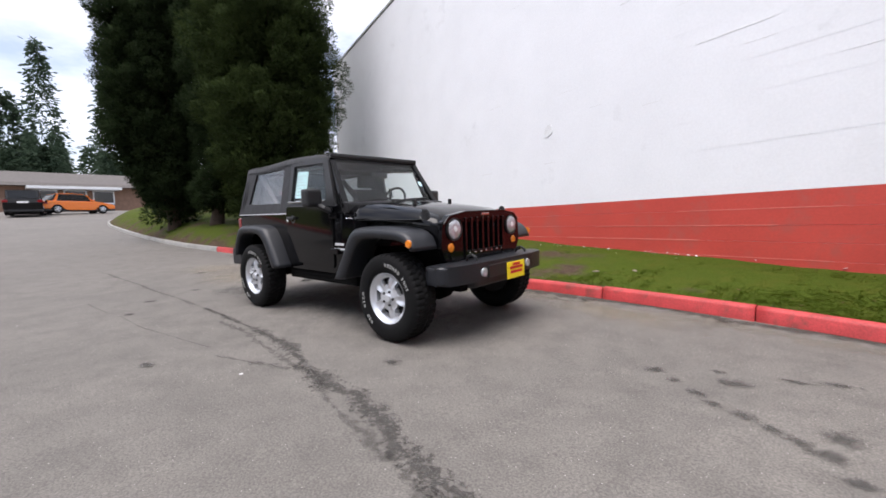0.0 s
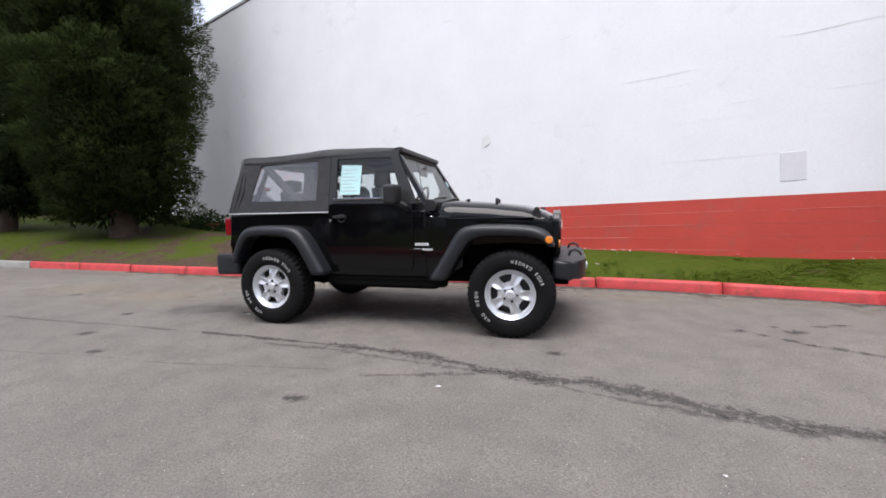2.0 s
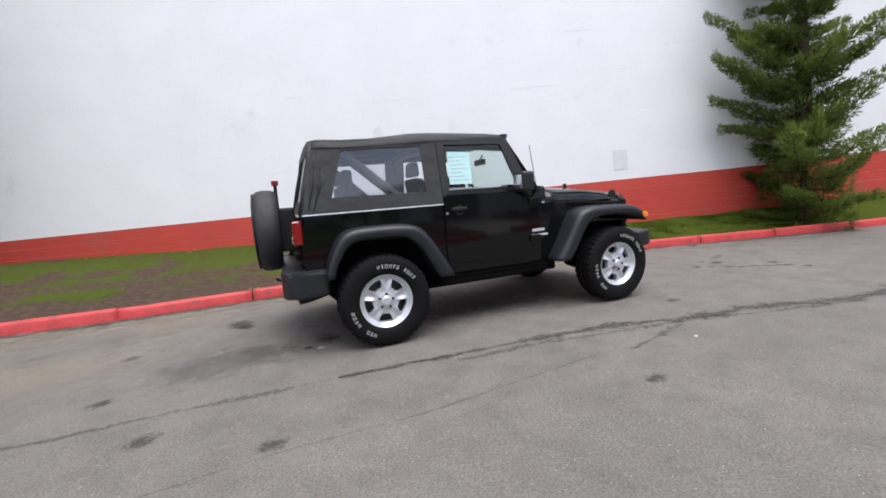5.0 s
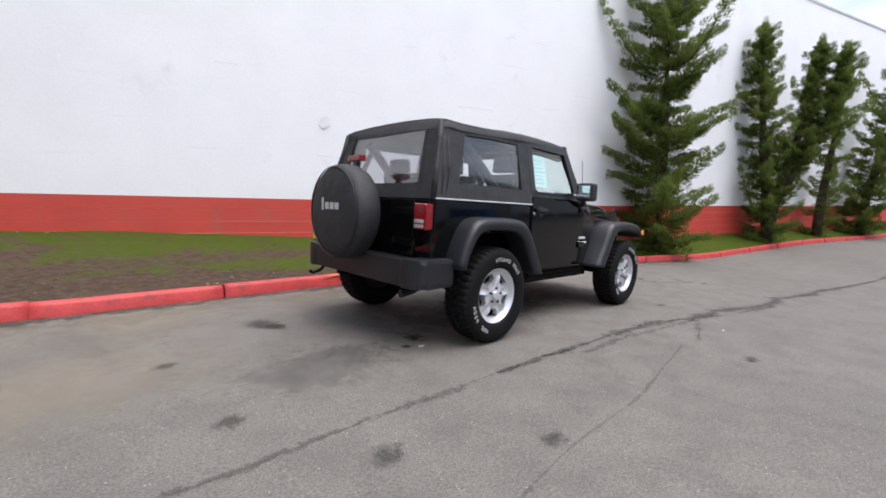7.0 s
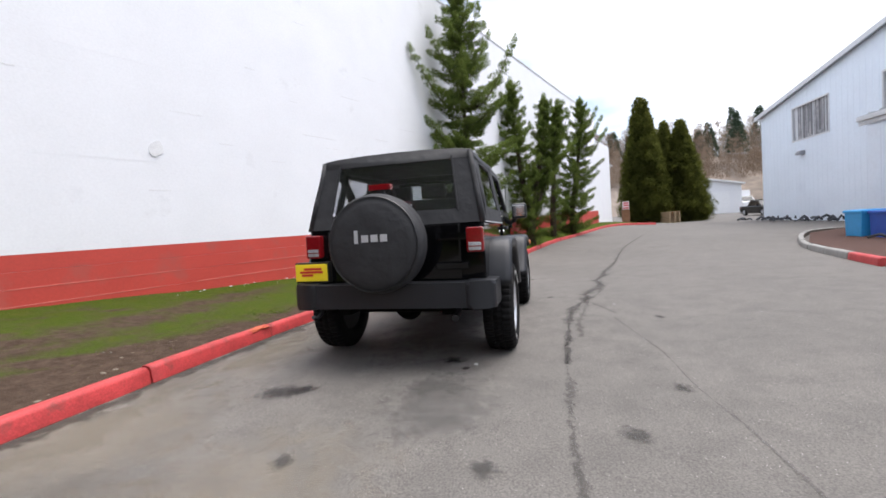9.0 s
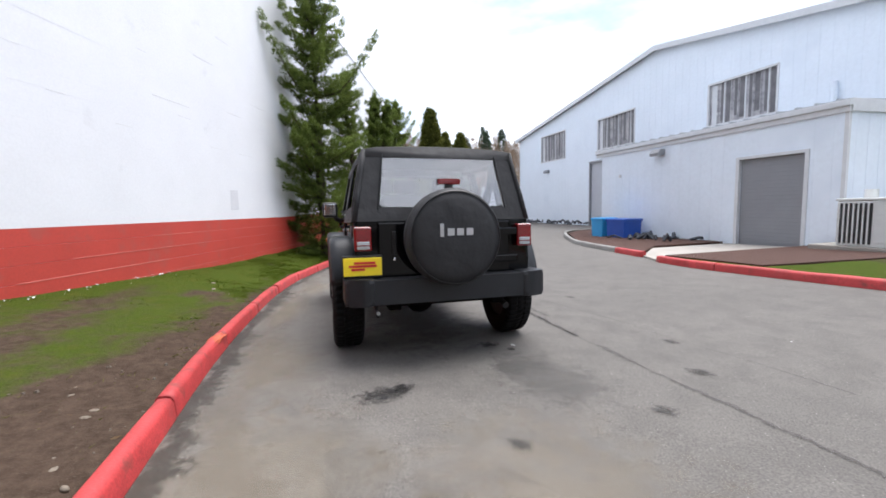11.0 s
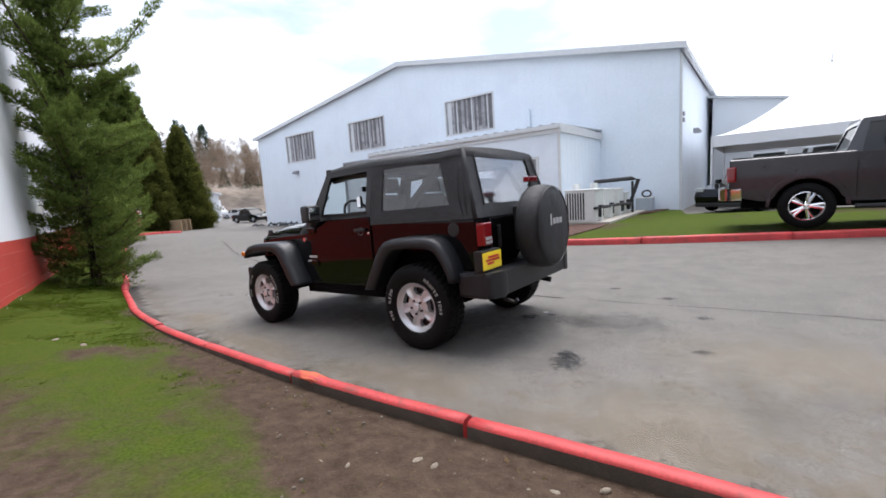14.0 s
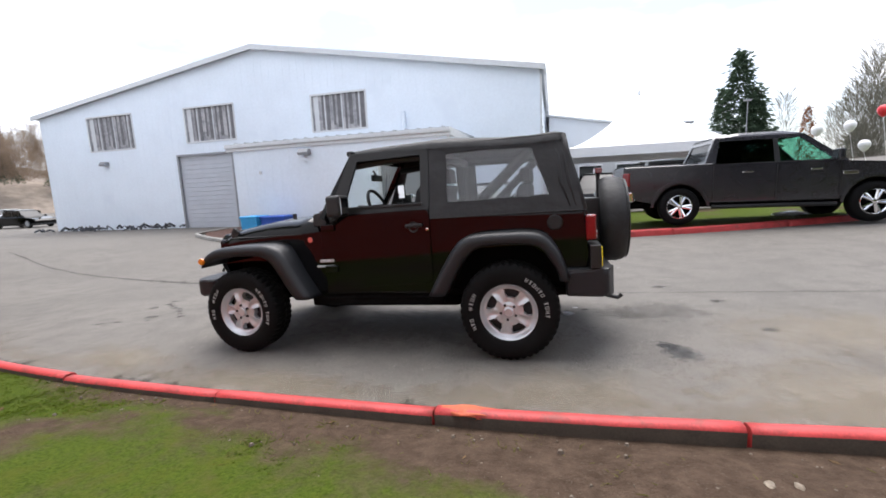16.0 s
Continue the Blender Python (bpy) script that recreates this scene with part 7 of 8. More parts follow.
def build_canopy():
    t = thing("marquee", "white peaked marquee over the parked cars", "marquee")
    x0, x1, y0, y1, ze, zp = -9.6, -2.0, -24.0, -16.9, 2.95, 5.7
    bm = bmesh.new()
    n = 20
    cx, cy = (x0 + x1) / 2, (y0 + y1) / 2
    rows = []
    for i in range(n + 1):
        row = []
        for j in range(n + 1):
            u, v = i / n, j / n
            r = max(abs(u - 0.5), abs(v - 0.5)) * 2
            row.append(bm.verts.new((x0 + (x1 - x0) * u, y0 + (y1 - y0) * v, ze + (zp - ze) * (1 - r) ** 1.55)))
        rows.append(row)
    for a, b in zip(rows, rows[1:]):
        for k in range(n):
            bm.faces.new((a[k], a[k + 1], b[k + 1], b[k]))
    part("canopy", bm, M_CANVAS, t, smooth=True)
    for a, b, c, d in ((x0, x1, y1 - 0.01, y1 + 0.01), (x0, x1, y0 - 0.01, y0 + 0.01), (x0 - 0.01, x0 + 0.01, y0, y1), (x1 - 0.01, x1 + 0.01, y0, y1)):
        part("valance", box(a, b, c, d, ze - 0.42, ze + 0.01), M_CANVAS, t)
    for x in (x0, x1):
        for y in (y0, y1):
            part("canopy_pole", tube([(x, y, gz(x, y) - 0.05), (x, y, ze)], 0.045), M_CANVAS, t)
    part("finial", lathe([(0.05, zp - 0.05), (0.03, zp + 0.25), (0.0, zp + 0.3)], sides=10, axis="z", at=(cx, cy, 0)), M_CANVAS, t)


build_canopy()


def build_showroom():
    s = thing("showroom", "long grey-white showroom building behind the marquee", "building")
    m = mat("grey_white_render", (0.58, 0.62, 0.66), 0.7, vary=0.06, scale=0.7)
    m2 = mat("pale_fascia", (0.50, 0.51, 0.52), 0.6, vary=0.05)
    part("wall", box(-11.3, -1.3, -38, -27, -0.5, 3.3), m2, s)
    part("upper_wall", prism([(-11.3, 3.302), (-1.25, 3.302), (-1.25, 5.85), (-11.3, 4.0)], -38, -26.6), m, s)
    part("roof", prism([(-11.6, 3.95), (-1.0, 5.90), (-1.0, 6.02), (-11.6, 4.07)], -38.3, -26.3), M_ROOFMETAL, s)
    for k in range(3):
        x = -3.2 - k * 2.4
        win = part("window", box(x - 1.5, x, -27.0, -26.96, 0.9, 2.5, 0.01), M_DARKGLASS, s)
        part("window_frame", frame_panel([(x - 1.56, 0.84), (x + 0.06, 0.84), (x + 0.06, 2.56), (x - 1.56, 2.56)], [(x - 1.46, 0.95), (x - 0.04, 0.95), (x - 0.04, 2.45), (x - 1.46, 2.45)], lambda u, v, d: (u, -26.93 - d, v), 0.05), M_EAVE, win)
        part("blind", box(x - 1.45, x - 0.05, -26.995, -26.99, 1.6, 2.45), M_EAVE, win)


build_showroom()


def build_garage():
    g = thing("garage", "small white gabled garage at the end of the drive", "garage")
    m = mat("white_garage_boards", (0.68, 0.69, 0.71), 0.6, vary=0.05)
    part("wall", prism([(-17.0, -0.4), (-25.4, -0.4), (-25.4, 3.4), (-17.0, 5.2)], 57, 65, "x"), m, g)
    part("roof", prism([(-16.8, 5.25), (-25.7, 3.35), (-25.7, 3.55), (-16.8, 5.45)], 56.6, 65.4, "x"), M_EAVE, g)
    door = part("garage_door", box(56.93, 56.99, -24.0, -19.4, -0.2, 2.6, 0.01), M_WHITEPAINT, g)
    for z in (0.4, 1.05, 1.7):
        part("door_seam", box(56.92, 56.93, -23.95, -19.45, z - 0.015, z + 0.015), M_EAVE, door)


build_garage()


def build_sign():
    m_wood = mat("weathered_post_wood", (0.20, 0.10, 0.05), 0.85, vary=0.3, scale=4)
    z = gz(31, -7.2)
    s = thing("sign_post", "red and white warning sign on a stout wooden post", "sign", at=Matrix.Translation((31, -7.2, z)))
    part("post", box(-0.2, 0.2, -0.28, 0.28, -0.1, 1.35, 0.03), m_wood, s)
    pl = part("sign_plate", box(-0.24, -0.21, -0.24, 0.24, 1.15, 1.75, 0.01), M_WHITE, s)
    for zz, h in ((1.64, 0.06), (1.46, 0.06), (1.26, 0.06)):
        part("print_bar", box(-0.245, -0.24, -0.2, 0.2, zz - h, zz + h), M_REDPRINT, pl)


build_sign()


def pallet(x, y, n, turn):
    m_wood = mat("pale_pallet_wood", (0.42, 0.31, 0.19), 0.85, vary=0.2, scale=5)
    p = thing("pallet_stack", "stack of pale wooden pallets under the cypress trees", "pallets", at=Matrix.Translation((x, y, gz(x, y))) @ Matrix.Rotation(turn, 4, 'Z'))
    for k in range(n):
        for j in range(6):
            part("board", box(-0.6, 0.6, -0.5 + j * 0.18, -0.37 + j * 0.18, k * 0.16 + 0.10, k * 0.16 + 0.13), m_wood, p)
        for yy in (-0.45, 0.0, 0.45):
            part("bearer", box(-0.6, 0.6, yy - 0.04, yy + 0.04, k * 0.16, k * 0.16 + 0.10), m_wood, p)


pallet(34.6, -11.3, 6, 0.4)


def build_far_house():
    h = thing("bungalow", "low brown-roofed bungalow across the street", "house")
    m_wall = mat("tan_brick", (0.22, 0.13, 0.09), 0.85, vary=0.2, scale=3)
    m_roof = mat("brown_shingle", (0.10, 0.09, 0.085), 0.9, vary=0.2, scale=4)
    x, z = -58.0, gz(-58, 8)
    part("wall", box(x - 8, x, -6, 12.5, z - 0.5, z + 2.7), m_wall, h)
    part("roof", prism([(x - 9, z + 2.65), (x + 0.9, z + 2.65), (x + 0.5, z + 3.0), (x - 4, z + 4.6), (x - 8.6, z + 3.0)], -7, 13.5, bevel=0.03), m_roof, h)
    for y in (3.5, 6.0, 8.5):
        w = part("window", box(x, x + 0.05, y - 0.9, y + 0.9, z + 0.9, z + 2.2, 0.01), M_DARKGLASS, h)
        part("window_frame", frame_panel([(y - 1.0, z + 0.8), (y + 1.0, z + 0.8), (y + 1.0, z + 2.3), (y - 1.0, z + 2.3)], [(y - 0.88, z + 0.92), (y + 0.88, z + 0.92), (y + 0.88, z + 2.18), (y - 0.88, z + 2.18)], lambda u, v, d: (x + 0.09 - d, u, v), 0.06), M_EAVE, w)
    part("porch_beam", box(x + 0.02, x + 1.4, 2.0, 10.0, z + 2.3, z + 2.6, 0.02), M_EAVE, h)


build_far_house()


def lamp_post(x, y, h):
    m = M_GREYDOOR
    z = gz(x, y)
    p = thing("street_lamp", "tall grey lot lamp on a thin pole", "street lamp", "lot lamps", at=Matrix.Translation((x, y, z)))
    part("pole", tube([(0, 0, 0), (0, 0, h)], [0.09, 0.05]), m, p)
    part("lamp_head", box(-0.45, 0.45, -0.18, 0.18, h, h + 0.16, 0.04), m, p)
    part("lamp_arm", box(-0.3, 0.3, -0.04, 0.04, h - 0.06, h, 0.01), m, p)


M_BALLOON = mat("white_balloon", (0.78, 0.78, 0.77), 0.3, vary=0.03, bump=0.0)
M_REDBALLOON = mat("red_balloon", (0.62, 0.02, 0.03), 0.3, vary=0.03, bump=0.0)


def balloon(x, y, z, material, label):
    b = thing("balloon", label, "balloon", "balloons over the car lot", at=Matrix.Translation((x, y, gz(x, y))))
    top = z - gz(x, y)
    skin = lathe([(0.0, -0.20), (0.03, -0.19), (0.10, -0.13), (0.16, -0.03), (0.175, 0.06), (0.14, 0.15), (0.07, 0.20), (0.0, 0.21)], sides=20, axis="z", at=(0.25, 0, top))
    part("skin", skin, material, b, smooth=True)
    part("string", tube([(0.0, 0, 0.0), (0.06, 0, top * 0.5), (0.25, 0, top - 0.19)], 0.006, sides=5), M_WHITE, b)


for x, z, m, label in ((-10.7, 2.79, M_BALLOON, "white balloon on a string over the car lot"), (-11.65, 2.87, M_BALLOON, "white balloon on a string over the car lot"), (-12.1, 2.19, M_BALLOON, "white balloon on a string over the car lot"), (-12.55, 3.31, M_REDBALLOON, "red balloon on a string over the car lot")):
    balloon(x, -14.0, z, m, label)


def plastic_bag(x, y):
    bm = bmesh.new()
    bmesh.ops.create_icosphere(bm, subdivisions=3, radius=1.0)
    for w in bm.verts:
        k = 1 + 0.55 * noise.noise(w.co * 2.6 + Vector((9, 0, 0)))
        w.co = Vector((w.co.x * 0.36 * k, w.co.y * 0.12 * k, max(-0.02, w.co.z * 0.07 * k) + 0.02))
    ob = link("plastic_bag", bm, mat("milky_plastic_film", (0.55, 0.60, 0.64), 0.25, vary=0.2, scale=12))
    ob.matrix_world = Matrix.Translation((x, y, gz(x, y) + 0.115))
    tagged(ob, "crumpled milky plastic bag on the grass by the kerb", "bag")


plastic_bag(-7.25, -8.35)
lamp_post(-11.4, -33.0, 5.1)
lamp_post(-25.5, -60.0, 9.3)

# ---------------------------------------------------------------- trees
M_BARK = mat("dark_conifer_bark", (0.060, 0.040, 0.028), 0.95, vary=0.4, scale=6, fine=40, bump=0.9, fine_depth=0.02)
M_CEDAR = leaf_mat("cedar_leaves", (0.010, 0.022, 0.006), (0.054, 0.076, 0.021))
# darker copy of the cedar leaves, with the farther trees' shade in the colour
M_SHADECEDAR = leaf_mat("shaded_cedar_leaves", (0.006, 0.015, 0.006), (0.033, 0.051, 0.017))
M_JUNIPER = leaf_mat("juniper_leaves", (0.040, 0.076, 0.016), (0.225, 0.290, 0.068))
M_CYPRESS = leaf_mat("golden_cypress_leaves", (0.048, 0.060, 0.012), (0.165, 0.175, 0.036))
M_FIR = leaf_mat("distant_fir", (0.026, 0.050, 0.032), (0.070, 0.100, 0.062))
M_BARE = leaf_mat("bare_winter_twigs", (0.16, 0.115, 0.085), (0.30, 0.23, 0.17))
M_GREYWOOD = leaf_mat("far_grey_woods", (0.10, 0.11, 0.09), (0.20, 0.18, 0.145))
M_RUST = leaf_mat("rusty_cedar", (0.20, 0.07, 0.03), (0.30, 0.12, 0.05))
M_BUSH = leaf_mat("dark_bush", (0.010, 0.022, 0.008), (0.030, 0.055, 0.018))


class Leaves:
    """Collects small leaf blades for one crown."""

    def __init__(self, seed):
        self.v, self.f, self.rng = [], [], random.Random(seed)
        self.np_rng = np.random.default_rng(seed + 1000)
        self.quads, self.normals = [], []

    def blade(self, p, d, length, width):
        rng = self.rng
        side = d.cross(Vector((rng.uniform(-1, 1), rng.uniform(-1, 1), rng.uniform(-1, 1))))
        if side.length < 1e-4:
            return
        side = side.normalized() * width
        k = len(self.v)
        mid = p + d * length * 0.55
        self.v += [tuple(p), tuple(mid + side), tuple(p + d * length), tuple(mid - side)]
        self.f.append((k, k + 1, k + 2, k + 3))

    def clump(self, p, out, size, n, droop=0.2):
        rng = self.rng
        for _ in range(n):
            d = Vector((rng.gauss(0, 1), rng.gauss(0, 1), rng.gauss(0, 0.7)))
            d = (d.normalized() + out * 0.8 + Vector((0, 0, -droop))).normalized()
            q = p + Vector((rng.gauss(0, 1), rng.gauss(0, 1), rng.gauss(0, 0.7))) * size * 0.38
            self.blade(q, d, size * rng.uniform(0.35, 0.8), size * rng.uniform(0.08, 0.17))

    def tuft(self, p, out, rx, rz, n, length, width, up=0.35):
        """A rounded puff of fine sprays: wide rx, deep rz, its sprays pointing outwards and up. The shading follows the puff's own roundness."""
        g = self.np_rng
        off = g.normal(size=(n, 3))
        off /= np.linalg.norm(off, axis=1)[:, None]
        off *= g.uniform(0.3, 1.0, size=(n, 1)) ** 0.5
        pos = np.array(p)[None] + off * np.array((rx, rx, rz))[None]
        d = off * 0.9 + np.array(out)[None] * 0.8 + np.array((0, 0, up))[None] + g.normal(scale=0.32, size=(n, 3))
        d /= np.linalg.norm(d, axis=1)[:, None]
        side = np.cross(d, g.normal(size=(n, 3)))
        side /= np.linalg.norm(side, axis=1)[:, None] + 1e-6
        L = length * g.uniform(0.6, 1.3, size=(n, 1))
        side *= width * g.uniform(0.7, 1.2, size=(n, 1))
        mid = pos + d * L * 0.5
        nrm = off / np.array((rx, rx, rz))[None] * rz + np.array(out)[None] * 0.35 + g.normal(scale=0.16, size=(n, 3))
        nrm /= np.linalg.norm(nrm, axis=1)[:, None] + 1e-6
        side *= np.where(np.sum(np.cross(side, d) * nrm, axis=1) < 0, -1.0, 1.0)[:, None]
        self.quads.append(np.stack([pos, mid + side, pos + d * L, mid - side], axis=1).reshape(-1, 3))
        self.normals.append(np.repeat(nrm, 4, axis=0))

    def mesh(self, name):
        me = bpy.data.meshes.new(name)
        if not self.quads:
            me.from_pydata(self.v, [], self.f)
            return me
        co = np.concatenate(self.quads)
        n = len(co)
        me.vertices.add(n)
        me.vertices.foreach_set("co", co.astype(np.float32).ravel())
        me.loops.add(n)
        me.loops.foreach_set("vertex_index", np.arange(n, dtype=np.int32))
        me.polygons.add(n // 4)
        me.polygons.foreach_set("loop_start", np.arange(0, n, 4, dtype=np.int32))
        me.update(calc_edges=True)
        me.normals_split_custom_set_from_vertices(np.concatenate(self.normals).tolist())
        return me

    def ob(self, name, material, parent=None):
        me = self.mesh(name)
        me.materials.append(material)
        o = new(name, me)
        if parent:
            o.parent = parent
        return o


def column_tree(name, label, at, stems, seed, material, puff=0.56, spray=0.115, per=400, keep=-0.29):
    """A dense conifer of one or more leaning columns, each a stack of rounded drooping puffs. stems: foot offset x, y, radius, clear height, top, shape(t)."""
    tree = thing(name, label, "tree", at=Matrix.Translation(at))
    rng = random.Random(seed)
    lv = Leaves(seed)
    for q, (ox, oy, radius, clear, height, shape) in enumerate(stems):
        bow = lambda z: Vector((ox * smoothstep(0, clear + 2.0, z), oy * smoothstep(0, clear + 2.0, z), 0))
        part("trunk", tube([Vector((0, 0, z)) + bow(z) for z in (-0.3, 0.15, 0.7, 1.6, 3.0, height * 0.5, height * 0.97)], [radius * 0.17 + 0.12, radius * 0.13 + 0.10, radius * 0.10 + 0.08, radius * 0.09 + 0.07, 0.16, 0.10, 0.02], sides=12), M_BARK, tree, smooth=True)
        for k in range(22):
            t = rng.uniform(0.0, 0.8) ** 1.4
            z = clear + (height - clear) * t
            a = rng.uniform(0, 2 * math.pi)
            r = radius * shape(t) * 0.8
            d = Vector((math.cos(a), math.sin(a), 0))
            part("limb", tube([bow(z) + Vector((0, 0, z)), bow(z) + d * r * 0.5 + Vector((0, 0, z - 0.05)), bow(z) + d * r + Vector((0, 0, z + 0.15))], [0.05, 0.03, 0.012], sides=5), M_BARK, tree)
        # an outer coat of puffs, row by row
        z = clear
        while z < height:
            t = (z - clear) / (height - clear)
            R = radius * shape(t)
            high = z > 9.5
            gap = puff * (0.62 if not high else 1.0)
            count = max(4, int(2 * math.pi * R / (puff * (0.78 if not high else 1.1))))
            a0 = rng.uniform(0, 6.28)
            for k in range(count):
                a = a0 + (k + rng.uniform(-0.4, 0.4)) * 2 * math.pi / count
                ca, sa_ = math.cos(a), math.sin(a)
                zz = z + rng.uniform(-0.5, 0.5) * gap
                hole = noise.noise(Vector((ca * 2.2, sa_ * 2.2, zz * 0.7 + seed * 11 + q * 5)))
                if hole < keep:
                    continue
                bulge = 1 + 0.20 * noise.noise(Vector((ca * 1.6, sa_ * 1.6, zz * 0.55 + seed * 7))) + 0.26 * noise.noise(Vector((ca * 3.4, sa_ * 3.4, zz * 1.5 + seed * 3)))
                r = max(0.05, R * bulge * rng.uniform(0.72, 1.0))
                w = puff * rng.uniform(0.62, 1.2) * min(1.0, 0.5 + R)
                p = bow(zz) + Vector((ca * r, sa_ * r, zz))
                lv.tuft(p, (ca * 0.55, sa_ * 0.55, -0.05), w * 0.62, w * 0.60, int(per * (0.45 if high else 1.0) * (w / puff) ** 1.6) + 14, spray * (1.5 if high else 1.0), spray * (0.088 if not high else 0.16), up=0.30)
                for inside in (0.45, 0.72):
                    rr = r * inside * rng.uniform(0.85, 1.15)
                    lv.tuft(bow(zz) + Vector((ca * rr, sa_ * rr, zz)), (ca * 0.5, sa_ * 0.5, 0), w * 0.75, w * 0.7, 60, spray * 1.9, spray * 0.27, up=0.2)
            z += gap
    lv.ob("crown", material, tree)
    return tree


def sweeping_tree(name, label, at, height, base_r, seed, arms, stems=((0, 0, 1.0),), density=1.0, material=None):
    """A wind-twisted juniper: open layers of short limbs, each ending in an upturned plume, and a few long arms. arms: share of the height, heading, reach, rise; stems: offset of each top and its share of the height."""
    tree = thing(name, label, "tree", at=Matrix.Translation(at))
    rng = random.Random(seed)
    lv = Leaves(seed + 50)

    def along(pts, t):
        n = len(pts) - 1
        i = min(int(t * n), n - 1)
        return pts[i].lerp(pts[i + 1], t * n - i)

    def plume(base, d, reach, rise, w0, wood):
        """One limb: runs out nearly level, then turns up; pads of spray sit on it, smaller towards the tip."""
        seg = [base + d * reach * s + Vector((0, 0, rise * s ** 2.2 - 0.10 * reach * math.sin(math.pi * min(1, s * 1.3)))) for s in (0, 0.2, 0.4, 0.6, 0.8, 1.0)]
        part("limb", tube(seg, [wood, wood * 0.8, wood * 0.6, wood * 0.45, wood * 0.3, wood * 0.12], sides=5), M_BARK, tree)
        m = max(4, int(reach * 11.0 * density))
        for j in range(m):
            s = 0.14 + 0.86 * (j + rng.uniform(0.1, 0.9)) / m
            ahead = (along(seg, min(1, s + 0.1)) - along(seg, max(0, s - 0.1))).normalized()
            w = w0 * (1.12 - 0.80 * s) * rng.uniform(0.7, 1.25)
            side = Vector((-d.y, d.x, 0)) * rng.uniform(-1, 1) * w * 0.7
            p = along(seg, s) + side + Vector((0, 0, w * 0.25))
            lv.tuft(p, tuple(ahead * 0.75), w, w * 0.55, int(60 + 560 * w), 0.075, 0.0085, up=0.45)
        tip = seg[-1]
        ahead = (seg[-1] - seg[-2]).normalized()
        for j in range(4):
            lv.tuft(tip + ahead * (0.03 + 0.055 * j), tuple(ahead), 0.085 - 0.014 * j, 0.10, 46, 0.075, 0.008, up=0.5)

    for q, (ox, oy, share) in enumerate(stems):
        h = height * share
        pts = [Vector((0, 0, -0.3)), Vector((ox * 0.10 + 0.05, oy * 0.1, h * 0.2)), Vector((ox * 0.50 - 0.05, oy * 0.45, h * 0.42)), Vector((ox * 0.85, oy * 0.80, h * 0.65)), Vector((ox * 0.95 + 0.05, oy * 0.95, h * 0.84)), Vector((ox, oy, h))]
        part("trunk", tube(pts, [0.17, 0.14, 0.11, 0.07, 0.04, 0.010], sides=9), M_BARK, tree, smooth=True)
        low = 0.035 if q == 0 else 0.36
        count = int(h * (8.5 if q == 0 else 5.5) * density)
        turn = rng.uniform(0, 6.28)
        for k in range(count):
            t = low + (0.95 - low) * (k + rng.random()) / count
            turn += 2.4 + rng.uniform(-0.5, 0.5)
            d = Vector((math.cos(turn), math.sin(turn), 0))
            env = base_r * (0.62 if q else 1.0) * (1 - t) ** 0.82 * min(1.0, 0.72 + t * 2.2)
            reach = env * rng.choice((0.55, 0.72, 0.85, 1.0, 1.05)) + 0.10
            base = along(pts, t)
            plume(base, d, reach, reach * rng.uniform(0.10, 0.45), 0.13 + 0.15 * min(1.3, reach), 0.012 + 0.016 * reach)
        # the close growth round the stem
        tiers = int(h * 3.6 * density)
        for k in range(tiers):
            t = low * 0.7 + (0.98 - low * 0.7) * (k + rng.random()) / tiers
            base = along(pts, t)
            r = base_r * (0.6 if q else 1.0) * (1 - t) ** 0.8 * 0.34
            for j in range(4):
                a = rng.uniform(0, 6.28)
                w = 0.12 + 0.32 * r * rng.uniform(0.7, 1.2)
                lv.tuft(base + Vector((math.cos(a) * r, math.sin(a) * r, rng.gauss(0, 0.08))), (math.cos(a) * 0.6, math.sin(a) * 0.6, 0.1), w, w * 0.6, int(40 + 300 * w), 0.12, 0.011, up=0.4)
        for j in range(14):
            t = 0.86 + 0.14 * j / 13
            lv.tuft(along(pts, t), (0, 0, 0.8), 0.16 - 0.008 * j, 0.14, 40, 0.11, 0.009, 0.7)
        for n, (share_h, heading, reach, rise) in enumerate(arms):
            if n % len(stems) == q:
                plume(along(pts, share_h), Vector((math.cos(radians(heading)), math.sin(radians(heading)), 0)), reach, rise, 0.27, 0.045)
    lv.ob("crown", material or M_JUNIPER, tree)
    return tree


def col(t):
    return min(1.0, 0.72 + 1.3 * t) * (1.0 if t < 0.55 else 1 - 0.75 * ((t - 0.55) / 0.45) ** 1.6)


def cone(t):
    return min(1.0, 0.8 + 2.0 * t) * max(0.02, 1 - max(0.0, t - 0.12) / 0.88) ** 0.72


# three tall cedars on the verge by the wall's end; the first has a second, leaning column
for x, y, stems, seed in ((-15.4, 2.6, ((0.0, 0.0, 1.15, 0.70, 15.0, col), (-0.4, -0.95, 0.95, 1.9, 14.5, col)), 20),
                          (-13.0, 3.3, ((0.3, 0.5, 1.25, 0.85, 15.5, col),), 21),
                          (-9.8, 4.15, ((0.0, 0.0, 2.05, 0.95, 14.0, col),), 22)):
    # the first two trees take the leaf colour with shade painted in
    column_tree("cedar", "tall dense dark green cedar on the grass verge", (x, y, lawn_z(x, y) - 0.05), stems, seed, M_CEDAR if seed == 22 else M_SHADECEDAR)
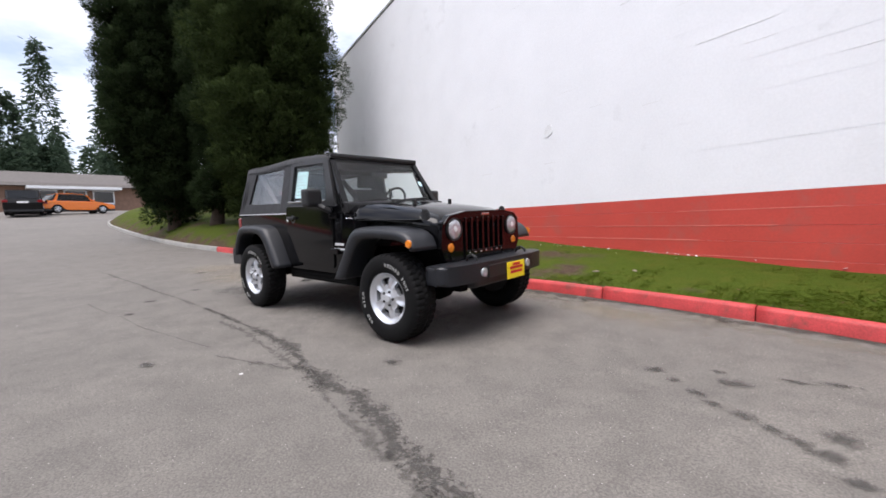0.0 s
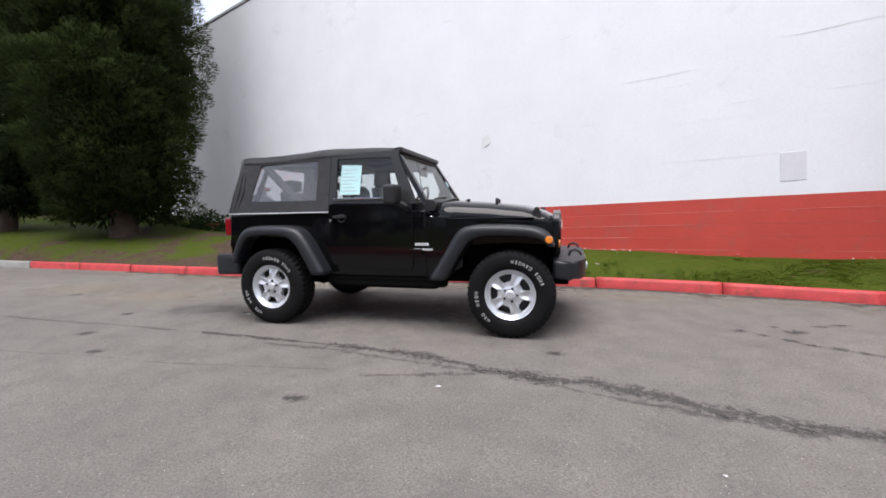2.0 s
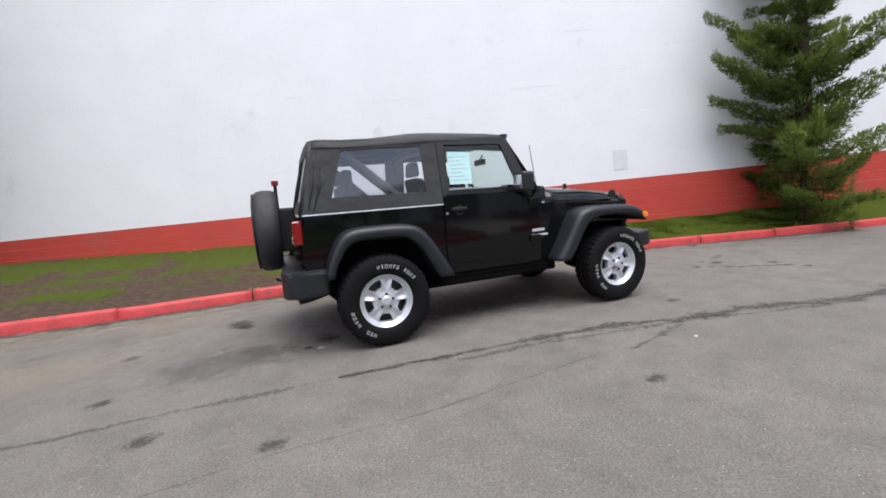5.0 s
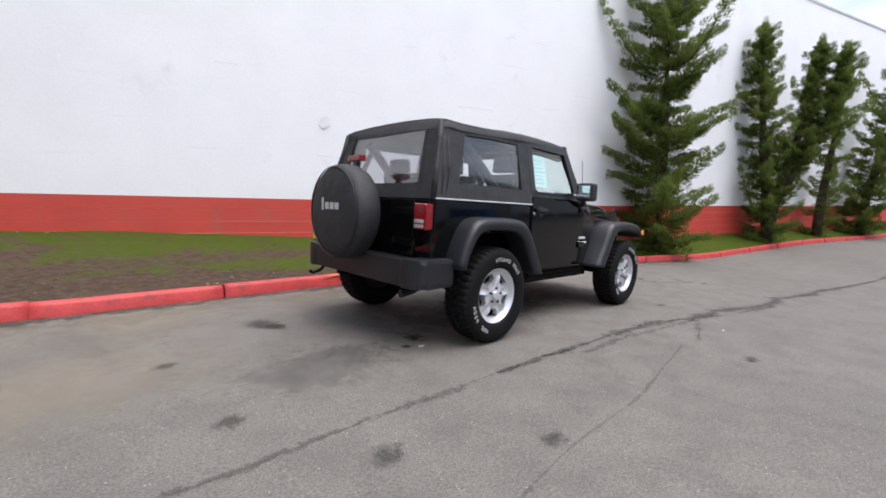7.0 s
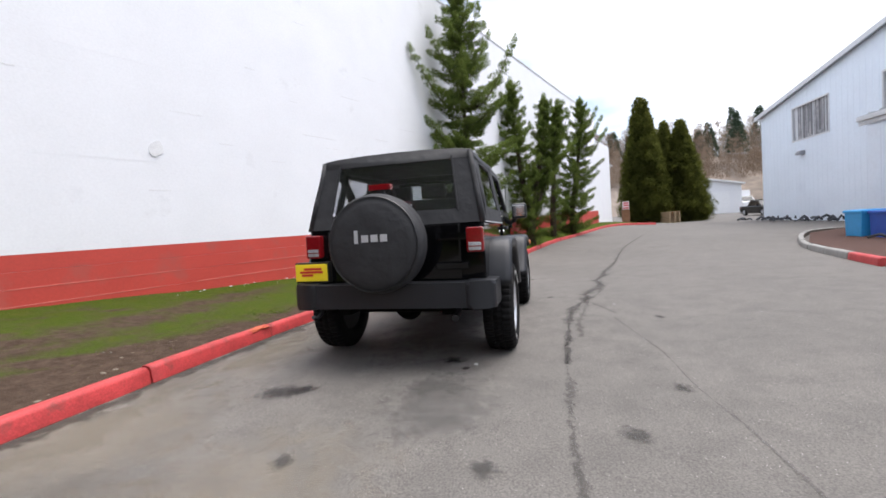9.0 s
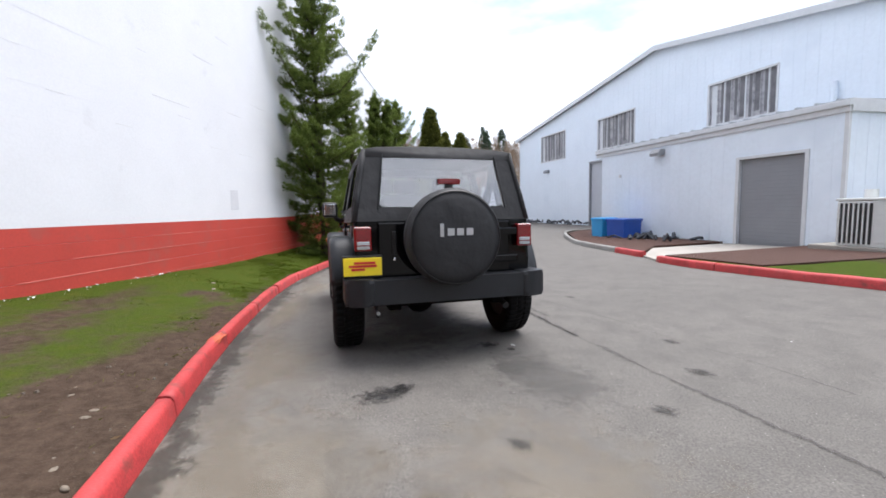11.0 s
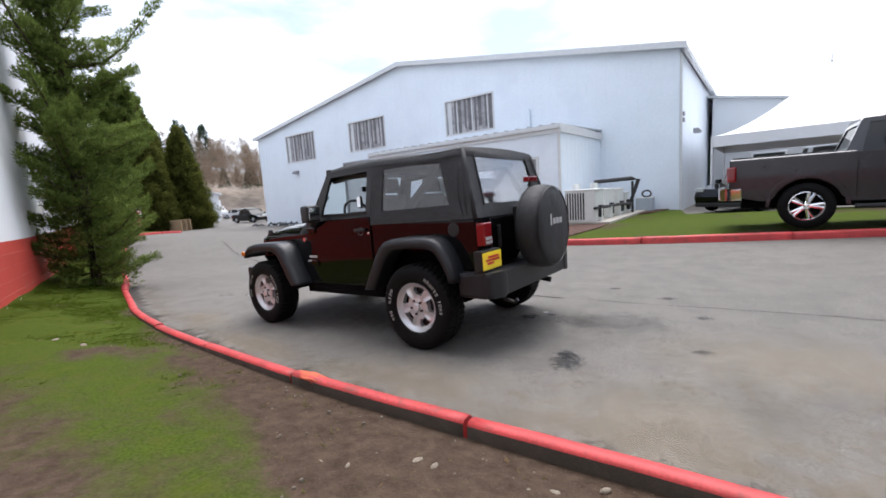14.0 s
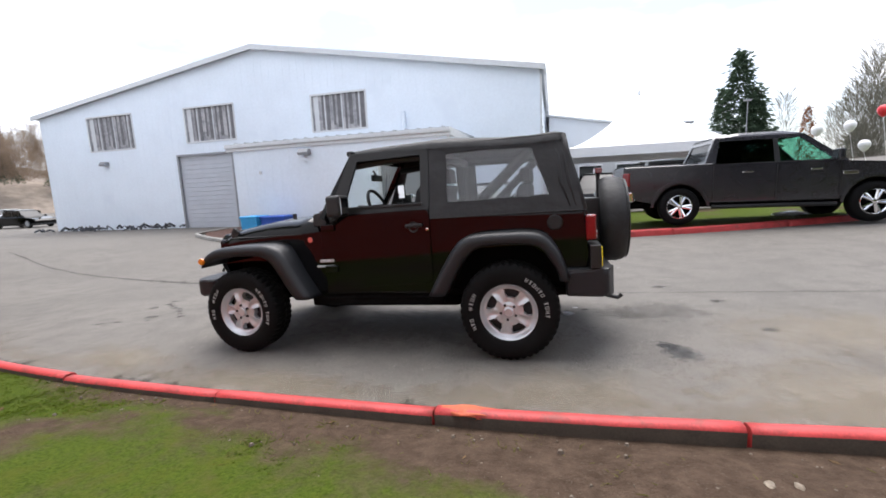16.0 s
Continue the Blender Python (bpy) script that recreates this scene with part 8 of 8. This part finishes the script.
# junipers against the wall
sweeping_tree("juniper", "spreading dark green juniper against the white wall", (7.65, 0.98, lawn_z(7.65, 0.98) - 0.05), 8.6, 1.55, 31,
              [(0.50, 136, 1.60, 1.35), (0.50, -117, 1.75, 1.25), (0.60, 140, 1.05, 0.9), (0.62, -75, 0.8, 0.8), (0.38, 150, 1.45, 0.55), (0.44, -100, 1.1, 0.5), (0.30, 160, 1.5, 0.5), (0.33, -70, 1.3, 0.35), (0.70, 160, 0.7, 0.6), (0.72, -110, 0.6, 0.55)])
sweeping_tree("juniper", "twin-stemmed green juniper against the white wall", (12.6, -0.50, lawn_z(12.6, -0.50) - 0.05), 6.5, 0.95, 32,
              [(0.70, 110, 0.5, 0.7), (0.62, -85, 0.8, 1.1), (0.72, -80, 0.5, 0.7), (0.58, 120, 0.7, 0.6), (0.66, 60, 0.5, 0.6), (0.55, -100, 0.9, 0.5), (0.15, 140, 0.9, 1.2), (0.45, -70, 0.7, 0.6)], ((-0.4, 0.40, 1.0), (0.5, -0.85, 0.92), (0.7, -1.40, 0.88)))
sweeping_tree("juniper", "thin sparse brownish juniper against the white wall", (15.7, -1.45, lawn_z(15.7, -1.45) - 0.05), 5.7, 0.6, 34, [(0.6, -80, 0.7, 0.5), (0.7, 100, 0.4, 0.4)], ((0.1, -0.3, 1.0),), 0.6)
sweeping_tree("juniper", "green juniper against the white wall", (18.4, -2.45, lawn_z(18.4, -2.45) - 0.05), 7.0, 1.35, 33,
              [(0.62, 100, 1.0, 1.1), (0.55, -85, 1.35, 1.0), (0.64, -80, 1.1, 1.0), (0.42, -95, 1.2, 0.5), (0.45, 110, 0.9, 0.5), (0.74, -85, 0.8, 0.8)], ((0.2, -0.75, 1.0),))
# clipped golden cypresses at the bend
for x, y, h, r, seed in ((36.7, -9.8, 11.2, 2.3, 60), (37.3, -13.1, 8.8, 2.2, 61), (44.0, -13.4, 10.0, 1.8, 62)):
    column_tree("cypress", "dense conical golden-green cypress", (x, y, gz(x, y)), ((0.0, 0.0, r, 0.15, h, cone),), seed, M_CYPRESS, 0.42, 0.16, 75, -0.7)


def bush(x, y, r, seed):
    lv = Leaves(seed)
    rng = random.Random(seed)
    for _ in range(260):
        d = Vector((rng.gauss(0, 1), rng.gauss(0, 1), abs(rng.gauss(0, 0.8)))).normalized()
        lv.clump(d * r * rng.uniform(0.5, 1.0), d, 0.2, 6)
    o = lv.ob("bush", M_BUSH)
    o.matrix_world = Matrix.Translation((x, y, lawn_z(x, y)))
    tagged(o, "low dark green shrub at the foot of the wall", "bush")


bush(-9.2, 6.4, 0.75, 5)
bush(-10.6, 6.6, 0.8, 6)
bush(-12.4, 6.9, 1.0, 7)
bush(-14.6, 6.6, 1.1, 8)
bush(-17.0, 6.2, 1.1, 9)


# ---------------------------------------------------------------- distance
def far_tree(lv, base, h, r, style, rng):
    if style == "fir":
        n = int(240 + h * 26)
        for k in range(n):
            t = (k + rng.random()) / n
            a = rng.uniform(0, 6.283)
            rr = r * (1 - t) ** 0.85 * rng.uniform(0.45, 1.05)
            p = base + Vector((math.cos(a) * rr, math.sin(a) * rr, h * (0.06 + 0.94 * t)))
            d = Vector((math.cos(a), math.sin(a), -0.35)).normalized()
            for _ in range(3):
                lv.blade(p + Vector((rng.gauss(0, 0.2), rng.gauss(0, 0.2), rng.gauss(0, 0.2))) * r * 0.5, (d + Vector((rng.gauss(0, .5), rng.gauss(0, .5), rng.gauss(0, .3)))).normalized(), r * 0.24, r * 0.042)
    else:
        n = 430
        for k in range(n):
            a = rng.uniform(0, 6.283)
            t = rng.uniform(0.1, 1.0)
            rr = r * math.sin(math.pi * min(0.97, 0.18 + t * 0.8)) * rng.uniform(0.2, 1.0)
            p = base + Vector((math.cos(a) * rr * 0.5, math.sin(a) * rr * 0.5, h * t * 0.85))
            d = Vector((math.cos(a) * 0.6, math.sin(a) * 0.6, 1)).normalized()
            lv.blade(p, (d + Vector((rng.gauss(0, .3), rng.gauss(0, .3), rng.gauss(0, .2)))).normalized(), h * rng.uniform(0.08, 0.20), r * 0.0085)


def woods(name, label, rows, style, material, seed):
    rng = random.Random(seed)
    lv = Leaves(seed)
    for (x0, y0, x1, y1, n, h, r, z) in rows:
        for k in range(n):
            t = (k + rng.random()) / n
            x, y = x0 + (x1 - x0) * t + rng.gauss(0, 4 if n > 1 else 0.1), y0 + (y1 - y0) * t + rng.gauss(0, 4 if n > 1 else 0.1)
            far_tree(lv, Vector((x, y, z * rng.uniform(0.75, 1.0))), h * rng.uniform(0.65, 1.25), r * rng.uniform(0.7, 1.2), style, rng)
    return tagged(lv.ob(name, material), label, "woods", kind="stuff")


def hill(name, pts, material):
    """A wooded rise: rows of height along a far line."""
    bm = bmesh.new()
    rows = []
    for (x, y, h) in pts:
        d = Vector((x, y, 0)).normalized()
        rows.append([bm.verts.new((x + d.x * o, y + d.y * o, z)) for o, z in ((-30, -1.0), (-10, h * 0.45), (15, h * 0.85), (50, h), (120, h * 1.05))])
    for a, b in zip(rows, rows[1:]):
        for k in range(4):
            bm.faces.new((a[k], a[k + 1], b[k + 1], b[k]))
    return tagged(link(name, bm, material, True), "brown wooded hillside far beyond the lots", "hill", kind="structure")


M_HILL = mat("brown_wooded_slope", (0.20, 0.165, 0.135), 0.95, vary=0.35, scale=0.06, fine=0.5, bump=0)
hill("hill_east", [(95, 40, 6), (120, 5, 14), (140, -35, 21), (145, -60, 20), (140, -85, 15), (130, -115, 7), (110, -150, 6)], M_HILL)
woods("bare_woods", "bare brown winter woods on the hillside", [(118, 10, 130, -110, 150, 9, 3.2, 8), (140, 10, 150, -120, 130, 11, 3.5, 15), (165, 10, 175, -120, 110, 12, 4, 20)], "bare", M_BARE, 71)
woods("hill_firs", "dark firs standing among the bare woods", [(150, -50, 156, -66, 7, 13, 3.2, 18), (150, 5, 150, -40, 10, 10, 3, 17), (128, -60, 128, -100, 6, 7, 2.5, 8), (120, -105, 110, -150, 14, 10, 3, 5)], "fir", M_FIR, 72)
woods("west_firs", "dark firs beyond the street", [(-95, -60, -110, 10, 16, 12, 3.2, 5.5), (-120, 0, -100, 70, 22, 15, 3.6, 6), (-70, 5.6, -70, 5.6, 1, 19, 3.6, 5), (-72, 9.5, -73, 10, 2, 17, 3.4, 5), (-85, -8, -88, 14, 12, 11, 3.2, 5), (-80, -6, -82, 16, 9, 8, 3.4, 5), (-76, -6, -76, 20, 14, 8, 3.6, 4.5)], "fir", M_FIR, 73)
woods("west_woods", "grey bare woods beyond the street", [(-85, -50, -95, 60, 60, 7, 3.2, 5), (-120, -50, -120, 60, 60, 11, 4, 6)], "bare", M_GREYWOOD, 74)
woods("south_firs", "tall dark firs beyond the car lot", [(-35.4, -90, -35.4, -90, 1, 22.5, 4.4, 0.2), (-38.2, -91, -38.2, -91, 1, 21.5, 4.2, 0.2), (-33.6, -93, -33.6, -93, 1, 15, 3.6, 0.2), (-8, -110, -20, -115, 3, 9, 2.6, 0), (-60, -100, -95, -85, 10, 15, 4, 0.3)], "fir", M_FIR, 75)
woods("south_woods", "pale bare trees beyond the car lot", [(-46, -92, -100, -70, 44, 20, 5.0, 0.3), (-100, -70, -110, -40, 20, 14, 4.5, 3)], "bare", M_GREYWOOD, 76)
woods("rusty_cedar", "rust-brown dead cedar beyond the car lot", [(-45, -88, -45.5, -88, 1, 17.5, 2.0, 0.3)], "fir", M_RUST, 77)


# ---------------------------------------------------------------- the verge underfoot
M_GRASS = leaf_mat("grass_blades", (0.046, 0.074, 0.006), (0.092, 0.128, 0.012))
M_DRYGRASS = leaf_mat("dry_moss", (0.075, 0.075, 0.018), (0.140, 0.130, 0.040))
M_STONES = leaf_mat("small_stones", (0.07, 0.055, 0.043), (0.20, 0.17, 0.14), 0.0)
M_DEADLEAF = leaf_mat("dead_leaves", (0.06, 0.035, 0.02), (0.22, 0.15, 0.08))
M_PALEBIT = mat("pale_weathered_litter", (0.20, 0.165, 0.125), 0.8, vary=0.35, scale=20)
M_CHIP = mat("flaked_white_paint", (0.70, 0.69, 0.68), 0.7, vary=0.15, scale=20)


def scatter_verge(name, label, category, material, seed, count, span, keep, blade):
    """Small things strewn over the verge where keep(bare) says so."""
    rng = random.Random(seed)
    v, f = [], []
    i0, i1 = span
    for _ in range(count):
        u = rng.uniform(i0, i1)
        i = int(u)
        t = rng.random() ** 1.15
        a = edge_in[i].lerp(edge_in[i + 1], u - i).lerp(lawn_back[i].lerp(lawn_back[i + 1], u - i), 0.02 + 0.95 * t)
        if not keep(lawn_bare(a.x, a.y), rng):
            continue
        blade(v, f, Vector((a.x, a.y, lawn_z(a.x, a.y))), rng)
    me = bpy.data.meshes.new(name)
    me.from_pydata(v, [], f)
    me.materials.append(material)
    if blade is grass_tuft:
        rnd = np.random.default_rng(seed).normal(scale=0.22, size=(len(v) // 5, 3)).repeat(5, axis=0) + np.array((0, 0, 1.0))
        me.normals_split_custom_set_from_vertices((rnd / np.linalg.norm(rnd, axis=1)[:, None]).tolist())
    return tagged(new(name, me), label, category, kind="stuff")


def grass_tuft(v, f, p, rng):
    for _ in range(5):
        a, lean, h, w = rng.uniform(0, 6.283), rng.uniform(2.0, 5.0), rng.uniform(0.005, 0.014), rng.uniform(0.0015, 0.0035)
        q = p + Vector((rng.gauss(0, 0.025), rng.gauss(0, 0.025), -0.004))
        d, s = Vector((math.cos(a), math.sin(a), 0)), Vector((-math.sin(a), math.cos(a), 0))
        k = len(v)
        m = q + d * h * lean * 0.35 + Vector((0, 0, h * 0.6))
        e = q + d * h * lean + Vector((0, 0, h))
        v += [tuple(q - s * w), tuple(q + s * w), tuple(m + s * w * 0.8), tuple(e), tuple(m - s * w * 0.8)]
        f.append((k + 4, k + 3, k + 2, k + 1, k))


def pebble(v, f, p, rng):
    r = 0.004 + 0.012 * rng.random() ** 3
    k = len(v)
    a0 = rng.uniform(0, 6)
    ring = [(p.x + math.cos(a0 + j * 1.2566) * r * rng.uniform(0.7, 1.3), p.y + math.sin(a0 + j * 1.2566) * r * rng.uniform(0.7, 1.3)) for j in range(5)]
    v += [(x, y, p.z - 0.003) for x, y in ring] + [(p.x + (x - p.x) * 0.6, p.y + (y - p.y) * 0.6, p.z + r * 0.8) for x, y in ring]
    for j in range(5):
        f.append((k + j, k + (j + 1) % 5, k + 5 + (j + 1) % 5, k + 5 + j))
    f.append(tuple(k + 5 + j for j in range(5)))


def dead_leaf(v, f, p, rng):
    r = rng.uniform(0.010, 0.032)
    a = rng.uniform(0, 6.283)
    d, s = Vector((math.cos(a), math.sin(a), rng.uniform(-0.1, 0.3))) * r, Vector((-math.sin(a), math.cos(a), rng.uniform(-0.2, 0.2))) * r * 0.45
    p = p + Vector((0, 0, 0.008))
    k = len(v)
    v += [tuple(p - d), tuple(p + s), tuple(p + d), tuple(p - s)]
    f.append((k, k + 1, k + 2, k + 3))


near = [i for i, p in enumerate(edge_in[:-1]) if -8.5 < p.x < 7.5]
SPAN = (near[0], near[-1])
scatter_verge("grass", "short green and mossy grass on the verge", "grass", M_GRASS, 81, 17000, SPAN, lambda b, r: r.random() > b * 1.7, grass_tuft)
scatter_verge("dry_grass", "dry yellowish moss among the grass", "grass", M_DRYGRASS, 82, 2500, SPAN, lambda b, r: 0.2 < b + r.gauss(0, 0.1) < 0.8, grass_tuft)
scatter_verge("gravel", "small stones lying on the bare soil", "gravel", M_STONES, 83, 2200, SPAN, lambda b, r: b > 0.3, pebble)
scatter_verge("leaf_litter", "dead leaves and bark bits on the verge", "leaf litter", M_DEADLEAF, 84, 260, SPAN, lambda b, r: True, dead_leaf)


def stray(name, label, category, x, y, r, h, material, seed, turn=0.0):
    """A single stone, leaf or bit of litter lying on the verge."""
    bm = bmesh.new()
    bmesh.ops.create_icosphere(bm, subdivisions=2, radius=1.0)
    for w in bm.verts:
        k = 1 + 0.35 * noise.noise(w.co * 1.4 + Vector((seed, 0, 0)))
        w.co = Vector((w.co.x * r * k, w.co.y * r * 0.6 * k, (w.co.z * k + 0.6) * h))
    ob = link(name, bm, material, True)
    ob.matrix_world = Matrix.Translation((x, y, lawn_z(x, y))) @ Matrix.Rotation(turn, 4, 'Z')
    return tagged(ob, label, category, "litter on the verge")


for n, (x, y, r) in enumerate(((-1.98, 2.53, 0.06), (-2.35, 2.26, 0.05), (0.59, 2.42, 0.035), (-0.56, 2.58, 0.03), (-2.12, 2.48, 0.03))):
    stray("dead_leaf", "pale dry leaf lying on bare soil", "leaf", x, y, r * 0.6, 0.005, M_PALEBIT, n, n * 1.3)
for n, (x, y, r) in enumerate(((-2.97, 2.14, 0.055), (-3.13, 2.02, 0.045), (-2.45, 2.26, 0.05), (2.18, 2.68, 0.09), (1.7, 2.56, 0.09))):
    stray("stone", "pale grey stone half sunk in the verge", "stone", x, y, r * 0.55, 0.014, M_PALEBIT, n + 9, n * 0.8)

# flaked paint along the wall's foot
rng = random.Random(91)
bm = bmesh.new()
for _ in range(60):
    s = rng.uniform(-7, 6.5)
    p = WALL_P + WALL_D * s - WALL_N * abs(rng.gauss(0.03, 0.10))
    r = rng.uniform(0.006, 0.024)
    a0 = rng.uniform(0, 6)
    z = lawn_z(p.x, p.y) + 0.03
    bm.faces.new([bm.verts.new((p.x + math.cos(a0 + j * 1.2566) * r * rng.uniform(0.5, 1.4), p.y + math.sin(a0 + j * 1.2566) * r * rng.uniform(0.5, 1.4), z + rng.uniform(0, 0.02))) for j in range(5)])
tagged(link("paint_flakes", bm, M_CHIP), "white paint flakes along the wall foot", "litter", kind="stuff")
# broken, faded stretch of kerb
bm = bmesh.new()
bmesh.ops.create_icosphere(bm, subdivisions=3, radius=1.0)
for w in bm.verts:
    k = 1 + 0.5 * noise.noise(w.co * 2.2 + Vector((4, 0, 0)))
    w.co = Vector((w.co.x * 0.17 * k, w.co.y * 0.055 * k, w.co.z * 0.022 * k))
chip = link("kerb_damage", bm, M_KERBORANGE, True)
chip.matrix_world = Matrix.Translation((-1.08, 1.915, gz(-1.08, 1.915) + 0.122)) @ Matrix.Rotation(radians(-3), 4, 'Z')
tagged(chip, "faded orange broken stretch of kerb", "kerb", kind="structure")
